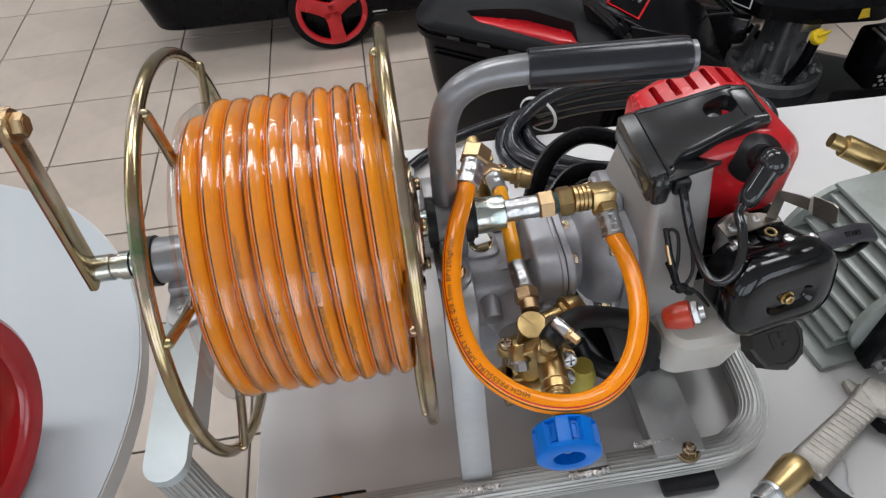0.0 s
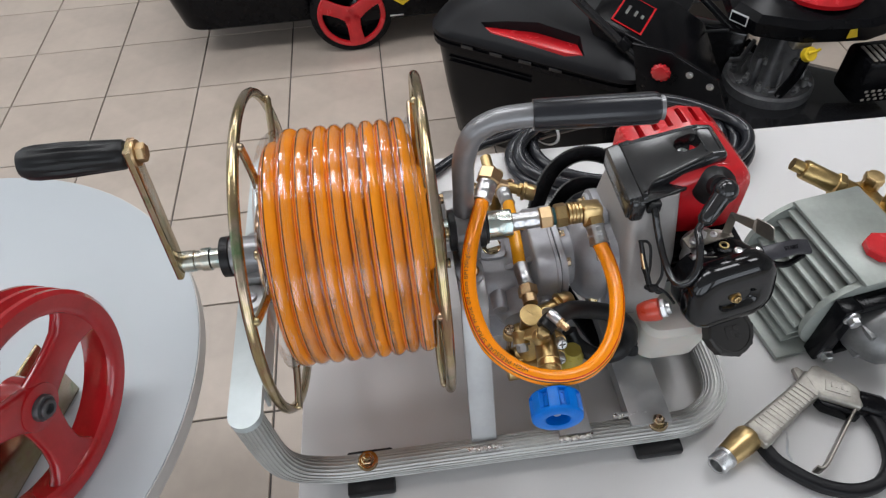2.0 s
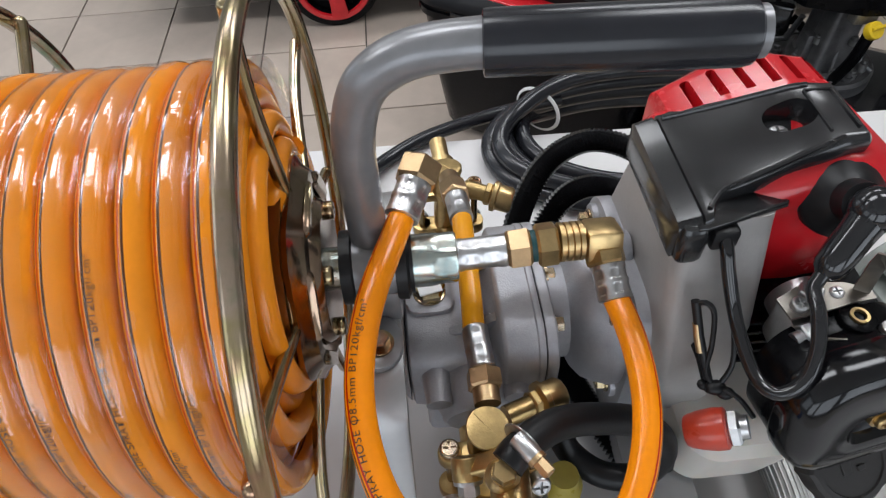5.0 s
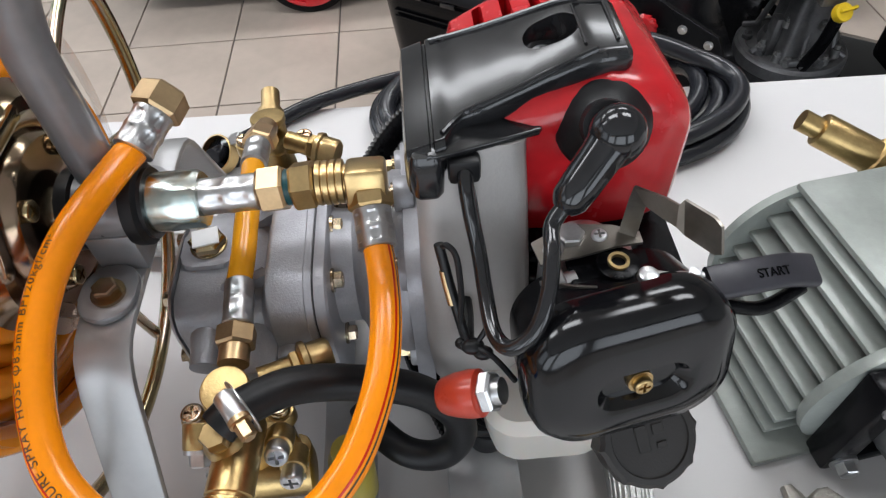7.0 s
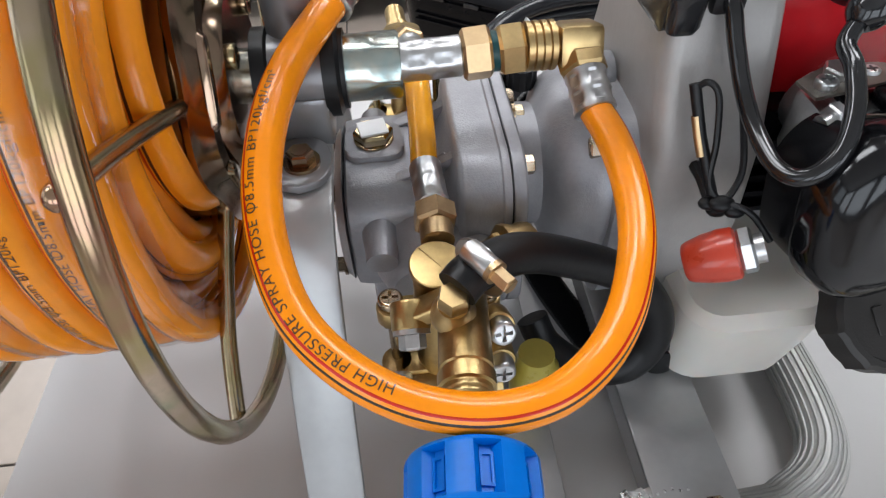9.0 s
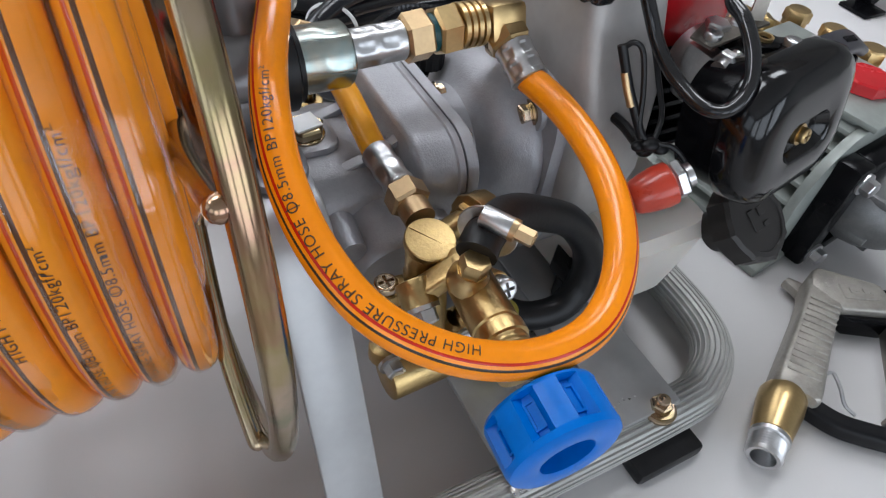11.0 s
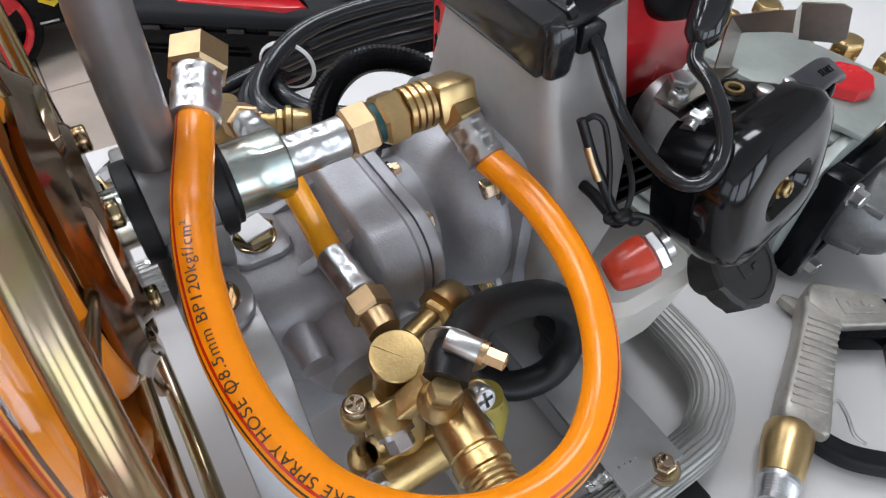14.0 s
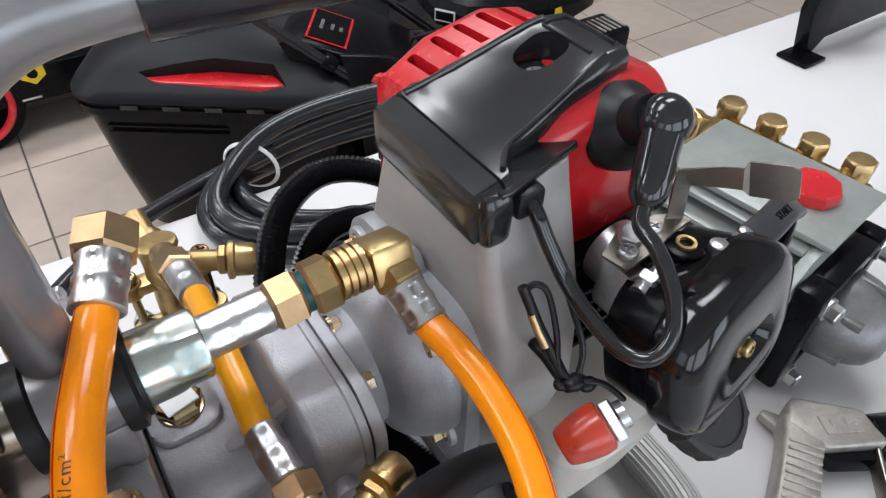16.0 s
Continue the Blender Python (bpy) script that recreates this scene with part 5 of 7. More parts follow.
    bm = bmesh.new()
    for p, r in (((0.2065, 0.2815, 0.8860), 0.0042), ((0.2110, 0.2785, 0.8845), 0.0036), ((0.2030, 0.2850, 0.8835), 0.0034), ((0.2075, 0.2845, 0.8800), 0.0038)):
        bmesh.ops.create_icosphere(bm, subdivisions=2, radius=r, matrix=Matrix.Translation(p) @ Matrix.Diagonal((1.3, 1, 0.8, 1)))
    sweep(bm, [(0.205, 0.286, 0.882), (0.206, 0.300, 0.884), (0.206, 0.312, 0.884)], 0.0028, seg=8)
    part("connector", bm, M_BLACK, e)
    # primer bulb: red rubber on a plated nut
    a, b = Vector((0.2110, 0.2632, 0.8770)), Vector((0.1920, 0.268, 0.8675))
    d = (b - a).normalized()
    bm = bmesh.new()
    lathe(bm, a + d * 0.002, b, [(0, 0.0092), (0.001, 0.0106), (0.006, 0.0109), (0.013, 0.0100), (0.0185, 0.0086), (0.0205, 0.0076), (0.0212, 0.0062), (0.0204, 0.0052), (0.0204, 0.0)], 32)
    p = part("primer_cap", bm, M_REDR, sprayer, "red rubber cap")
    bm = bmesh.new()
    hexnut(bm, a - d * 0.004, a + d * 0.002, 0.0096)
    cyl(bm, a - d * 0.0075, a - d * 0.004, 0.0060, seg=16)
    part("plated_nut", bm, M_CHROME, p)
    # carburettor
    bm = bmesh.new()
    box(bm, (0.258, 0.292, 0.906), (0.040, 0.036, 0.030), 0.004)
    cyl(bm, (0.258, 0.270, 0.905), (0.258, 0.320, 0.905), 0.016, seg=24)
    ca = part("carburettor", bm, M_CHROME, sprayer, "small plated carburettor")
    bm = bmesh.new()
    box(bm, (0.264, 0.290, 0.9225), (0.034, 0.018, 0.003), 0.001)
    cyl(bm, (0.267, 0.290, 0.920), (0.267, 0.290, 0.927), 0.009, seg=20, bev=0.001)
    part("throttle_disc", bm, M_PLAST, ca)
    bm = bmesh.new()
    lathe(bm, (0.267, 0.290, 0.926), (0.267, 0.290, 0.933), [(0, 0.0045), (0.0025, 0.0045), (0.0025, 0.0030), (0.0008, 0.0028)], 18)
    part("brass_insert", bm, M_BRASS_L, ca)
    for nm, mk in (("linkage_pin", lambda q: cyl(q, (0.2765, 0.281, 0.921), (0.2765, 0.281, 0.930), 0.0042, seg=14, bev=0.0008)),
                   ("idle_screw", lambda q: hexnut(cyl(q, (0.236, 0.285, 0.919), (0.250, 0.288, 0.921), 0.004, seg=12), (0.240, 0.286, 0.920), (0.245, 0.287, 0.9205), 0.0065)),
                   ("choke_rod", lambda q: cyl(q, (0.280, 0.283, 0.925), (0.300, 0.282, 0.923), 0.0024, seg=10)),
                   ("rod_end", lambda q: cyl(q, (0.296, 0.283, 0.919), (0.296, 0.282, 0.927), 0.0028, seg=12, bev=0.0006)),
                   ("mount_screw", lambda q: screw_head(q, (0.248, 0.276, 0.918), (0.246, 0.270, 0.922), 0.0045)),
                   ("mount_nut", lambda q: hexnut(q, (0.250, 0.305, 0.924), (0.250, 0.305, 0.931), 0.0062))):
        bm = bmesh.new()
        mk(bm)
        part(nm, bm, M_CHROME, ca)
    # bent plate lever: upright, arm and pad
    bm = bmesh.new()
    plate(bm, [((0.2700, 0.3040, 0.927), (0.2765, 0.3005, 0.928)), ((0.2725, 0.3072, 0.9455), (0.2785, 0.3035, 0.9440)), ((0.2735, 0.3078, 0.9515), (0.2785, 0.3025, 0.9450))], 0.0012)
    plate(bm, [((0.2735, 0.3078, 0.9515), (0.2780, 0.3030, 0.9450)), ((0.2800, 0.2940, 0.9590), (0.2802, 0.2895, 0.9515)), ((0.2825, 0.2865, 0.9620), (0.2828, 0.2840, 0.9530)), ((0.2838, 0.2862, 0.9650), (0.2860, 0.2822, 0.9500)), ((0.2890, 0.2730, 0.9690), (0.2920, 0.2695, 0.9530)), ((0.2905, 0.2695, 0.9680), (0.2930, 0.2670, 0.9560))], 0.0012)
    part("throttle_lever", bm, M_DKSTEEL, ca, "bent metal throttle lever")
    bm = bmesh.new()
    plate(bm, [((0.236, 0.293, 0.9245), (0.234, 0.305, 0.9245)), ((0.252, 0.294, 0.9265), (0.250, 0.312, 0.9265)), ((0.268, 0.297, 0.9275), (0.268, 0.309, 0.9275)), ((0.279, 0.298, 0.9275), (0.279, 0.304, 0.9275))], 0.0014)
    part("bracket", bm, M_DKSTEEL, ca)
    bm = bmesh.new()
    plate(bm, [((0.2405, 0.2830, 0.9255), (0.2405, 0.2805, 0.9115)), ((0.2480, 0.2800, 0.9262), (0.2480, 0.2775, 0.9115)), ((0.2560, 0.2785, 0.9265), (0.2560, 0.2760, 0.9120))], 0.0012)
    part("front_bracket", bm, M_DKSTEEL, ca)
    bm = bmesh.new()
    screw_head(bm, (0.2485, 0.2785, 0.9190), (0.2475, 0.2720, 0.9205), 0.0042)
    part("bracket_screw", bm, M_CHROME, ca)
    for x, y, r in ((0.242, 0.299, 0.0042), (0.262, 0.3035, 0.0034)):
        bm = bmesh.new()
        screw_head(bm, (x, y, 0.926), (x, y, 0.930), r)
        part("bracket_screw", bm, M_CHROME, ca)
    # air cleaner: a rounded glossy case whose face looks to the front and up
    f = Vector((0.17, -0.955, 0.23)).normalized()
    side = Vector((1, 0.03, 0.06)).normalized()
    upv = side.cross(-f).normalized()
    side = upv.cross(f).normalized() * (1 if upv.cross(f).x > 0 else -1)
    c0 = Vector((0.2700, 0.2505, 0.9005))

    def case_ring(w, h, r, dep, dx=0.0, dy=0.0):
        return [c0 + side * (x + dx) + upv * (y + dy) + f * dep for x, y in rounded(w, h, r, 7)]
    bm = bmesh.new()
    loft(bm, [case_ring(0.070, 0.050, 0.018, -0.044), case_ring(0.080, 0.060, 0.022, -0.042), case_ring(0.085, 0.065, 0.024, -0.0205)])
    part("cleaner_base", bm, M_PLAST, sprayer, "black air cleaner base")
    bm = bmesh.new()
    loft(bm, [case_ring(0.088, 0.068, 0.025, -0.0195), case_ring(0.0895, 0.0695, 0.026, -0.0175), case_ring(0.0895, 0.0695, 0.026, -0.010), case_ring(0.0875, 0.0675, 0.025, -0.0045), case_ring(0.081, 0.061, 0.022, -0.0005), case_ring(0.068, 0.048, 0.016, 0.0012),
              case_ring(0.052, 0.034, 0.013, 0.0018), case_ring(0.040, 0.020, 0.0095, 0.0010, 0.002, -0.004), case_ring(0.032, 0.015, 0.0072, -0.0035, 0.002, -0.004), case_ring(0.010, 0.008, 0.003, -0.004, 0.002, -0.004)])
    ac = part("cleaner_lid", bm, M_LID, sprayer, "glossy black air cleaner lid")
    bm = bmesh.new()
    q = c0 + f * -0.004 + side * 0.002 - upv * 0.004
    cyl(bm, q, q + f * 0.002, 0.0055, seg=16)
    screw_head(bm, q + f * 0.0015, q + f * 0.0055, 0.004)
    part("lid_screw", bm, M_BRASS_L, ac)
    bm = bmesh.new()
    k0, k1 = Vector((0.304, 0.2815, 0.918)), Vector((0.3545, 0.2915, 0.908))
    sweep(bm, spline([k0, k0.lerp(k1, 0.3) + Vector((0, -0.001, 0.003)), k0.lerp(k1, 0.7) + Vector((0, 0, 0.003)), k1], 5), 0.01, prof=rounded(0.015, 0.006, 0.0022, 3), up=(0, -0.3, 1))
    lv = part("choke_lever", bm, M_GREYPL, sprayer, "grey plastic choke lever")
    bm = bmesh.new()
    cu = bpy.data.curves.new("words", "FONT")
    cu.body, cu.size, cu.extrude = "START", 0.0056, 0.0002
    wo = new("words", cu)
    bpy.context.view_layer.update()
    bm.from_mesh(bpy.data.meshes.new_from_object(wo.evaluated_get(bpy.context.evaluated_depsgraph_get())))
    bpy.data.objects.remove(wo)
    lx = (k1 - k0).normalized()
    ly = Vector((0, 0.958, 0.287))
    ly = (ly - lx * ly.dot(lx)).normalized()
    lz = lx.cross(ly)
    turn = Matrix.Translation(k0 + lx * 0.019 + lz * 0.0066 - ly * 0.002) @ Matrix((lx, ly, lz)).transposed().to_4x4()
    for v in bm.verts:
        v.co = turn @ v.co
    part("lever_lettering", bm, M_PLAST, lv)
    bm = bmesh.new()
    sweep(bm, spline([k0 + Vector((0.004, -0.004, -0.008)), k0.lerp(k1, 0.5) + Vector((0, -0.008, -0.011)), k1 + Vector((-0.004, -0.004, -0.006))], 6), 0.0032, seg=10)
    part("lever_rim", bm, M_PLAST, lv)
    # white fuel tank under the engine
    bm = bmesh.new()
    rings = []
    for z, x0, x1, y0, y1, r in ((0.7425, 0.222, 0.285, 0.292, 0.438, 0.014), (0.746, 0.217, 0.290, 0.284, 0.444, 0.02), (0.775, 0.214, 0.292, 0.278, 0.446, 0.022), (0.806, 0.212, 0.290, 0.272, 0.444, 0.02), (0.812, 0.217, 0.284, 0.278, 0.438, 0.014)):
        rings.append([(x, y, z) for x, y in rounded(x1 - x0, y1 - y0, r, 6, (x0 + x1) / 2, (y0 + y1) / 2)])
    loft(bm, rings)
    tk = part("fuel_tank", bm, M_TANK, sprayer, "milky white plastic fuel tank")
    bm = bmesh.new()
    f0 = Vector((0.2890, 0.2625, 0.8205))
    fn = Vector((0.12, -0.55, 0.8)).normalized()
    cyl(bm, f0 - fn * 0.02, f0, 0.013, seg=20)
    n = 48
    m4 = frame_to(f0 - fn * 0.004, f0 + fn)
    rings = []
    for h, r in ((0, 0.0225), (0.001, 0.0248), (0.013, 0.0248), (0.015, 0.0228), (0.0152, 0.0200), (0.0142, 0.0195)):
        rings.append([m4 @ Vector(((r + (0.0014 if k % 6 == 0 and r > 0.02 else 0)) * math.cos(math.tau * k / n), (r + (0.0014 if k % 6 == 0 and r > 0.02 else 0)) * math.sin(math.tau * k / n), h)) for k in range(n)])
    loft(bm, rings)
    box(bm, (-0.004, 0, 0.0146), (0.006, 0.013, 0.0010), 0.0003, m4, 1)
    box(bm, (0.005, 0.003, 0.0146), (0.006, 0.005, 0.0010), 0.0003, m4, 1)
    box(bm, (0.005, -0.005, 0.0146), (0.005, 0.003, 0.0010), 0.0003, m4, 1)
    part("fuel_cap", bm, M_CAPB, tk, "ribbed dark brown-black fuel cap")
    # rubber engine mounts on the cross plate
    for x, y, side_y in ((0.2165, 0.3035, 1), (0.2165, 0.4400, -1)):
        bm = bmesh.new()
        cyl(bm, (x, y, 0.741), (x, y, 0.762), 0.0125, seg=22, bev=0.002)
        prism(bm, [(x - 0.012, y - 0.010), (x + 0.010, y - 0.012), (x + 0.012, y + 0.010), (x + 0.002, y + 0.026 * side_y), (x - 0.014, y + 0.012)], 0.762, 0.7715, None, 0.002)
        bolt(bm, (x, y, 0.7712), (x, y, 0.7770), 0.0062)
        part("rubber_mount", bm, M_BLACK, e)


engine()


# ---- other goods on the tables ----
def black_hoses():
    """Black suction hose in a coil, tied, that hangs a little over the table's back edge."""
    t = thing("black_hose_coil", (0.26, 0.56, TZ), "coil of black rubber hose bound with white tie", "hose")
    for ra, yb, zb, yf, lift, ph in ((0.1835, 0.757, 0.722, 0.5575, 0.0, 0.0), (0.1655, 0.769, 0.699, 0.5755, 0.0, 0.8), (0.1475, 0.781, 0.675, 0.5935, 0.0, 1.7), (0.175, 0.746, 0.742, 0.566, 0.0155, 2.6)):
        bm = bmesh.new()
        pts = []
        yc, rb = (yb + yf) / 2, (yb - yf) / 2
        for i in range(56):
            a = math.tau * i / 56
            x = 0.331 + ra * math.copysign(abs(math.cos(a)) ** 0.9, math.cos(a)) + 0.003 * math.sin(2 * a + ph)
            y = yc + rb * math.sin(a) + 0.002 * math.sin(3 * a + ph)
            u = min(max((y - 0.695) / (yb - 0.695), 0), 1)
            u = u * u * (3 - 2 * u)
            pts.append((x, y, TZ + 0.0095 + lift + (zb - TZ - 0.0095 - lift) * u + 0.0015 * (1 + math.sin(2 * a + ph))))
        sweep(bm, pts, 0.0093, seg=18, closed=True)
        part("hose_turn", bm, M_VINYL, t)
    bm = bmesh.new()
    sweep(bm, spline([(0.24, 0.740, TZ + 0.012), (0.17, 0.725, TZ + 0.012), (0.11, 0.709, TZ + 0.0095), (0.07, 0.691, TZ + 0.009), (0.035, 0.665, TZ + 0.009), (0.008, 0.632, TZ + 0.016), (-0.005, 0.60, TZ + 0.03)], 8), 0.0077, seg=14)
    part("hose_tail", bm, M_VINYL, t)
    bm = bmesh.new()
    c = Vector((0.212, 0.729, 0.714))
    u, v = Vector((-0.0175, 0.0295, -0.008)), Vector((0.0, 0.003, 0.024))
    sweep(bm, [c + u * math.cos(a) + v * math.sin(a) for a in [math.tau * i / 32 for i in range(32)]], 0.0015, seg=6, closed=True, prof=rounded(0.0012, 0.0040, 0.0004, 1))
    part("cable_tie", bm, M_WHITE, t, "white nylon cable tie")


def strainer():
    """A loose suction strainer: brass ring round a black ribbed disc, leaning on its hose tail."""
    c = Vector((-0.003, 0.612, TZ + 0.0225))
    d = Vector((-0.42, -0.50, 0.76)).normalized()
    t = thing("suction_strainer", (0, 0.62, TZ), "brass ringed suction strainer with black ribbed screen", "strainer")
    m = frame_to(c, c + d)
    bm = bmesh.new()
    rings = []
    for h, r in ((-0.010, 0.0150), (-0.008, 0.0178), (0.004, 0.0185), (0.0045, 0.0172), (-0.004, 0.0165), (-0.0045, 0.010)):
        rings.append([m @ Vector((r * math.cos(math.tau * k / 40), r * math.sin(math.tau * k / 40), h)) for k in range(40)])
    loft(bm, rings)
    rg = part("ring", bm, M_BRASS_L, t, "turned brass ring")
    bm = bmesh.new()
    cyl(bm, m @ Vector((0, 0, -0.006)), m @ Vector((0, 0, -0.002)), 0.0162, seg=32)
    for k in range(-6, 7):
        w = math.sqrt(max(0.0158 ** 2 - (k * 0.0024) ** 2, 1e-6))
        box(bm, (k * 0.0024, 0, -0.0015), (0.0012, 2 * w, 0.002), 0, m)
    sc = part("screen", bm, M_PLAST, t, "black ribbed screen")
    bm = bmesh.new()
    cyl(bm, m @ Vector((-0.003, -0.007, -0.001)), m @ Vector((-0.003, -0.007, 0.0015)), 0.0028, seg=14, bev=0.0006)
    part("rivet", bm, M_WHITE, sc)
    bm = bmesh.new()
    q = c - d * 0.008
    lathe(bm, q, q - d, [(0, 0.0125), (0.006, 0.0120), (0.008, 0.0085), (0.016, 0.0085)], 24)
    part("tail", bm, M_BLACK, t)
    bm = bmesh.new()
    hexnut(bm, c + Vector((0.016, 0.004, 0.012)), c + Vector((0.026, 0.002, 0.016)), 0.0062)
    cyl(bm, c + Vector((0.006, 0.008, 0.006)), c + Vector((0.018, 0.004, 0.013)), 0.004, seg=14)
    part("screw", bm, M_CHROME, rg)


def corrugated(pts, name, label):
    P = spline(pts, 26)
    t = thing(name, P[0], label, "hose")
    bm = bmesh.new()
    n = len(P)
    sweep(bm, P, 0.0098, seg=14, rfun=lambda u: 1.10 if int(u * (n - 1) + 0.5) % 2 else 0.66)
    part("corrugated_tube", bm, M_GLOSS, t, angle=20)
    for i, j in ((0, 3), (-1, -4)):
        bm = bmesh.new()
        cyl(bm, P[i], P[j], 0.0112, seg=18, bev=0.001)
        part("end_cuff", bm, M_BLACK, t)


def plunger_pump():
    t = thing("plunger_pump", (0.46, 0.36, TZ), "grey-green plunger pump head with red cap and brass manifold", "pump")
    yaw = Matrix.Translation((0.468, 0.368, 0)) @ Matrix.Rotation(radians(8), 4, "Z")
    bm = bmesh.new()
    box(bm, (-0.015, 0.0, TZ + 0.004), (0.150, 0.150, 0.008), 0.002, yaw)
    box(bm, (0.006, 0.0, TZ + 0.045), (0.064, 0.110, 0.078), 0.006, yaw)
    b = part("pump_body", bm, M_PUMP, t, "cast grey-green pump crankcase")
    bm = bmesh.new()
    box(bm, (0.021, -0.006, TZ + 0.1155), (0.088, 0.132, 0.005), 0.0015, yaw)
    part("top_plate", bm, M_PUMP, b)
    bm = bmesh.new()
    box(bm, (0.018, -0.002, TZ + 0.097), (0.072, 0.110, 0.033), 0.003, yaw)
    part("neck", bm, M_PUMP, b)
    for k in range(8):
        bm = bmesh.new()
        z = TZ + 0.015 + 0.0132 * k
        outer = -0.077 + 0.047 * (k / 7) ** 1.5
        box(bm, ((outer - 0.010) / 2, 0.0, z), (-0.010 - outer, 0.118, 0.0042), 0.001, yaw)
        part("cooling_fin", bm, M_PUMP, b)
    bm = bmesh.new()
    lathe(bm, yaw @ Vector((-0.01, -0.059, TZ + 0.055)), yaw @ Vector((-0.01, -0.075, TZ + 0.055)), [(0, 0.056), (0.004, 0.058), (0.008, 0.058), (0.010, 0.052)], 40)
    part("end_ring", bm, M_PUMP, b)
    bm = bmesh.new()
    lathe(bm, yaw @ Vector((-0.01, 0.054, TZ + 0.058)), yaw @ Vector((-0.01, 0.075, TZ + 0.058)), [(0, 0.052), (0.001, 0.0575), (0.007, 0.0575), (0.009, 0.050), (0.012, 0.048)], 40)
    part("back_flange", bm, M_PUMP, b)
    # drive end: black frame plate, dull die-cast housing and its bolts
    bm = bmesh.new()
    lathe(bm, yaw @ Vector((0.004, -0.082, TZ + 0.052)), yaw @ Vector((0.006, -0.12, TZ + 0.052)), [(0, 0.034), (0.006, 0.036), (0.020, 0.034), (0.034, 0.028), (0.040, 0.024), (0.046, 0.014)], 32)
    dc = part("drive_housing", bm, M_CASTG, t, "dull die-cast drive housing")
    for k in range(6):
        a = math.tau * k / 6 + 0.4
        bm = bmesh.new()
        q = Vector((0.005 + 0.033 * math.cos(a), -0.098, TZ + 0.052 + 0.033 * math.sin(a)))
        box(bm, q, (0.006, 0.026, 0.006), 0.001, yaw)
        part("housing_rib", bm, M_CASTG, dc)
    bm = bmesh.new()
    box(bm, (-0.040, -0.078, TZ + 0.052), (0.022, 0.020, 0.096), 0.003, yaw)
    box(bm, (0.046, -0.078, TZ + 0.052), (0.018, 0.020, 0.096), 0.003, yaw)
    box(bm, (0.003, -0.078, TZ + 0.094), (0.066, 0.020, 0.012), 0.003, yaw)
    box(bm, (0.003, -0.078, TZ + 0.010), (0.066, 0.020, 0.012), 0.003, yaw)
    df = part("drive_frame", bm, M_PLAST, t, "black drive frame")
    for dx, dz in ((-0.040, 0.016), (0.046, 0.016), (0.046, 0.088), (-0.040, 0.088)):
        bm = bmesh.new()
        q = yaw @ Vector((dx, -0.088, TZ + dz))
        bolt(bm, q, q + Vector((0, -0.010, 0)), 0.0065)
        part("frame_bolt", bm, M_CHROME, df)
    bm = bmesh.new()
    c = yaw @ Vector((0.022, -0.034, TZ + 0.118))
    lathe(bm, c, c + Vector((0, 0, 1)), [(0, 0.018), (0.001, 0.0195), (0.009, 0.0195), (0.0105, 0.018)], 8, phase=0.2)
    part("red_cap", bm, M_RED, t, "octagonal red rubber filler cap", 20)
    bm = bmesh.new()
    box(bm, (0.086, 0.012, TZ + 0.070), (0.030, 0.138, 0.060), 0.004, yaw)
    mf = part("brass_manifold", bm, M_BRASS, t, "cast brass valve manifold")
    for k in range(4):
        bm = bmesh.new()
        c = yaw @ Vector((0.0965, -0.0405 + 0.0365 * k, TZ + 0.098))
        cyl(bm, c, c + Vector((0, 0, 0.012)), 0.011, seg=18)
        lathe(bm, c + Vector((0, 0, 0.008)), c + Vector((0, 0, 1)), [(0, 0.0112), (0.001, 0.0122), (0.009, 0.0122), (0.0105, 0.0110)], 6, phase=0.2 + 0.3 * k)
        lathe(bm, c + Vector((0, 0, 0.0175)), c + Vector((0, 0, 1)), [(0, 0.0108), (0.0018, 0.0098), (0.0024, 0.0)], 24)
        part("valve_nut", bm, M_BRASS_L, mf)
    bm = bmesh.new()
    a = yaw @ Vector((0.075, 0.066, TZ + 0.095))
    b2 = yaw @ Vector((0.020, 0.105, TZ + 0.118))
    cyl(bm, a, b2, 0.0125, seg=20, bev=0.002)
    d = (b2 - a).normalized()
    cyl(bm, b2, b2 + d * 0.014, 0.008, seg=16)
    hexnut(bm, a + d * 0.018, a + d * 0.03, 0.0155)
    part("outlet_pipe", bm, M_BRASS, mf)


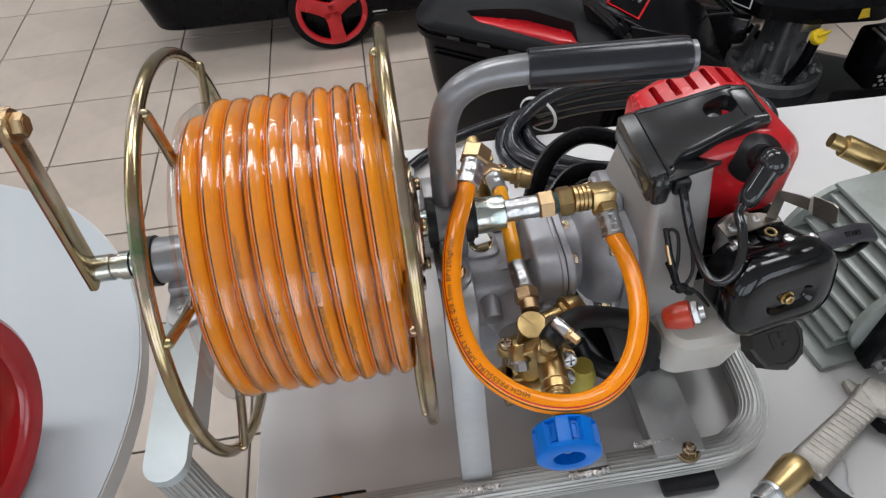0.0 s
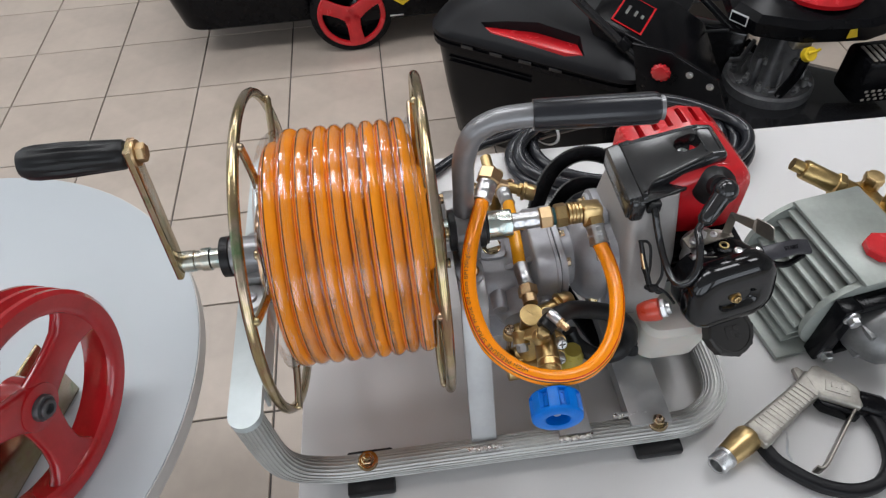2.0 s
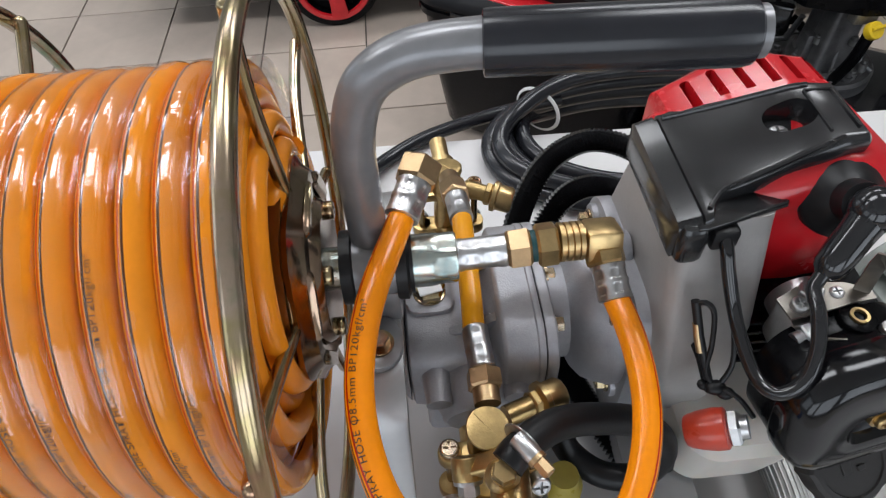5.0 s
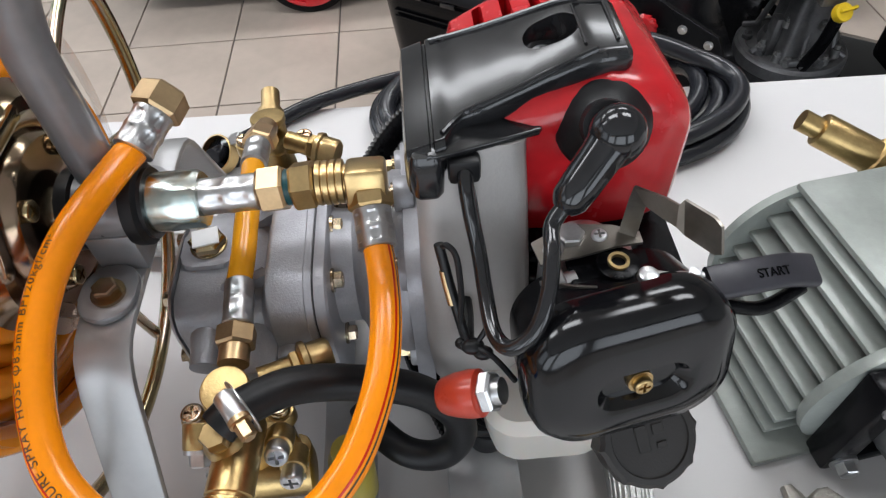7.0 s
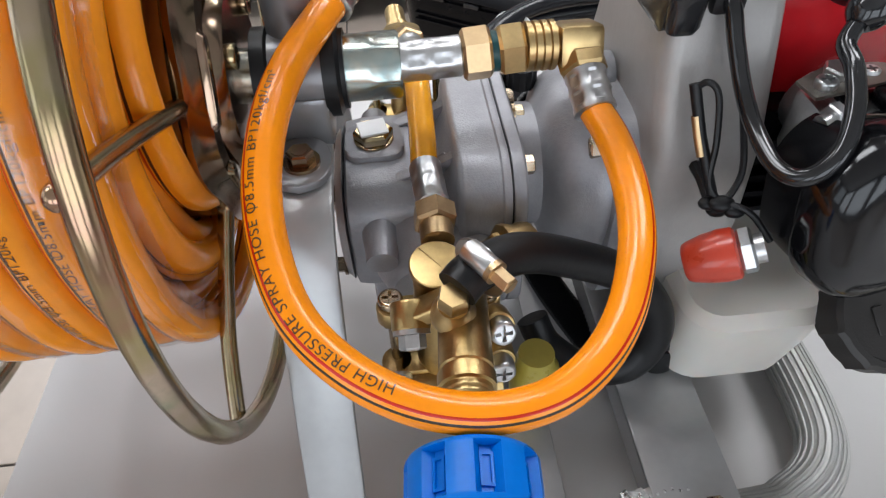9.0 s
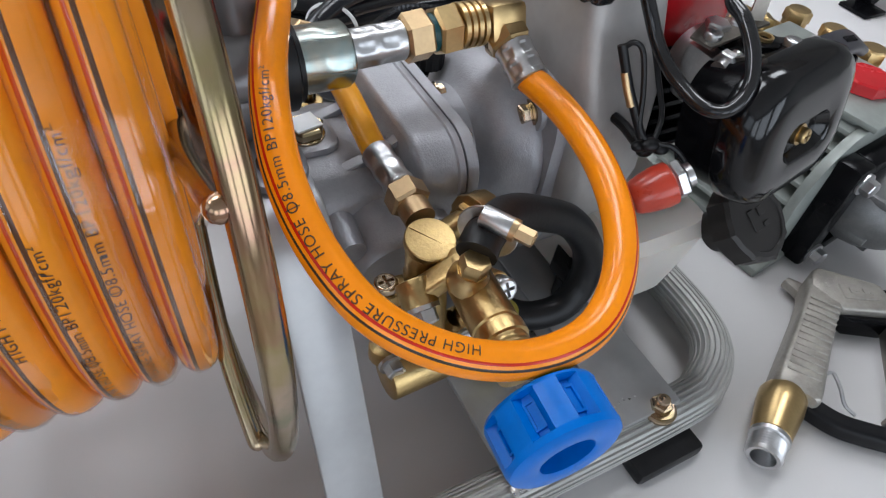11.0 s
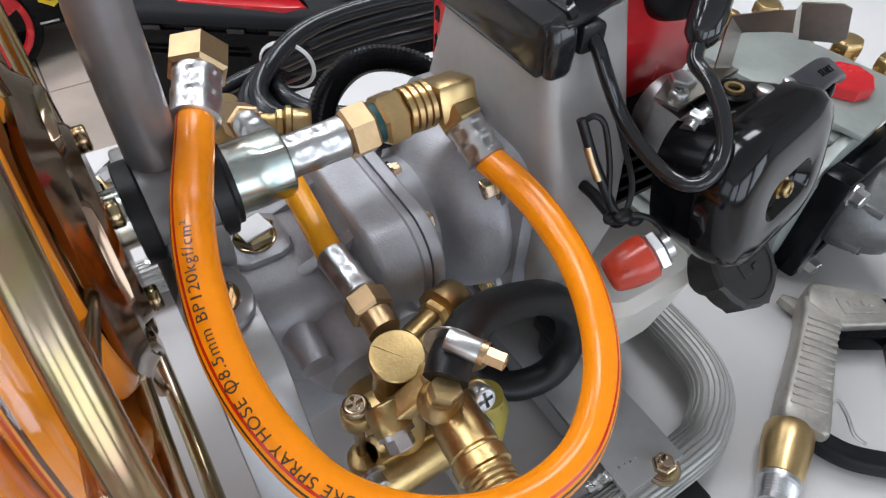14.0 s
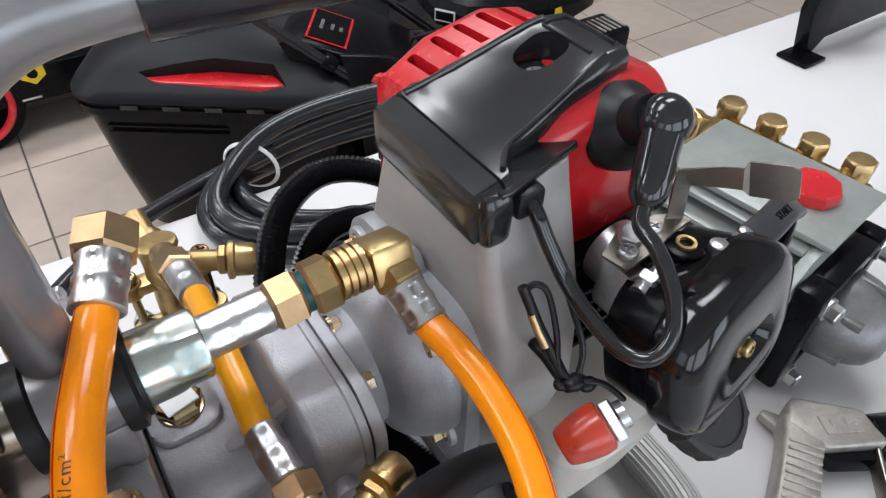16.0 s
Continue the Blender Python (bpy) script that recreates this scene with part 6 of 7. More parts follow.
def spray_gun():
    t = thing("spray_gun", (0.36, 0.22, TZ), "die-cast spray gun with black trigger guard", "spray gun")
    z = TZ + 0.015
    a, b = Vector((0.3167, 0.1870, z)), Vector((0.4010, 0.2337, z))
    d = (b - a).normalized()
    s = Vector((d.y, -d.x, 0))
    bm = bmesh.new()
    rings = []
    for u, w, h in ((0, 0.0275, 0.022), (0.02, 0.0305, 0.024), (0.10, 0.0305, 0.0245), (0.45, 0.0275, 0.024), (0.80, 0.0250, 0.0235), (0.97, 0.0265, 0.0235), (1.12, 0.034, 0.022)):
        c = a.lerp(b, u) - s * (0.0305 - w) * 0.2
        rings.append([c + s * x + Vector((0, 0, y)) for x, y in rounded(w, h, 0.0048, 4)])
    loft(bm, rings)
    g = part("gun_body", bm, M_GUN, t, "ribbed die-cast grip")
    bm = bmesh.new()
    prism(bm, [(0.3985, 0.2465), (0.4020, 0.2310), (0.4025, 0.2240), (0.4060, 0.2195), (0.4395, 0.2010), (0.4435, 0.2035), (0.4500, 0.2240), (0.4470, 0.2290), (0.4190, 0.2575), (0.4130, 0.2570)], TZ + 0.006, TZ + 0.0268, None, 0.003, 3)
    part("gun_head", bm, M_GUN, g)
    bm = bmesh.new()
    prism(bm, [(0.4000, 0.2480), (0.3995, 0.2645), (0.4050, 0.2655), (0.4100, 0.2585), (0.4130, 0.2500)], TZ + 0.004, TZ + 0.0125, None, 0.002)
    part("gun_spur", bm, M_GUN, g)
    for k in range(13):
        c = a.lerp(b, 0.15 + 0.064 * k)
        bm = bmesh.new()
        box(bm, (0, 0, 0.0122), (0.0215, 0.0026, 0.0012), 0.0005, Matrix.Translation(c) @ Matrix.Rotation(math.atan2(d.y, d.x) - math.pi / 2 + 0.12, 4, "Z"), 1)
        part("grip_rib", bm, M_GUN, g)
    # raised panel with worn marks on the head
    h = Matrix.Translation((0.4265, 0.2265, TZ + 0.0268)) @ Matrix.Rotation(math.atan2(-0.0203, 0.0382), 4, "Z")
    for nm, x, y, w, l in (("head_panel", 0.0, 0.0, 0.026, 0.014), ("mark", -0.006, 0.001, 0.002, 0.005), ("mark", -0.001, 0.000, 0.004, 0.0016), ("mark", 0.004, 0.001, 0.002, 0.005), ("mark", 0.009, -0.001, 0.003, 0.002)):
        bm = bmesh.new()
        box(bm, (x, y, 0.0003 if nm == "head_panel" else 0.0009), (w, l, 0.0012), 0.0004, h, 1)
        part(nm, bm, M_GUN, g)
    ax = Vector((0.883, -0.469, 0))
    bm = bmesh.new()
    q = Vector((0.4435, 0.2145, z))
    lathe(bm, q, q + ax, [(0, 0.0105), (0.003, 0.0130), (0.024, 0.0135), (0.028, 0.0115), (0.060, 0.0105), (0.062, 0.008)], 24)
    part("barrel", bm, M_PLAST, t, "black plastic barrel sleeve")
    bm = bmesh.new()
    i0 = a - s * 0.0045
    lathe(bm, i0 + d * 0.002, i0 - d, [(0, 0.0128), (0.004, 0.0146), (0.014, 0.0146), (0.037, 0.0120), (0.038, 0.0105)], 26)
    part("inlet_nut", bm, M_BRASS_L, t, "tapered brass inlet")
    bm = bmesh.new()
    prof = [(0, 0.0122), (0.003, 0.0122)]
    for k in range(6):
        prof += [(0.004 + 0.002 * k, 0.0101), (0.005 + 0.002 * k, 0.0112)]
    prof += [(0.0172, 0.0098), (0.017, 0.0076), (0.006, 0.0070)]
    lathe(bm, i0 - d * 0.036, i0 - d * 2, prof, 22)
    part("inlet_thread", bm, M_CHROME, t, "plated threaded inlet")
    bm = bmesh.new()
    zg = TZ + 0.0105
    sweep(bm, spline([(0.3265, 0.1805, zg), (0.3330, 0.1640, zg), (0.3440, 0.1510, zg), (0.3660, 0.1330, zg), (0.3950, 0.1230, zg), (0.4250, 0.1270, zg), (0.4480, 0.1470, zg), (0.4570, 0.1760, zg), (0.4560, 0.2020, zg)], 6), 0.006, prof=rounded(0.013, 0.014, 0.0035, 3), up=(0, 0, 1))
    part("trigger_guard", bm, M_SATIN, t, "black plastic trigger guard")
    bm = bmesh.new()
    sweep(bm, spline([(0.4400, 0.2060, z), (0.4220, 0.1900, z), (0.4020, 0.1715, z), (0.3850, 0.1560, z), (0.3755, 0.1480, z), (0.3700, 0.1465, z), (0.3660, 0.1490, z)], 5), 0.005, prof=rounded(0.0030, 0.0150, 0.001, 2), up=(0, 0, 1))
    part("trigger", bm, M_DKSTEEL, t, "plated steel trigger")
    bm = bmesh.new()
    prism(bm, [(0.4035, 0.2210), (0.4395, 0.2010), (0.4380, 0.1945), (0.4300, 0.1975), (0.4065, 0.2120)], TZ + 0.004, TZ + 0.020, None, 0.0015)
    part("trigger_channel", bm, M_PLAST, g)
    bm = bmesh.new()
    p = a + s * 0.0135 + d * 0.026
    sweep(bm, spline([p + Vector((0, 0, 0.010)), p + s * 0.003 + d * 0.002 + Vector((0, 0, 0.011)), p + s * 0.010 - d * 0.004 + Vector((0, 0, 0.008)), p + s * 0.017 - d * 0.010 + Vector((0, 0, 0.002)), p + s * 0.025 - d * 0.012], 5), 0.0012, seg=6)
    part("safety_wire", bm, M_CHROME, g)


def far_bracket():
    t = thing("black_steel_stand", (0.98, 0.56, TZ), "black painted steel stand with red part", "machine stand")
    bm = bmesh.new()
    box(bm, (0.912, 0.580, TZ + 0.003), (0.044, 0.044, 0.005), 0.001)
    prism(bm, [(0.926, 0.002), (0.942, 0.002), (0.956, 0.020), (1.190, 0.024), (1.206, 0.002), (1.222, 0.002), (1.218, 0.066), (0.966, 0.064), (0.950, 0.140), (0.918, 0.140), (0.904, 0.062)], 0.582, 0.602, Matrix(((1, 0, 0, 0), (0, 0, 1, 0), (0, 1, 0, TZ), (0, 0, 0, 1))), 0.002)
    box(bm, (1.228, 0.575, TZ + 0.003), (0.06, 0.05, 0.005), 0.001)
    part("stand", bm, M_PLAST, t)
    bm = bmesh.new()
    cyl(bm, (0.985, 0.600, TZ + 0.102), (1.05, 0.590, TZ + 0.102), 0.036, seg=32, bev=0.006)
    part("red_pulley", bm, M_REDP, t)
    bm = bmesh.new()
    cyl(bm, (0.945, 0.604, TZ + 0.104), (0.986, 0.600, TZ + 0.102), 0.008, seg=16)
    part("rod", bm, M_ZINC, t)


def pulley_machine():
    t = thing("pulley", (-0.44, 0.30, TZ), "red enamelled machine with spoked belt pulley on white table", "pulley")
    n = Vector((0.9592, -0.2826, 0.0)).normalized()
    c = Vector((-0.3963, 0.2746, 0.8230))
    R = 0.1169
    m = frame_to(c, c + n)
    bm = bmesh.new()
    rings = []
    for h, r in ((0.006, R - 0.024), (0.011, R - 0.021), (0.013, R - 0.016), (0.013, R - 0.004), (0.009, R), (0.004, R), (-0.002, R - 0.008), (-0.008, R), (-0.013, R), (-0.019, R - 0.008), (-0.025, R), (-0.029, R), (-0.032, R - 0.004), (-0.032, R - 0.012), (-0.012, R - 0.022)):
        rings.append([m @ Vector((r * math.cos(math.tau * k / 72), r * math.sin(math.tau * k / 72), h)) for k in range(72)])
    rings.append(rings[0])
    loft(bm, rings, False)
    rim = part("rim", bm, M_REDP, t, "red double-grooved pulley rim")
    for k in range(3):
        a = math.tau * k / 3 + radians(18)
        u, v = Vector((math.cos(a), math.sin(a), 0)), Vector((-math.sin(a), math.cos(a), 0))
        sec = []
        for q, w in ((0.014, 0.034), (0.030, 0.030), (0.050, 0.027), (0.070, 0.030), (0.084, 0.042), (R - 0.018, 0.066)):
            sec.append([m @ (u * q + v * x + Vector((0, 0, y - 0.009 * (1 - min(q / 0.09, 1))))) for x, y in rounded(w * 1.3, 0.013, 0.005, 3)])
        bm = bmesh.new()
        loft(bm, sec)
        part("spoke", bm, M_REDP, rim)
    bm = bmesh.new()
    lathe(bm, c - n * 0.032, c + n, [(0, 0.027), (0.028, 0.026), (0.033, 0.024), (0.034, 0.020)], 32)
    part("hub", bm, M_REDP, rim)
    bm = bmesh.new()
    lathe(bm, c + n * 0.001, c + n * 2, [(0, 0.0135), (0.004, 0.0135), (0.006, 0.012), (0.006, 0.0095), (0.009, 0.0095), (0.010, 0.0085), (0.010, 0.0055), (0.005, 0.005)], 24)
    part("hub_bolt", bm, M_CASTD, rim)
    # plated mounting angle and the finned red body behind the pulley
    s = Vector((-n.y, n.x, 0))
    up = Vector((0, 0, 1))

    def slab(bm, mid, along, across, high):
        box(bm, (0, 0, 0), (along, across, high), 0.0012, Matrix.Translation(mid) @ Matrix.Rotation(math.atan2(n.y, n.x), 4, "Z"))
    bm = bmesh.new()
    slab(bm, c - n * 0.060 + Vector((0, 0, -0.066)), 0.004, 0.150, 0.098)
    slab(bm, c - n * 0.100 + Vector((0, 0, -0.1135)), 0.084, 0.150, 0.004)
    br = part("mounting_angle", bm, M_ZINC, t, "yellow zinc mounting angle")
    for dy in (-0.055, 0.055):
        bm = bmesh.new()
        q = c - n * 0.058 + s * dy + Vector((0, 0, -0.045))
        bolt(bm, q, q + n * 0.007, 0.007)
        part("bolt", bm, M_CHROME, br)
    bm = bmesh.new()
    prof = [(0, 0.030), (0.004, 0.046)]
    for k in range(7):
        prof += [(0.008 + 0.014 * k, 0.046), (0.010 + 0.014 * k, 0.056), (0.017 + 0.014 * k, 0.056), (0.019 + 0.014 * k, 0.046)]
    prof += [(0.112, 0.046), (0.116, 0.030)]
    lathe(bm, c - n * 0.066 + up * 0.030, c - n + up * 0.030, prof, 36)
    bd = part("finned_body", bm, M_REDP, t, "red finned machine body")
    bm = bmesh.new()
    lathe(bm, c - n * 0.066, c + n, [(0, 0.011), (0.06, 0.011)], 20)
    part("shaft", bm, M_GUN, t)
    bm = bmesh.new()
    slab(bm, c - n * 0.120 + Vector((0, 0, -0.058)), 0.070, 0.060, 0.108)
    part("pedestal", bm, M_CAST, bd)



black_hoses()
strainer()
corrugated([(0.120, 0.415, TZ + 0.062), (0.132, 0.455, TZ + 0.072), (0.150, 0.505, TZ + 0.086), (0.180, 0.545, TZ + 0.099), (0.222, 0.564, TZ + 0.102), (0.268, 0.558, TZ + 0.085), (0.305, 0.540, TZ + 0.045), (0.318, 0.530, TZ + 0.012)], "corrugated_hose", "black corrugated plastic hose arched over the table")
corrugated([(0.152, 0.462, TZ + 0.040), (0.168, 0.500, TZ + 0.060), (0.198, 0.528, TZ + 0.075), (0.236, 0.538, TZ + 0.068), (0.268, 0.528, TZ + 0.040), (0.280, 0.518, TZ + 0.012)], "corrugated_hose", "black corrugated plastic hose arched over the table")
corrugated([(0.150, 0.475, TZ + 0.012), (0.1605, 0.440, TZ + 0.0115), (0.1675, 0.412, TZ + 0.0115), (0.1760, 0.378, TZ + 0.0115), (0.190, 0.338, TZ + 0.0115), (0.206, 0.300, TZ + 0.0115), (0.214, 0.284, TZ + 0.0115)], "corrugated_hose", "black corrugated plastic hose lying flat on the table")
plunger_pump()
spray_gun()
far_bracket()
pulley_machine()


# ---- lawn mowers on the floor ----
def wheel(t, c, axis, R, w, name="wheel"):
    c, axis = Vector(c), Vector(axis).normalized()
    a = c - axis * w / 2
    bm = bmesh.new()
    prof = [(0, R * 0.74), (w * 0.02, R * 0.8), (w * 0.06, R * 0.92), (w * 0.2, R), (w * 0.8, R), (w * 0.94, R * 0.92), (w * 0.98, R * 0.8), (w, R * 0.74), (w * 0.8, R * 0.7), (w * 0.2, R * 0.7)]
    lathe(bm, a, c + axis, prof, 48)
    ty = part(name, bm, M_PLAST, t, "black mower wheel with red rim")
    m = frame_to(c + axis * w * 0.40, c + axis * w)
    bm = bmesh.new()
    rings = []
    for h, r in ((0, R * 0.70), (0.008, R * 0.72), (0.010, R * 0.80), (0.006, R * 0.83), (-0.01, R * 0.80)):
        rings.append([m @ Vector((r * math.cos(math.tau * k / 48), r * math.sin(math.tau * k / 48), h)) for k in range(48)])
    rings.append(rings[0])
    loft(bm, rings, False)
    for k in range(3):
        a = math.tau * k / 3 + 0.6
        u, v = Vector((math.cos(a), math.sin(a), 0)), Vector((-math.sin(a), math.cos(a), 0))
        sec = []
        for q, wd in ((0.0, R * 0.42), (R * 0.28, R * 0.34), (R * 0.5, R * 0.34), (R * 0.76, R * 0.40)):
            sec.append([m @ (u * q + v * x + Vector((0, 0, y + 0.004))) for x, y in rounded(wd, 0.012, 0.004, 3)])
        loft(bm, sec)
    part("rim", bm, M_RED, ty, "red three-spoke rim")
    return ty


def turned(bm, m):
    """Moves what was built in a thing's own metres to its place."""
    for v in bm.verts:
        v.co = m @ v.co
    return bm


def tub(bm, levels, n=6):
    loft(bm, [[(x, y, z) for x, y in rounded(x1 - x0, y1 - y0, r, n, (x0 + x1) / 2, (y0 + y1) / 2)] for z, x0, x1, y0, y1, r in levels])
    return bm


def mower():
    m = Matrix.Translation((0.095, 1.565, 0)) @ Matrix.Rotation(radians(-35), 4, "Z")
    t = thing("lawn_mower", m @ Vector((0.6, 0.3, 0)), "black and red petrol lawn mower with grass box", "lawn mower")

    def put(name, bm, material, parent=t, label="", angle=38):
        return part(name, turned(bm, m), material, parent, label, angle)
    bm = bmesh.new()
    tub(bm, ((0.012, 0.05, 0.52, 0.06, 0.46, 0.06), (0.03, 0.035, 0.54, 0.045, 0.475, 0.07), (0.20, 0.018, 0.56, 0.02, 0.49, 0.07), (0.365, 0.004, 0.60, 0.003, 0.50, 0.07), (0.370, -0.006, 0.61, -0.008, 0.51, 0.075), (0.385, -0.006, 0.61, -0.008, 0.51, 0.075), (0.386, 0.0, 0.60, -0.002, 0.505, 0.072), (0.398, 0.0, 0.60, -0.002, 0.505, 0.072)))
    g = put("grass_box", bm, M_PLAST, t, "black moulded plastic grass box")
    bm = bmesh.new()
    tub(bm, ((0.399, -0.008, 0.62, -0.010, 0.512, 0.075), (0.412, -0.008, 0.62, -0.010, 0.512, 0.075), (0.425, 0.0, 0.60, 0.0, 0.505, 0.08), (0.462, 0.03, 0.55, 0.045, 0.47, 0.09), (0.492, 0.09, 0.47, 0.11, 0.41, 0.10), (0.502, 0.16, 0.42, 0.17, 0.35, 0.08)))
    lid = put("grass_lid", bm, M_SATIN, g, "domed black lid")
    cut = bmesh.new()
    prism(cut, [(0.15, 0.030), (0.19, 0.012), (0.40, 0.000), (0.45, 0.012), (0.42, 0.050), (0.30, 0.060)], 0.435, 0.56)
    carve(lid, turned(cut, m))
    bm = bmesh.new()
    prism(bm, [(0.155, 0.030), (0.19, 0.014), (0.40, 0.004), (0.445, 0.014), (0.415, 0.054), (0.30, 0.064)], 0.425, 0.4385, None, 0.003)
    put("hand_recess", bm, M_RED, g, "red moulded hand recess")
    for k in range(4):
        bm = bmesh.new()
        box(bm, (0.13 + 0.085 * k, -0.0095, 0.391), (0.036, 0.006, 0.010), 0.0015)
        put("clip", bm, M_GLOSS, g)
        bm = bmesh.new()
        box(bm, (-0.008, 0.10 + 0.10 * k, 0.391), (0.006, 0.036, 0.010), 0.0015)
        put("clip", bm, M_GUN if k == 0 else M_GLOSS, g)
    for z in (0.340, 0.325):
        bm = bmesh.new()
        box(bm, (0.19, 0.003, z), (0.25, 0.006, 0.004), 0.001)
        put("moulded_rib", bm, M_PLAST, g)
    # rear flap with its red-edged sticker
    bm = bmesh.new()
    prism(bm, [(0.585, 0.20), (0.80, 0.20), (0.80, 0.225), (0.68, 0.43), (0.585, 0.475), (0.46, 0.515), (0.43, 0.505), (0.46, 0.44), (0.585, 0.40)], 0.06, 0.30, Matrix(((1, 0, 0, 0), (0, 0, 1, 0), (0, 1, 0, 0), (0, 0, 0, 1))), 0.008)
    fl = put("rear_flap", bm, M_PLAST, t, "sloping black rear flap")
    s = Matrix.Translation((0.5225, 0.150, 0.4965)) @ Matrix.Rotation(radians(17.8), 4, "Y")
    for nm, w, h, mt, dz in (("sticker", 0.085, 0.135, M_RED, 0.0), ("sticker_field", 0.075, 0.125, M_PLAST, 0.0012)):
        bm = bmesh.new()
        box(bm, (0, 0, 0.001 + dz), (w, h, 0.0012), 0, s)
        put(nm, bm, mt, fl)
    for dx, w in ((-0.018, 0.020), (0.004, 0.012), (0.022, 0.008)):
        bm = bmesh.new()
        box(bm, (dx, 0.0, 0.0035), (0.007, w * 2, 0.001), 0, s)
        put("sticker_bar", bm, M_CHROME, fl)
    # handle bars
    for y in (0.03, 0.47):
        bm = bmesh.new()
        sweep(bm, spline([(0.845, y, 0.27), (0.74, y, 0.335), (0.50, y + 0.02, 0.49), (0.30, y + 0.03, 0.62), (0.05, y + 0.03, 0.78)], 6), 0.0115, seg=14)
        h = put("handle_bar", bm, M_GLOSS, t, "black tube handle bar")
        bm = bmesh.new()
        cyl(bm, (0.52, y + 0.018, 0.478), (0.545, y + 0.018, 0.462), 0.019, seg=18, bev=0.003)
        put("bar_clamp", bm, M_PLAST, h)
        bm = bmesh.new()
        box(bm, (0.37, y + 0.028, 0.59), (0.10, 0.05, 0.035), 0.012, None)
        put("lever", bm, M_RED, h)
    flip = Matrix(((1, 0, 0, 0), (0, 0, 1, 0), (0, 1, 0, 0), (0, 0, 0, 1)))
    bm = bmesh.new()
    prism(bm, [(0.57, 0.530), (0.66, 0.530), (0.775, 0.487), (0.84, 0.36), (0.84, 0.19), (0.66, 0.19), (0.60, 0.42)], -0.034, -0.022, flip, 0.003)
    bp = put("side_bracket", bm, M_PLAST, t, "black steel side bracket")
    bm = bmesh.new()
    n = 36
    rings = []
    for h, r in ((0.0, 0.010), (0.014, 0.011), (0.020, 0.019), (0.030, 0.0235), (0.040, 0.021), (0.047, 0.012), (0.049, 0.003)):
        rings.append([((r - (0.0022 if k % 3 == 0 and r > 0.015 else 0)) * math.cos(math.tau * k / n) + 0.651, -0.036 - h * 0.72, 0.474 + h * 0.55 + (r - (0.0022 if k % 3 == 0 and r > 0.015 else 0)) * math.sin(math.tau * k / n)) for k in range(n)])
    loft(bm, rings)
    put("fluted_knob", bm, M_RED, bp, "red fluted plastic knob", 20)
    for x, z in ((0.712, 0.487), (0.762, 0.470)):
        bm = bmesh.new()
        bolt(bm, (x, -0.034, z), (x, -0.041, z), 0.0062)
        put("bracket_bolt", bm, M_CHROME, bp)
    # deck
    bm = bmesh.new()
    tub(bm, ((0.07, 0.56, 1.42, -0.02, 0.62, 0.14), (0.16, 0.55, 1.44, -0.03, 0.63, 0.16), (0.205, 0.58, 1.40, 0.01, 0.60, 0.16), (0.222, 0.64, 1.34, 0.06, 0.55, 0.15)), 8)
    dk = put("deck", bm, M_GLOSS, t, "glossy black mower deck")
    bm = bmesh.new()
    box(bm, (0.68, 0.47, 0.265), (0.22, 0.05, 0.15), 0.01)
    put("handle_bracket", bm, M_GLOSS, dk)
    # engine on the deck
    e = Vector((1.050, 1.400, 0))
    bm = bmesh.new()
    lathe(bm, e + Vector((0, 0, 0.222)), e + Vector((0, 0, 1)), [(0, 0.122), (0.026, 0.122), (0.030, 0.118), (0.034, 0.116), (0.036, 0.104), (0.033, 0.100), (0.036, 0.076), (0.060, 0.068), (0.062, 0.060), (0.12, 0.056), (0.22, 0.055)], 48)
    eg = part("mower_engine", bm, M_CASTM, t, "dark cast engine crankcase")
    for k in range(9):
        a = math.tau * k / 9
        bm = bmesh.new()
        q = e + Vector((0.098 * math.cos(a), 0.098 * math.sin(a), 0.254))
        cyl(bm, q, q + Vector((0, 0, 0.012)), 0.012, seg=12)
        bolt(bm, q + Vector((0, 0, 0.010)), q + Vector((0, 0, 0.022)), 0.008)
        part("engine_bolt", bm, M_CASTG if k % 3 == 0 else M_CASTM, eg)
    for k in range(6):
        a = math.tau * k / 6 + 0.3
        bm = bmesh.new()
        q = Vector((math.cos(a), math.sin(a), 0))
        sweep(bm, [e + q * 0.115 + Vector((0, 0, 0.262)), e + q * 0.085 + Vector((0, 0, 0.275)), e + q * 0.068 + Vector((0, 0, 0.34))], 0.007, seg=8)
        part("web", bm, M_CASTM, eg)
    bm = bmesh.new()
    loft(bm, [[e + Vector((-0.022 + x, -0.048 + y, zz)) for x, y in rounded(w, l, 0.010, 4)] for zz, w, l in ((0.256, 0.086, 0.070), (0.300, 0.078, 0.060), (0.400, 0.070, 0.054), (0.420, 0.062, 0.050))])
    box(bm, e + Vector((-0.070, -0.030, 0.300)), (0.020, 0.030, 0.090), 0.004)
    box(bm, e + Vector((-0.030, -0.092, 0.266)), (0.046, 0.016, 0.014), 0.003)
    part("crankcase_block", bm, M_CASTM, eg)
    for dx, dy, zz, l in ((-0.086, -0.030, 0.256, 0.034), (-0.066, -0.068, 0.256, 0.026), (-0.020, -0.096, 0.256, 0.030), (0.030, -0.092, 0.256, 0.022), (0.066, -0.068, 0.256, 0.030), (-0.058, -0.048, 0.330, 0.020), (0.004, -0.080, 0.340, 0.018)):
        bm = bmesh.new()
        q = e + Vector((dx, dy, zz))
        lathe(bm, q, q + Vector((0, 0, 1)), [(0, 0.0105), (l * 0.7, 0.0095), (l * 0.72, 0.0065), (l, 0.0060)], 12)
        part("boss", bm, M_CASTG, eg)
    bm = bmesh.new()
    w = Matrix.Translation(e + Vector((0.05, 0.030, 0.010))) @ Matrix.Rotation(radians(-8), 4, "Z") @ Matrix.Diagonal((1.02, 0.97, 1, 1))
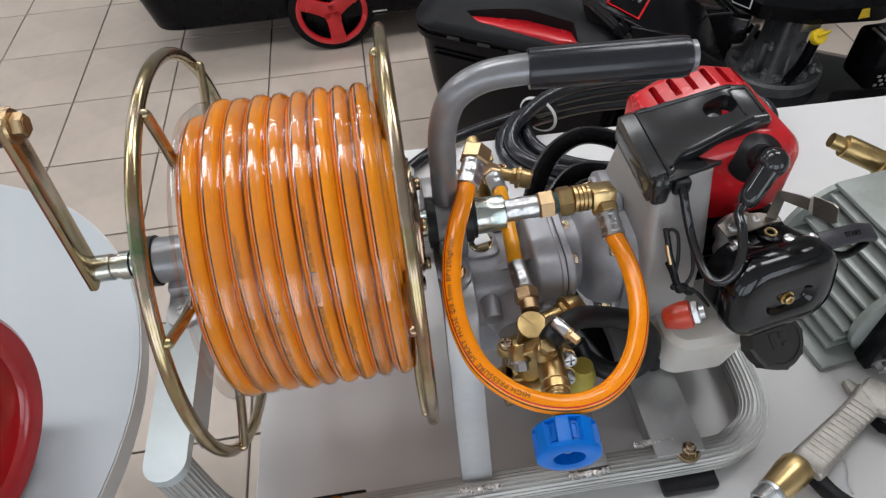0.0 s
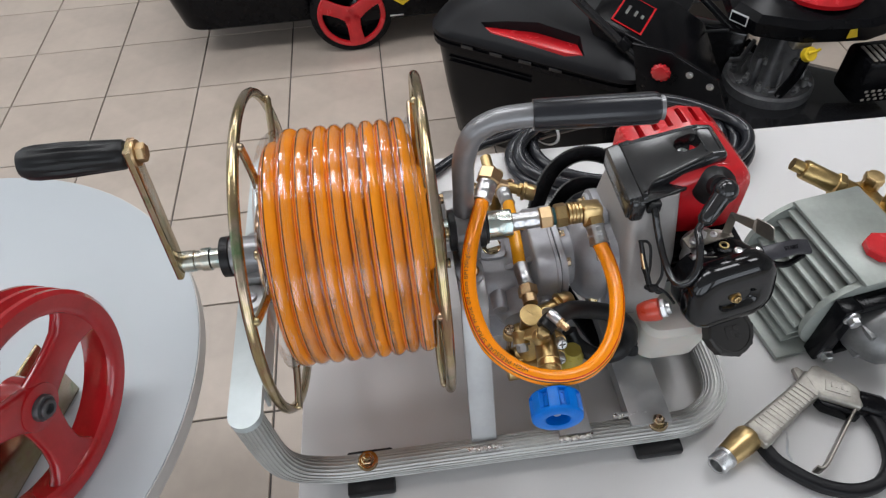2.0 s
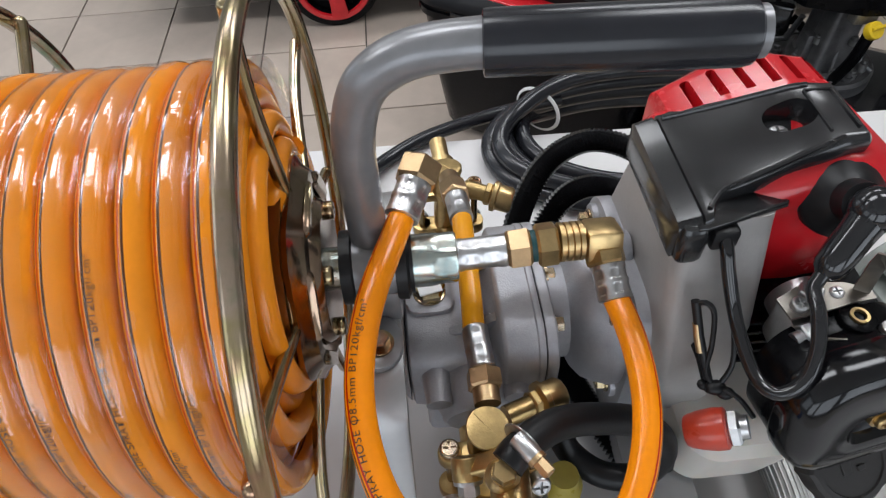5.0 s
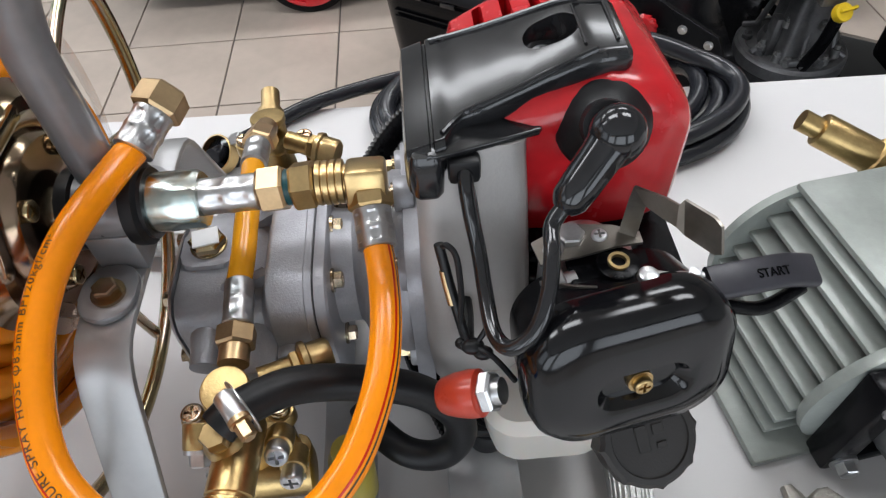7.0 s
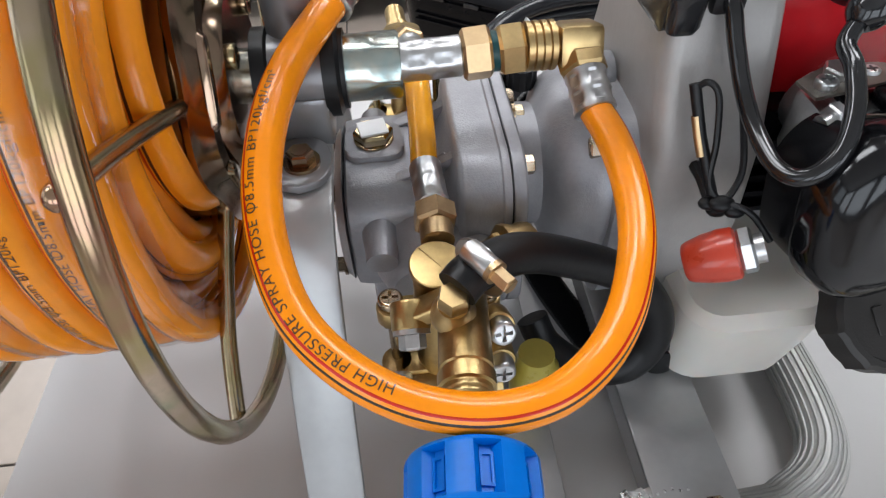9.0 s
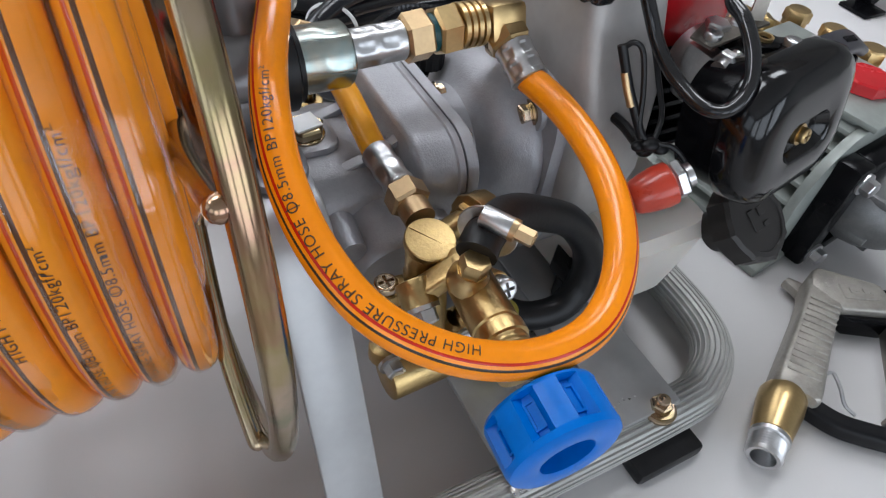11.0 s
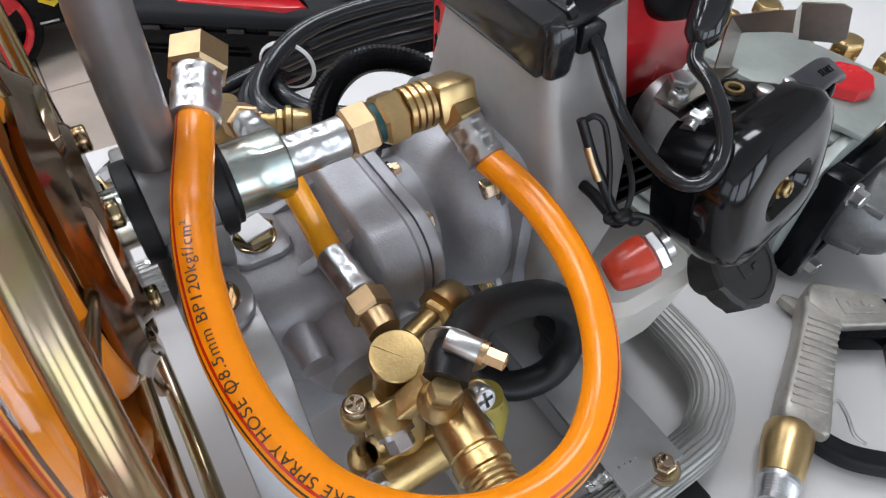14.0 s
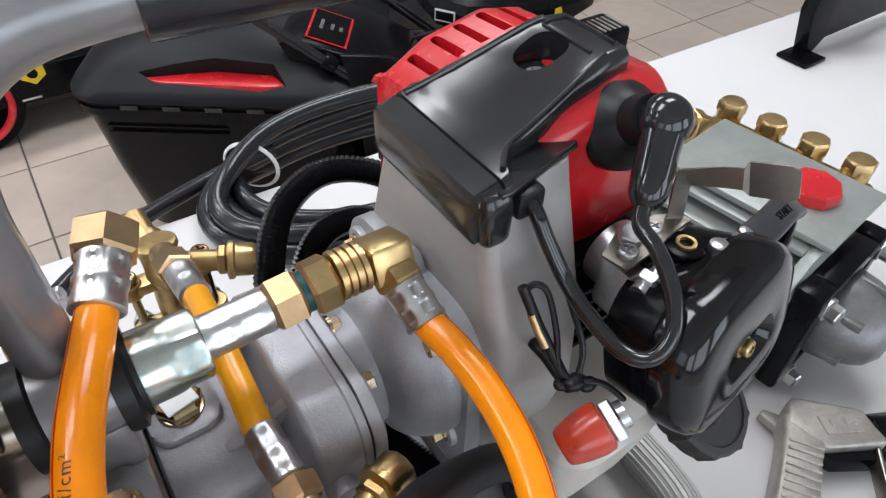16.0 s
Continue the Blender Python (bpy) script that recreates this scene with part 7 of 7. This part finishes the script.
    out = [(-0.21, -0.06), (-0.17, -0.13), (-0.06, -0.17), (0.10, -0.165), (0.19, -0.12), (0.215, -0.02), (0.20, 0.12), (0.08, 0.19), (-0.10, 0.19), (-0.20, 0.10)]
    loft(bm, [[w @ Vector((x * g, y * g + dy, z)) for x, y in out] for z, g, dy in ((0.412, 0.80, 0.02), (0.424, 0.98, 0), (0.462, 1.0, 0), (0.480, 0.93, 0), (0.490, 0.72, 0), (0.498, 0.64, 0))])
    hd = part("engine_hood", bm, M_PLAST, eg, "faceted black engine hood", 25)
    bm = bmesh.new()
    lathe(bm, e + Vector((0.05, 0.000, 0.505)), e + Vector((0.05, 0.000, 1)), [(0, 0.105), (0.012, 0.108), (0.022, 0.102), (0.040, 0.07), (0.052, 0.05), (0.054, 0.0)], 36)
    rc = part("recoil_cover", bm, M_RED, eg, "red recoil starter cover")
    for k in range(5):
        a = math.tau * k / 5 + 0.5
        bm = bmesh.new()
        box(bm, (0.072, 0, 0.0), (0.04, 0.012, 0.006), 0.002, Matrix.Translation(e + Vector((0.05, 0.000, 0.532))) @ Matrix.Rotation(a, 4, "Z") @ Matrix.Rotation(radians(22), 4, "Y"))
        part("recoil_slot", bm, M_GLOSS, rc)
    bm = bmesh.new()
    q = Vector((1.045, 1.262, 0.40))
    sweep(bm, spline([(1.030, 1.300, 0.26), (1.034, 1.275, 0.33), (1.037, 1.266, 0.404)], 5), 0.013, seg=14)
    part("filler_tube", bm, M_PLAST, eg)
    bm = bmesh.new()
    cyl(bm, (1.034, 1.266, 0.406), (1.036, 1.252, 0.418), 0.0185, seg=24, bev=0.003)
    box(bm, (0.004, 0, 0.007), (0.040, 0.007, 0.012), 0.002, frame_to((1.0385, 1.259, 0.414), (1.0415, 1.249, 0.430)))
    part("dipstick_cap", bm, M_YEL, eg, "yellow dipstick cap")
    bm = bmesh.new()
    box(bm, (1.030, 1.300, 0.432), (0.050, 0.03, 0.044), 0.004)
    part("carburettor_box", bm, M_GUN, eg)
    bm = bmesh.new()
    box(bm, (0, 0, 0), (0.034, 0.001, 0.024), 0, Matrix.Translation((1.136, 1.262, 0.458)) @ Matrix.Rotation(radians(6), 4, "Z"))
    part("warning_sticker", bm, M_YEL, hd)
    bm = bmesh.new()
    box(bm, (0, 0, 0), (0.001, 0.050, 0.028), 0, Matrix.Translation((0.883, 1.368, 0.466)) @ Matrix.Rotation(radians(32), 4, "Z"))
    part("name_sticker", bm, M_WHITE, hd)
    bm = bmesh.new()
    box(bm, (0, 0, 0), (0.001, 0.044, 0.020), 0, Matrix.Translation((0.8813, 1.367, 0.466)) @ Matrix.Rotation(radians(32), 4, "Z"))
    part("name_field", bm, M_PLAST, hd)
    # muffler guard with slots and holes
    bm = bmesh.new()
    box(bm, (1.285, 1.285, 0.315), (0.17, 0.11, 0.13), 0.015)
    mf = part("muffler_guard", bm, M_PLAST, eg, "slotted black muffler guard")
    for k in range(9):
        bm = bmesh.new()
        box(bm, (1.218 + 0.0165 * k, 1.275, 0.3815), (0.009, 0.07, 0.003), 0.001)
        part("guard_slot", bm, M_GUN, mf)
    for i in range(3):
        for k in range(7):
            bm = bmesh.new()
            box(bm, (1.225 + 0.018 * k + 0.009 * (i % 2), 1.2295, 0.268 + 0.013 * i), (0.009, 0.003, 0.007), 0.001)
            part("guard_hole", bm, M_GUN, mf)
    bm = bmesh.new()
    sweep(bm, spline([(0.86, 1.36, 0.44), (0.80, 1.42, 0.40), (0.76, 1.46, 0.33), (0.75, 1.46, 0.25)], 6), 0.004, seg=8)
    part("control_cable", bm, M_BLACK, t)
    for p in ((0.69, -0.06), (0.69, 0.58), (1.22, -0.04), (1.22, 0.56)):
        q = m @ Vector((p[0], p[1], 0.10))
        wheel(t, q, m.to_3x3() @ Vector((0, -1 if p[1] < 0.2 else 1, 0)), 0.10, 0.05)


def mower_far():
    t = thing("lawn_mower", (-0.1, 2.4, 0), "black lawn mower with red spoked wheel and yellow badge", "lawn mower")
    wheel(t, (-0.135, 2.165, 0.148), (0.04, -1, 0), 0.148, 0.055)
    wheel(t, (-0.12, 2.75, 0.128), (-0.04, 1, 0), 0.128, 0.055)
    wheel(t, (0.55, 2.18, 0.10), (0.04, -1, 0), 0.10, 0.05)
    bm = bmesh.new()
    tub(bm, ((0.09, -0.22, 0.62, 2.20, 2.72, 0.12), (0.16, -0.24, 0.66, 2.17, 2.74, 0.14), (0.24, -0.20, 0.62, 2.20, 2.70, 0.14), (0.28, -0.10, 0.52, 2.28, 2.62, 0.12)), 8)
    dk = part("deck", bm, M_GLOSS, t, "glossy black mower deck")
    bm = bmesh.new()
    box(bm, (0.06, 2.155, 0.165), (0.34, 0.02, 0.10), 0.008)
    sd = part("side_plate", bm, M_PLAST, dk)
    bm = bmesh.new()
    prism(bm, [(-0.032, 0.02), (-0.032, -0.012), (0, -0.034), (0.032, -0.012), (0.032, 0.02)], 0, 0.002, Matrix.Translation((0.055, 2.144, 0.20)) @ Matrix.Rotation(radians(90), 4, "X"))
    part("badge", bm, M_YEL, sd, "yellow shield badge")
    bm = bmesh.new()
    cyl(bm, (0.055, 2.1415, 0.199), (0.055, 2.1405, 0.199), 0.014, seg=18)
    part("badge_mark", bm, M_PLAST, sd)
    bm = bmesh.new()
    box(bm, (0.03, 2.144, 0.128), (0.05, 0.003, 0.006), 0.001)
    part("trim_strip", bm, M_CHROME, sd)
    bm = bmesh.new()
    tub(bm, ((0.10, -0.72, -0.24, 2.22, 2.70, 0.07), (0.12, -0.76, -0.22, 2.19, 2.73, 0.09), (0.30, -0.80, -0.20, 2.17, 2.75, 0.10), (0.42, -0.82, -0.18, 2.16, 2.76, 0.10), (0.50, -0.70, -0.18, 2.22, 2.70, 0.10)))
    part("grass_bag", bm, M_PLAST, t, "black grass collector")
    bm = bmesh.new()
    lathe(bm, (0.22, 2.45, 0.28), (0.22, 2.45, 1), [(0, 0.12), (0.12, 0.12), (0.13, 0.19), (0.20, 0.19), (0.22, 0.15), (0.24, 0.0)], 28)
    part("mower_engine", bm, M_PLAST, t)
    bm = bmesh.new()
    lathe(bm, (0.22, 2.45, 0.515), (0.22, 2.45, 1), [(0, 0.12), (0.02, 0.11), (0.03, 0.0)], 28)
    part("recoil_cover", bm, M_RED, t)


def mower_behind():
    """A third mower, of which little shows past the first."""
    t = thing("lawn_mower", (1.25, 2.2, 0), "black and red lawn mower behind another one", "lawn mower")
    bm = bmesh.new()
    tub(bm, ((0.08, 0.80, 1.60, 1.95, 2.45, 0.12), (0.18, 0.78, 1.62, 1.93, 2.47, 0.14), (0.23, 0.84, 1.55, 1.99, 2.41, 0.14)), 8)
    part("deck", bm, M_GLOSS, t)
    for y in (2.02, 2.40):
        bm = bmesh.new()
        sweep(bm, [(0.80, y, 0.22), (0.40, y, 0.42), (-0.05, y, 0.62)], 0.012, seg=10)
        part("handle_tube", bm, M_RED, t, "red tube handle")
    bm = bmesh.new()
    lathe(bm, (1.22, 2.2, 0.22), (1.22, 2.2, 1), [(0, 0.13), (0.12, 0.12), (0.13, 0.18), (0.20, 0.17), (0.22, 0.0)], 28)
    part("mower_engine", bm, M_PLAST, t)
    bm = bmesh.new()
    lathe(bm, (1.22, 2.2, 0.43), (1.22, 2.2, 1), [(0, 0.12), (0.03, 0.10), (0.04, 0.0)], 28)
    part("recoil_cover", bm, M_RED, t)
    wheel(t, (0.86, 1.92, 0.10), (0, -1, 0), 0.10, 0.05)


mower()
mower_far()
mower_behind()
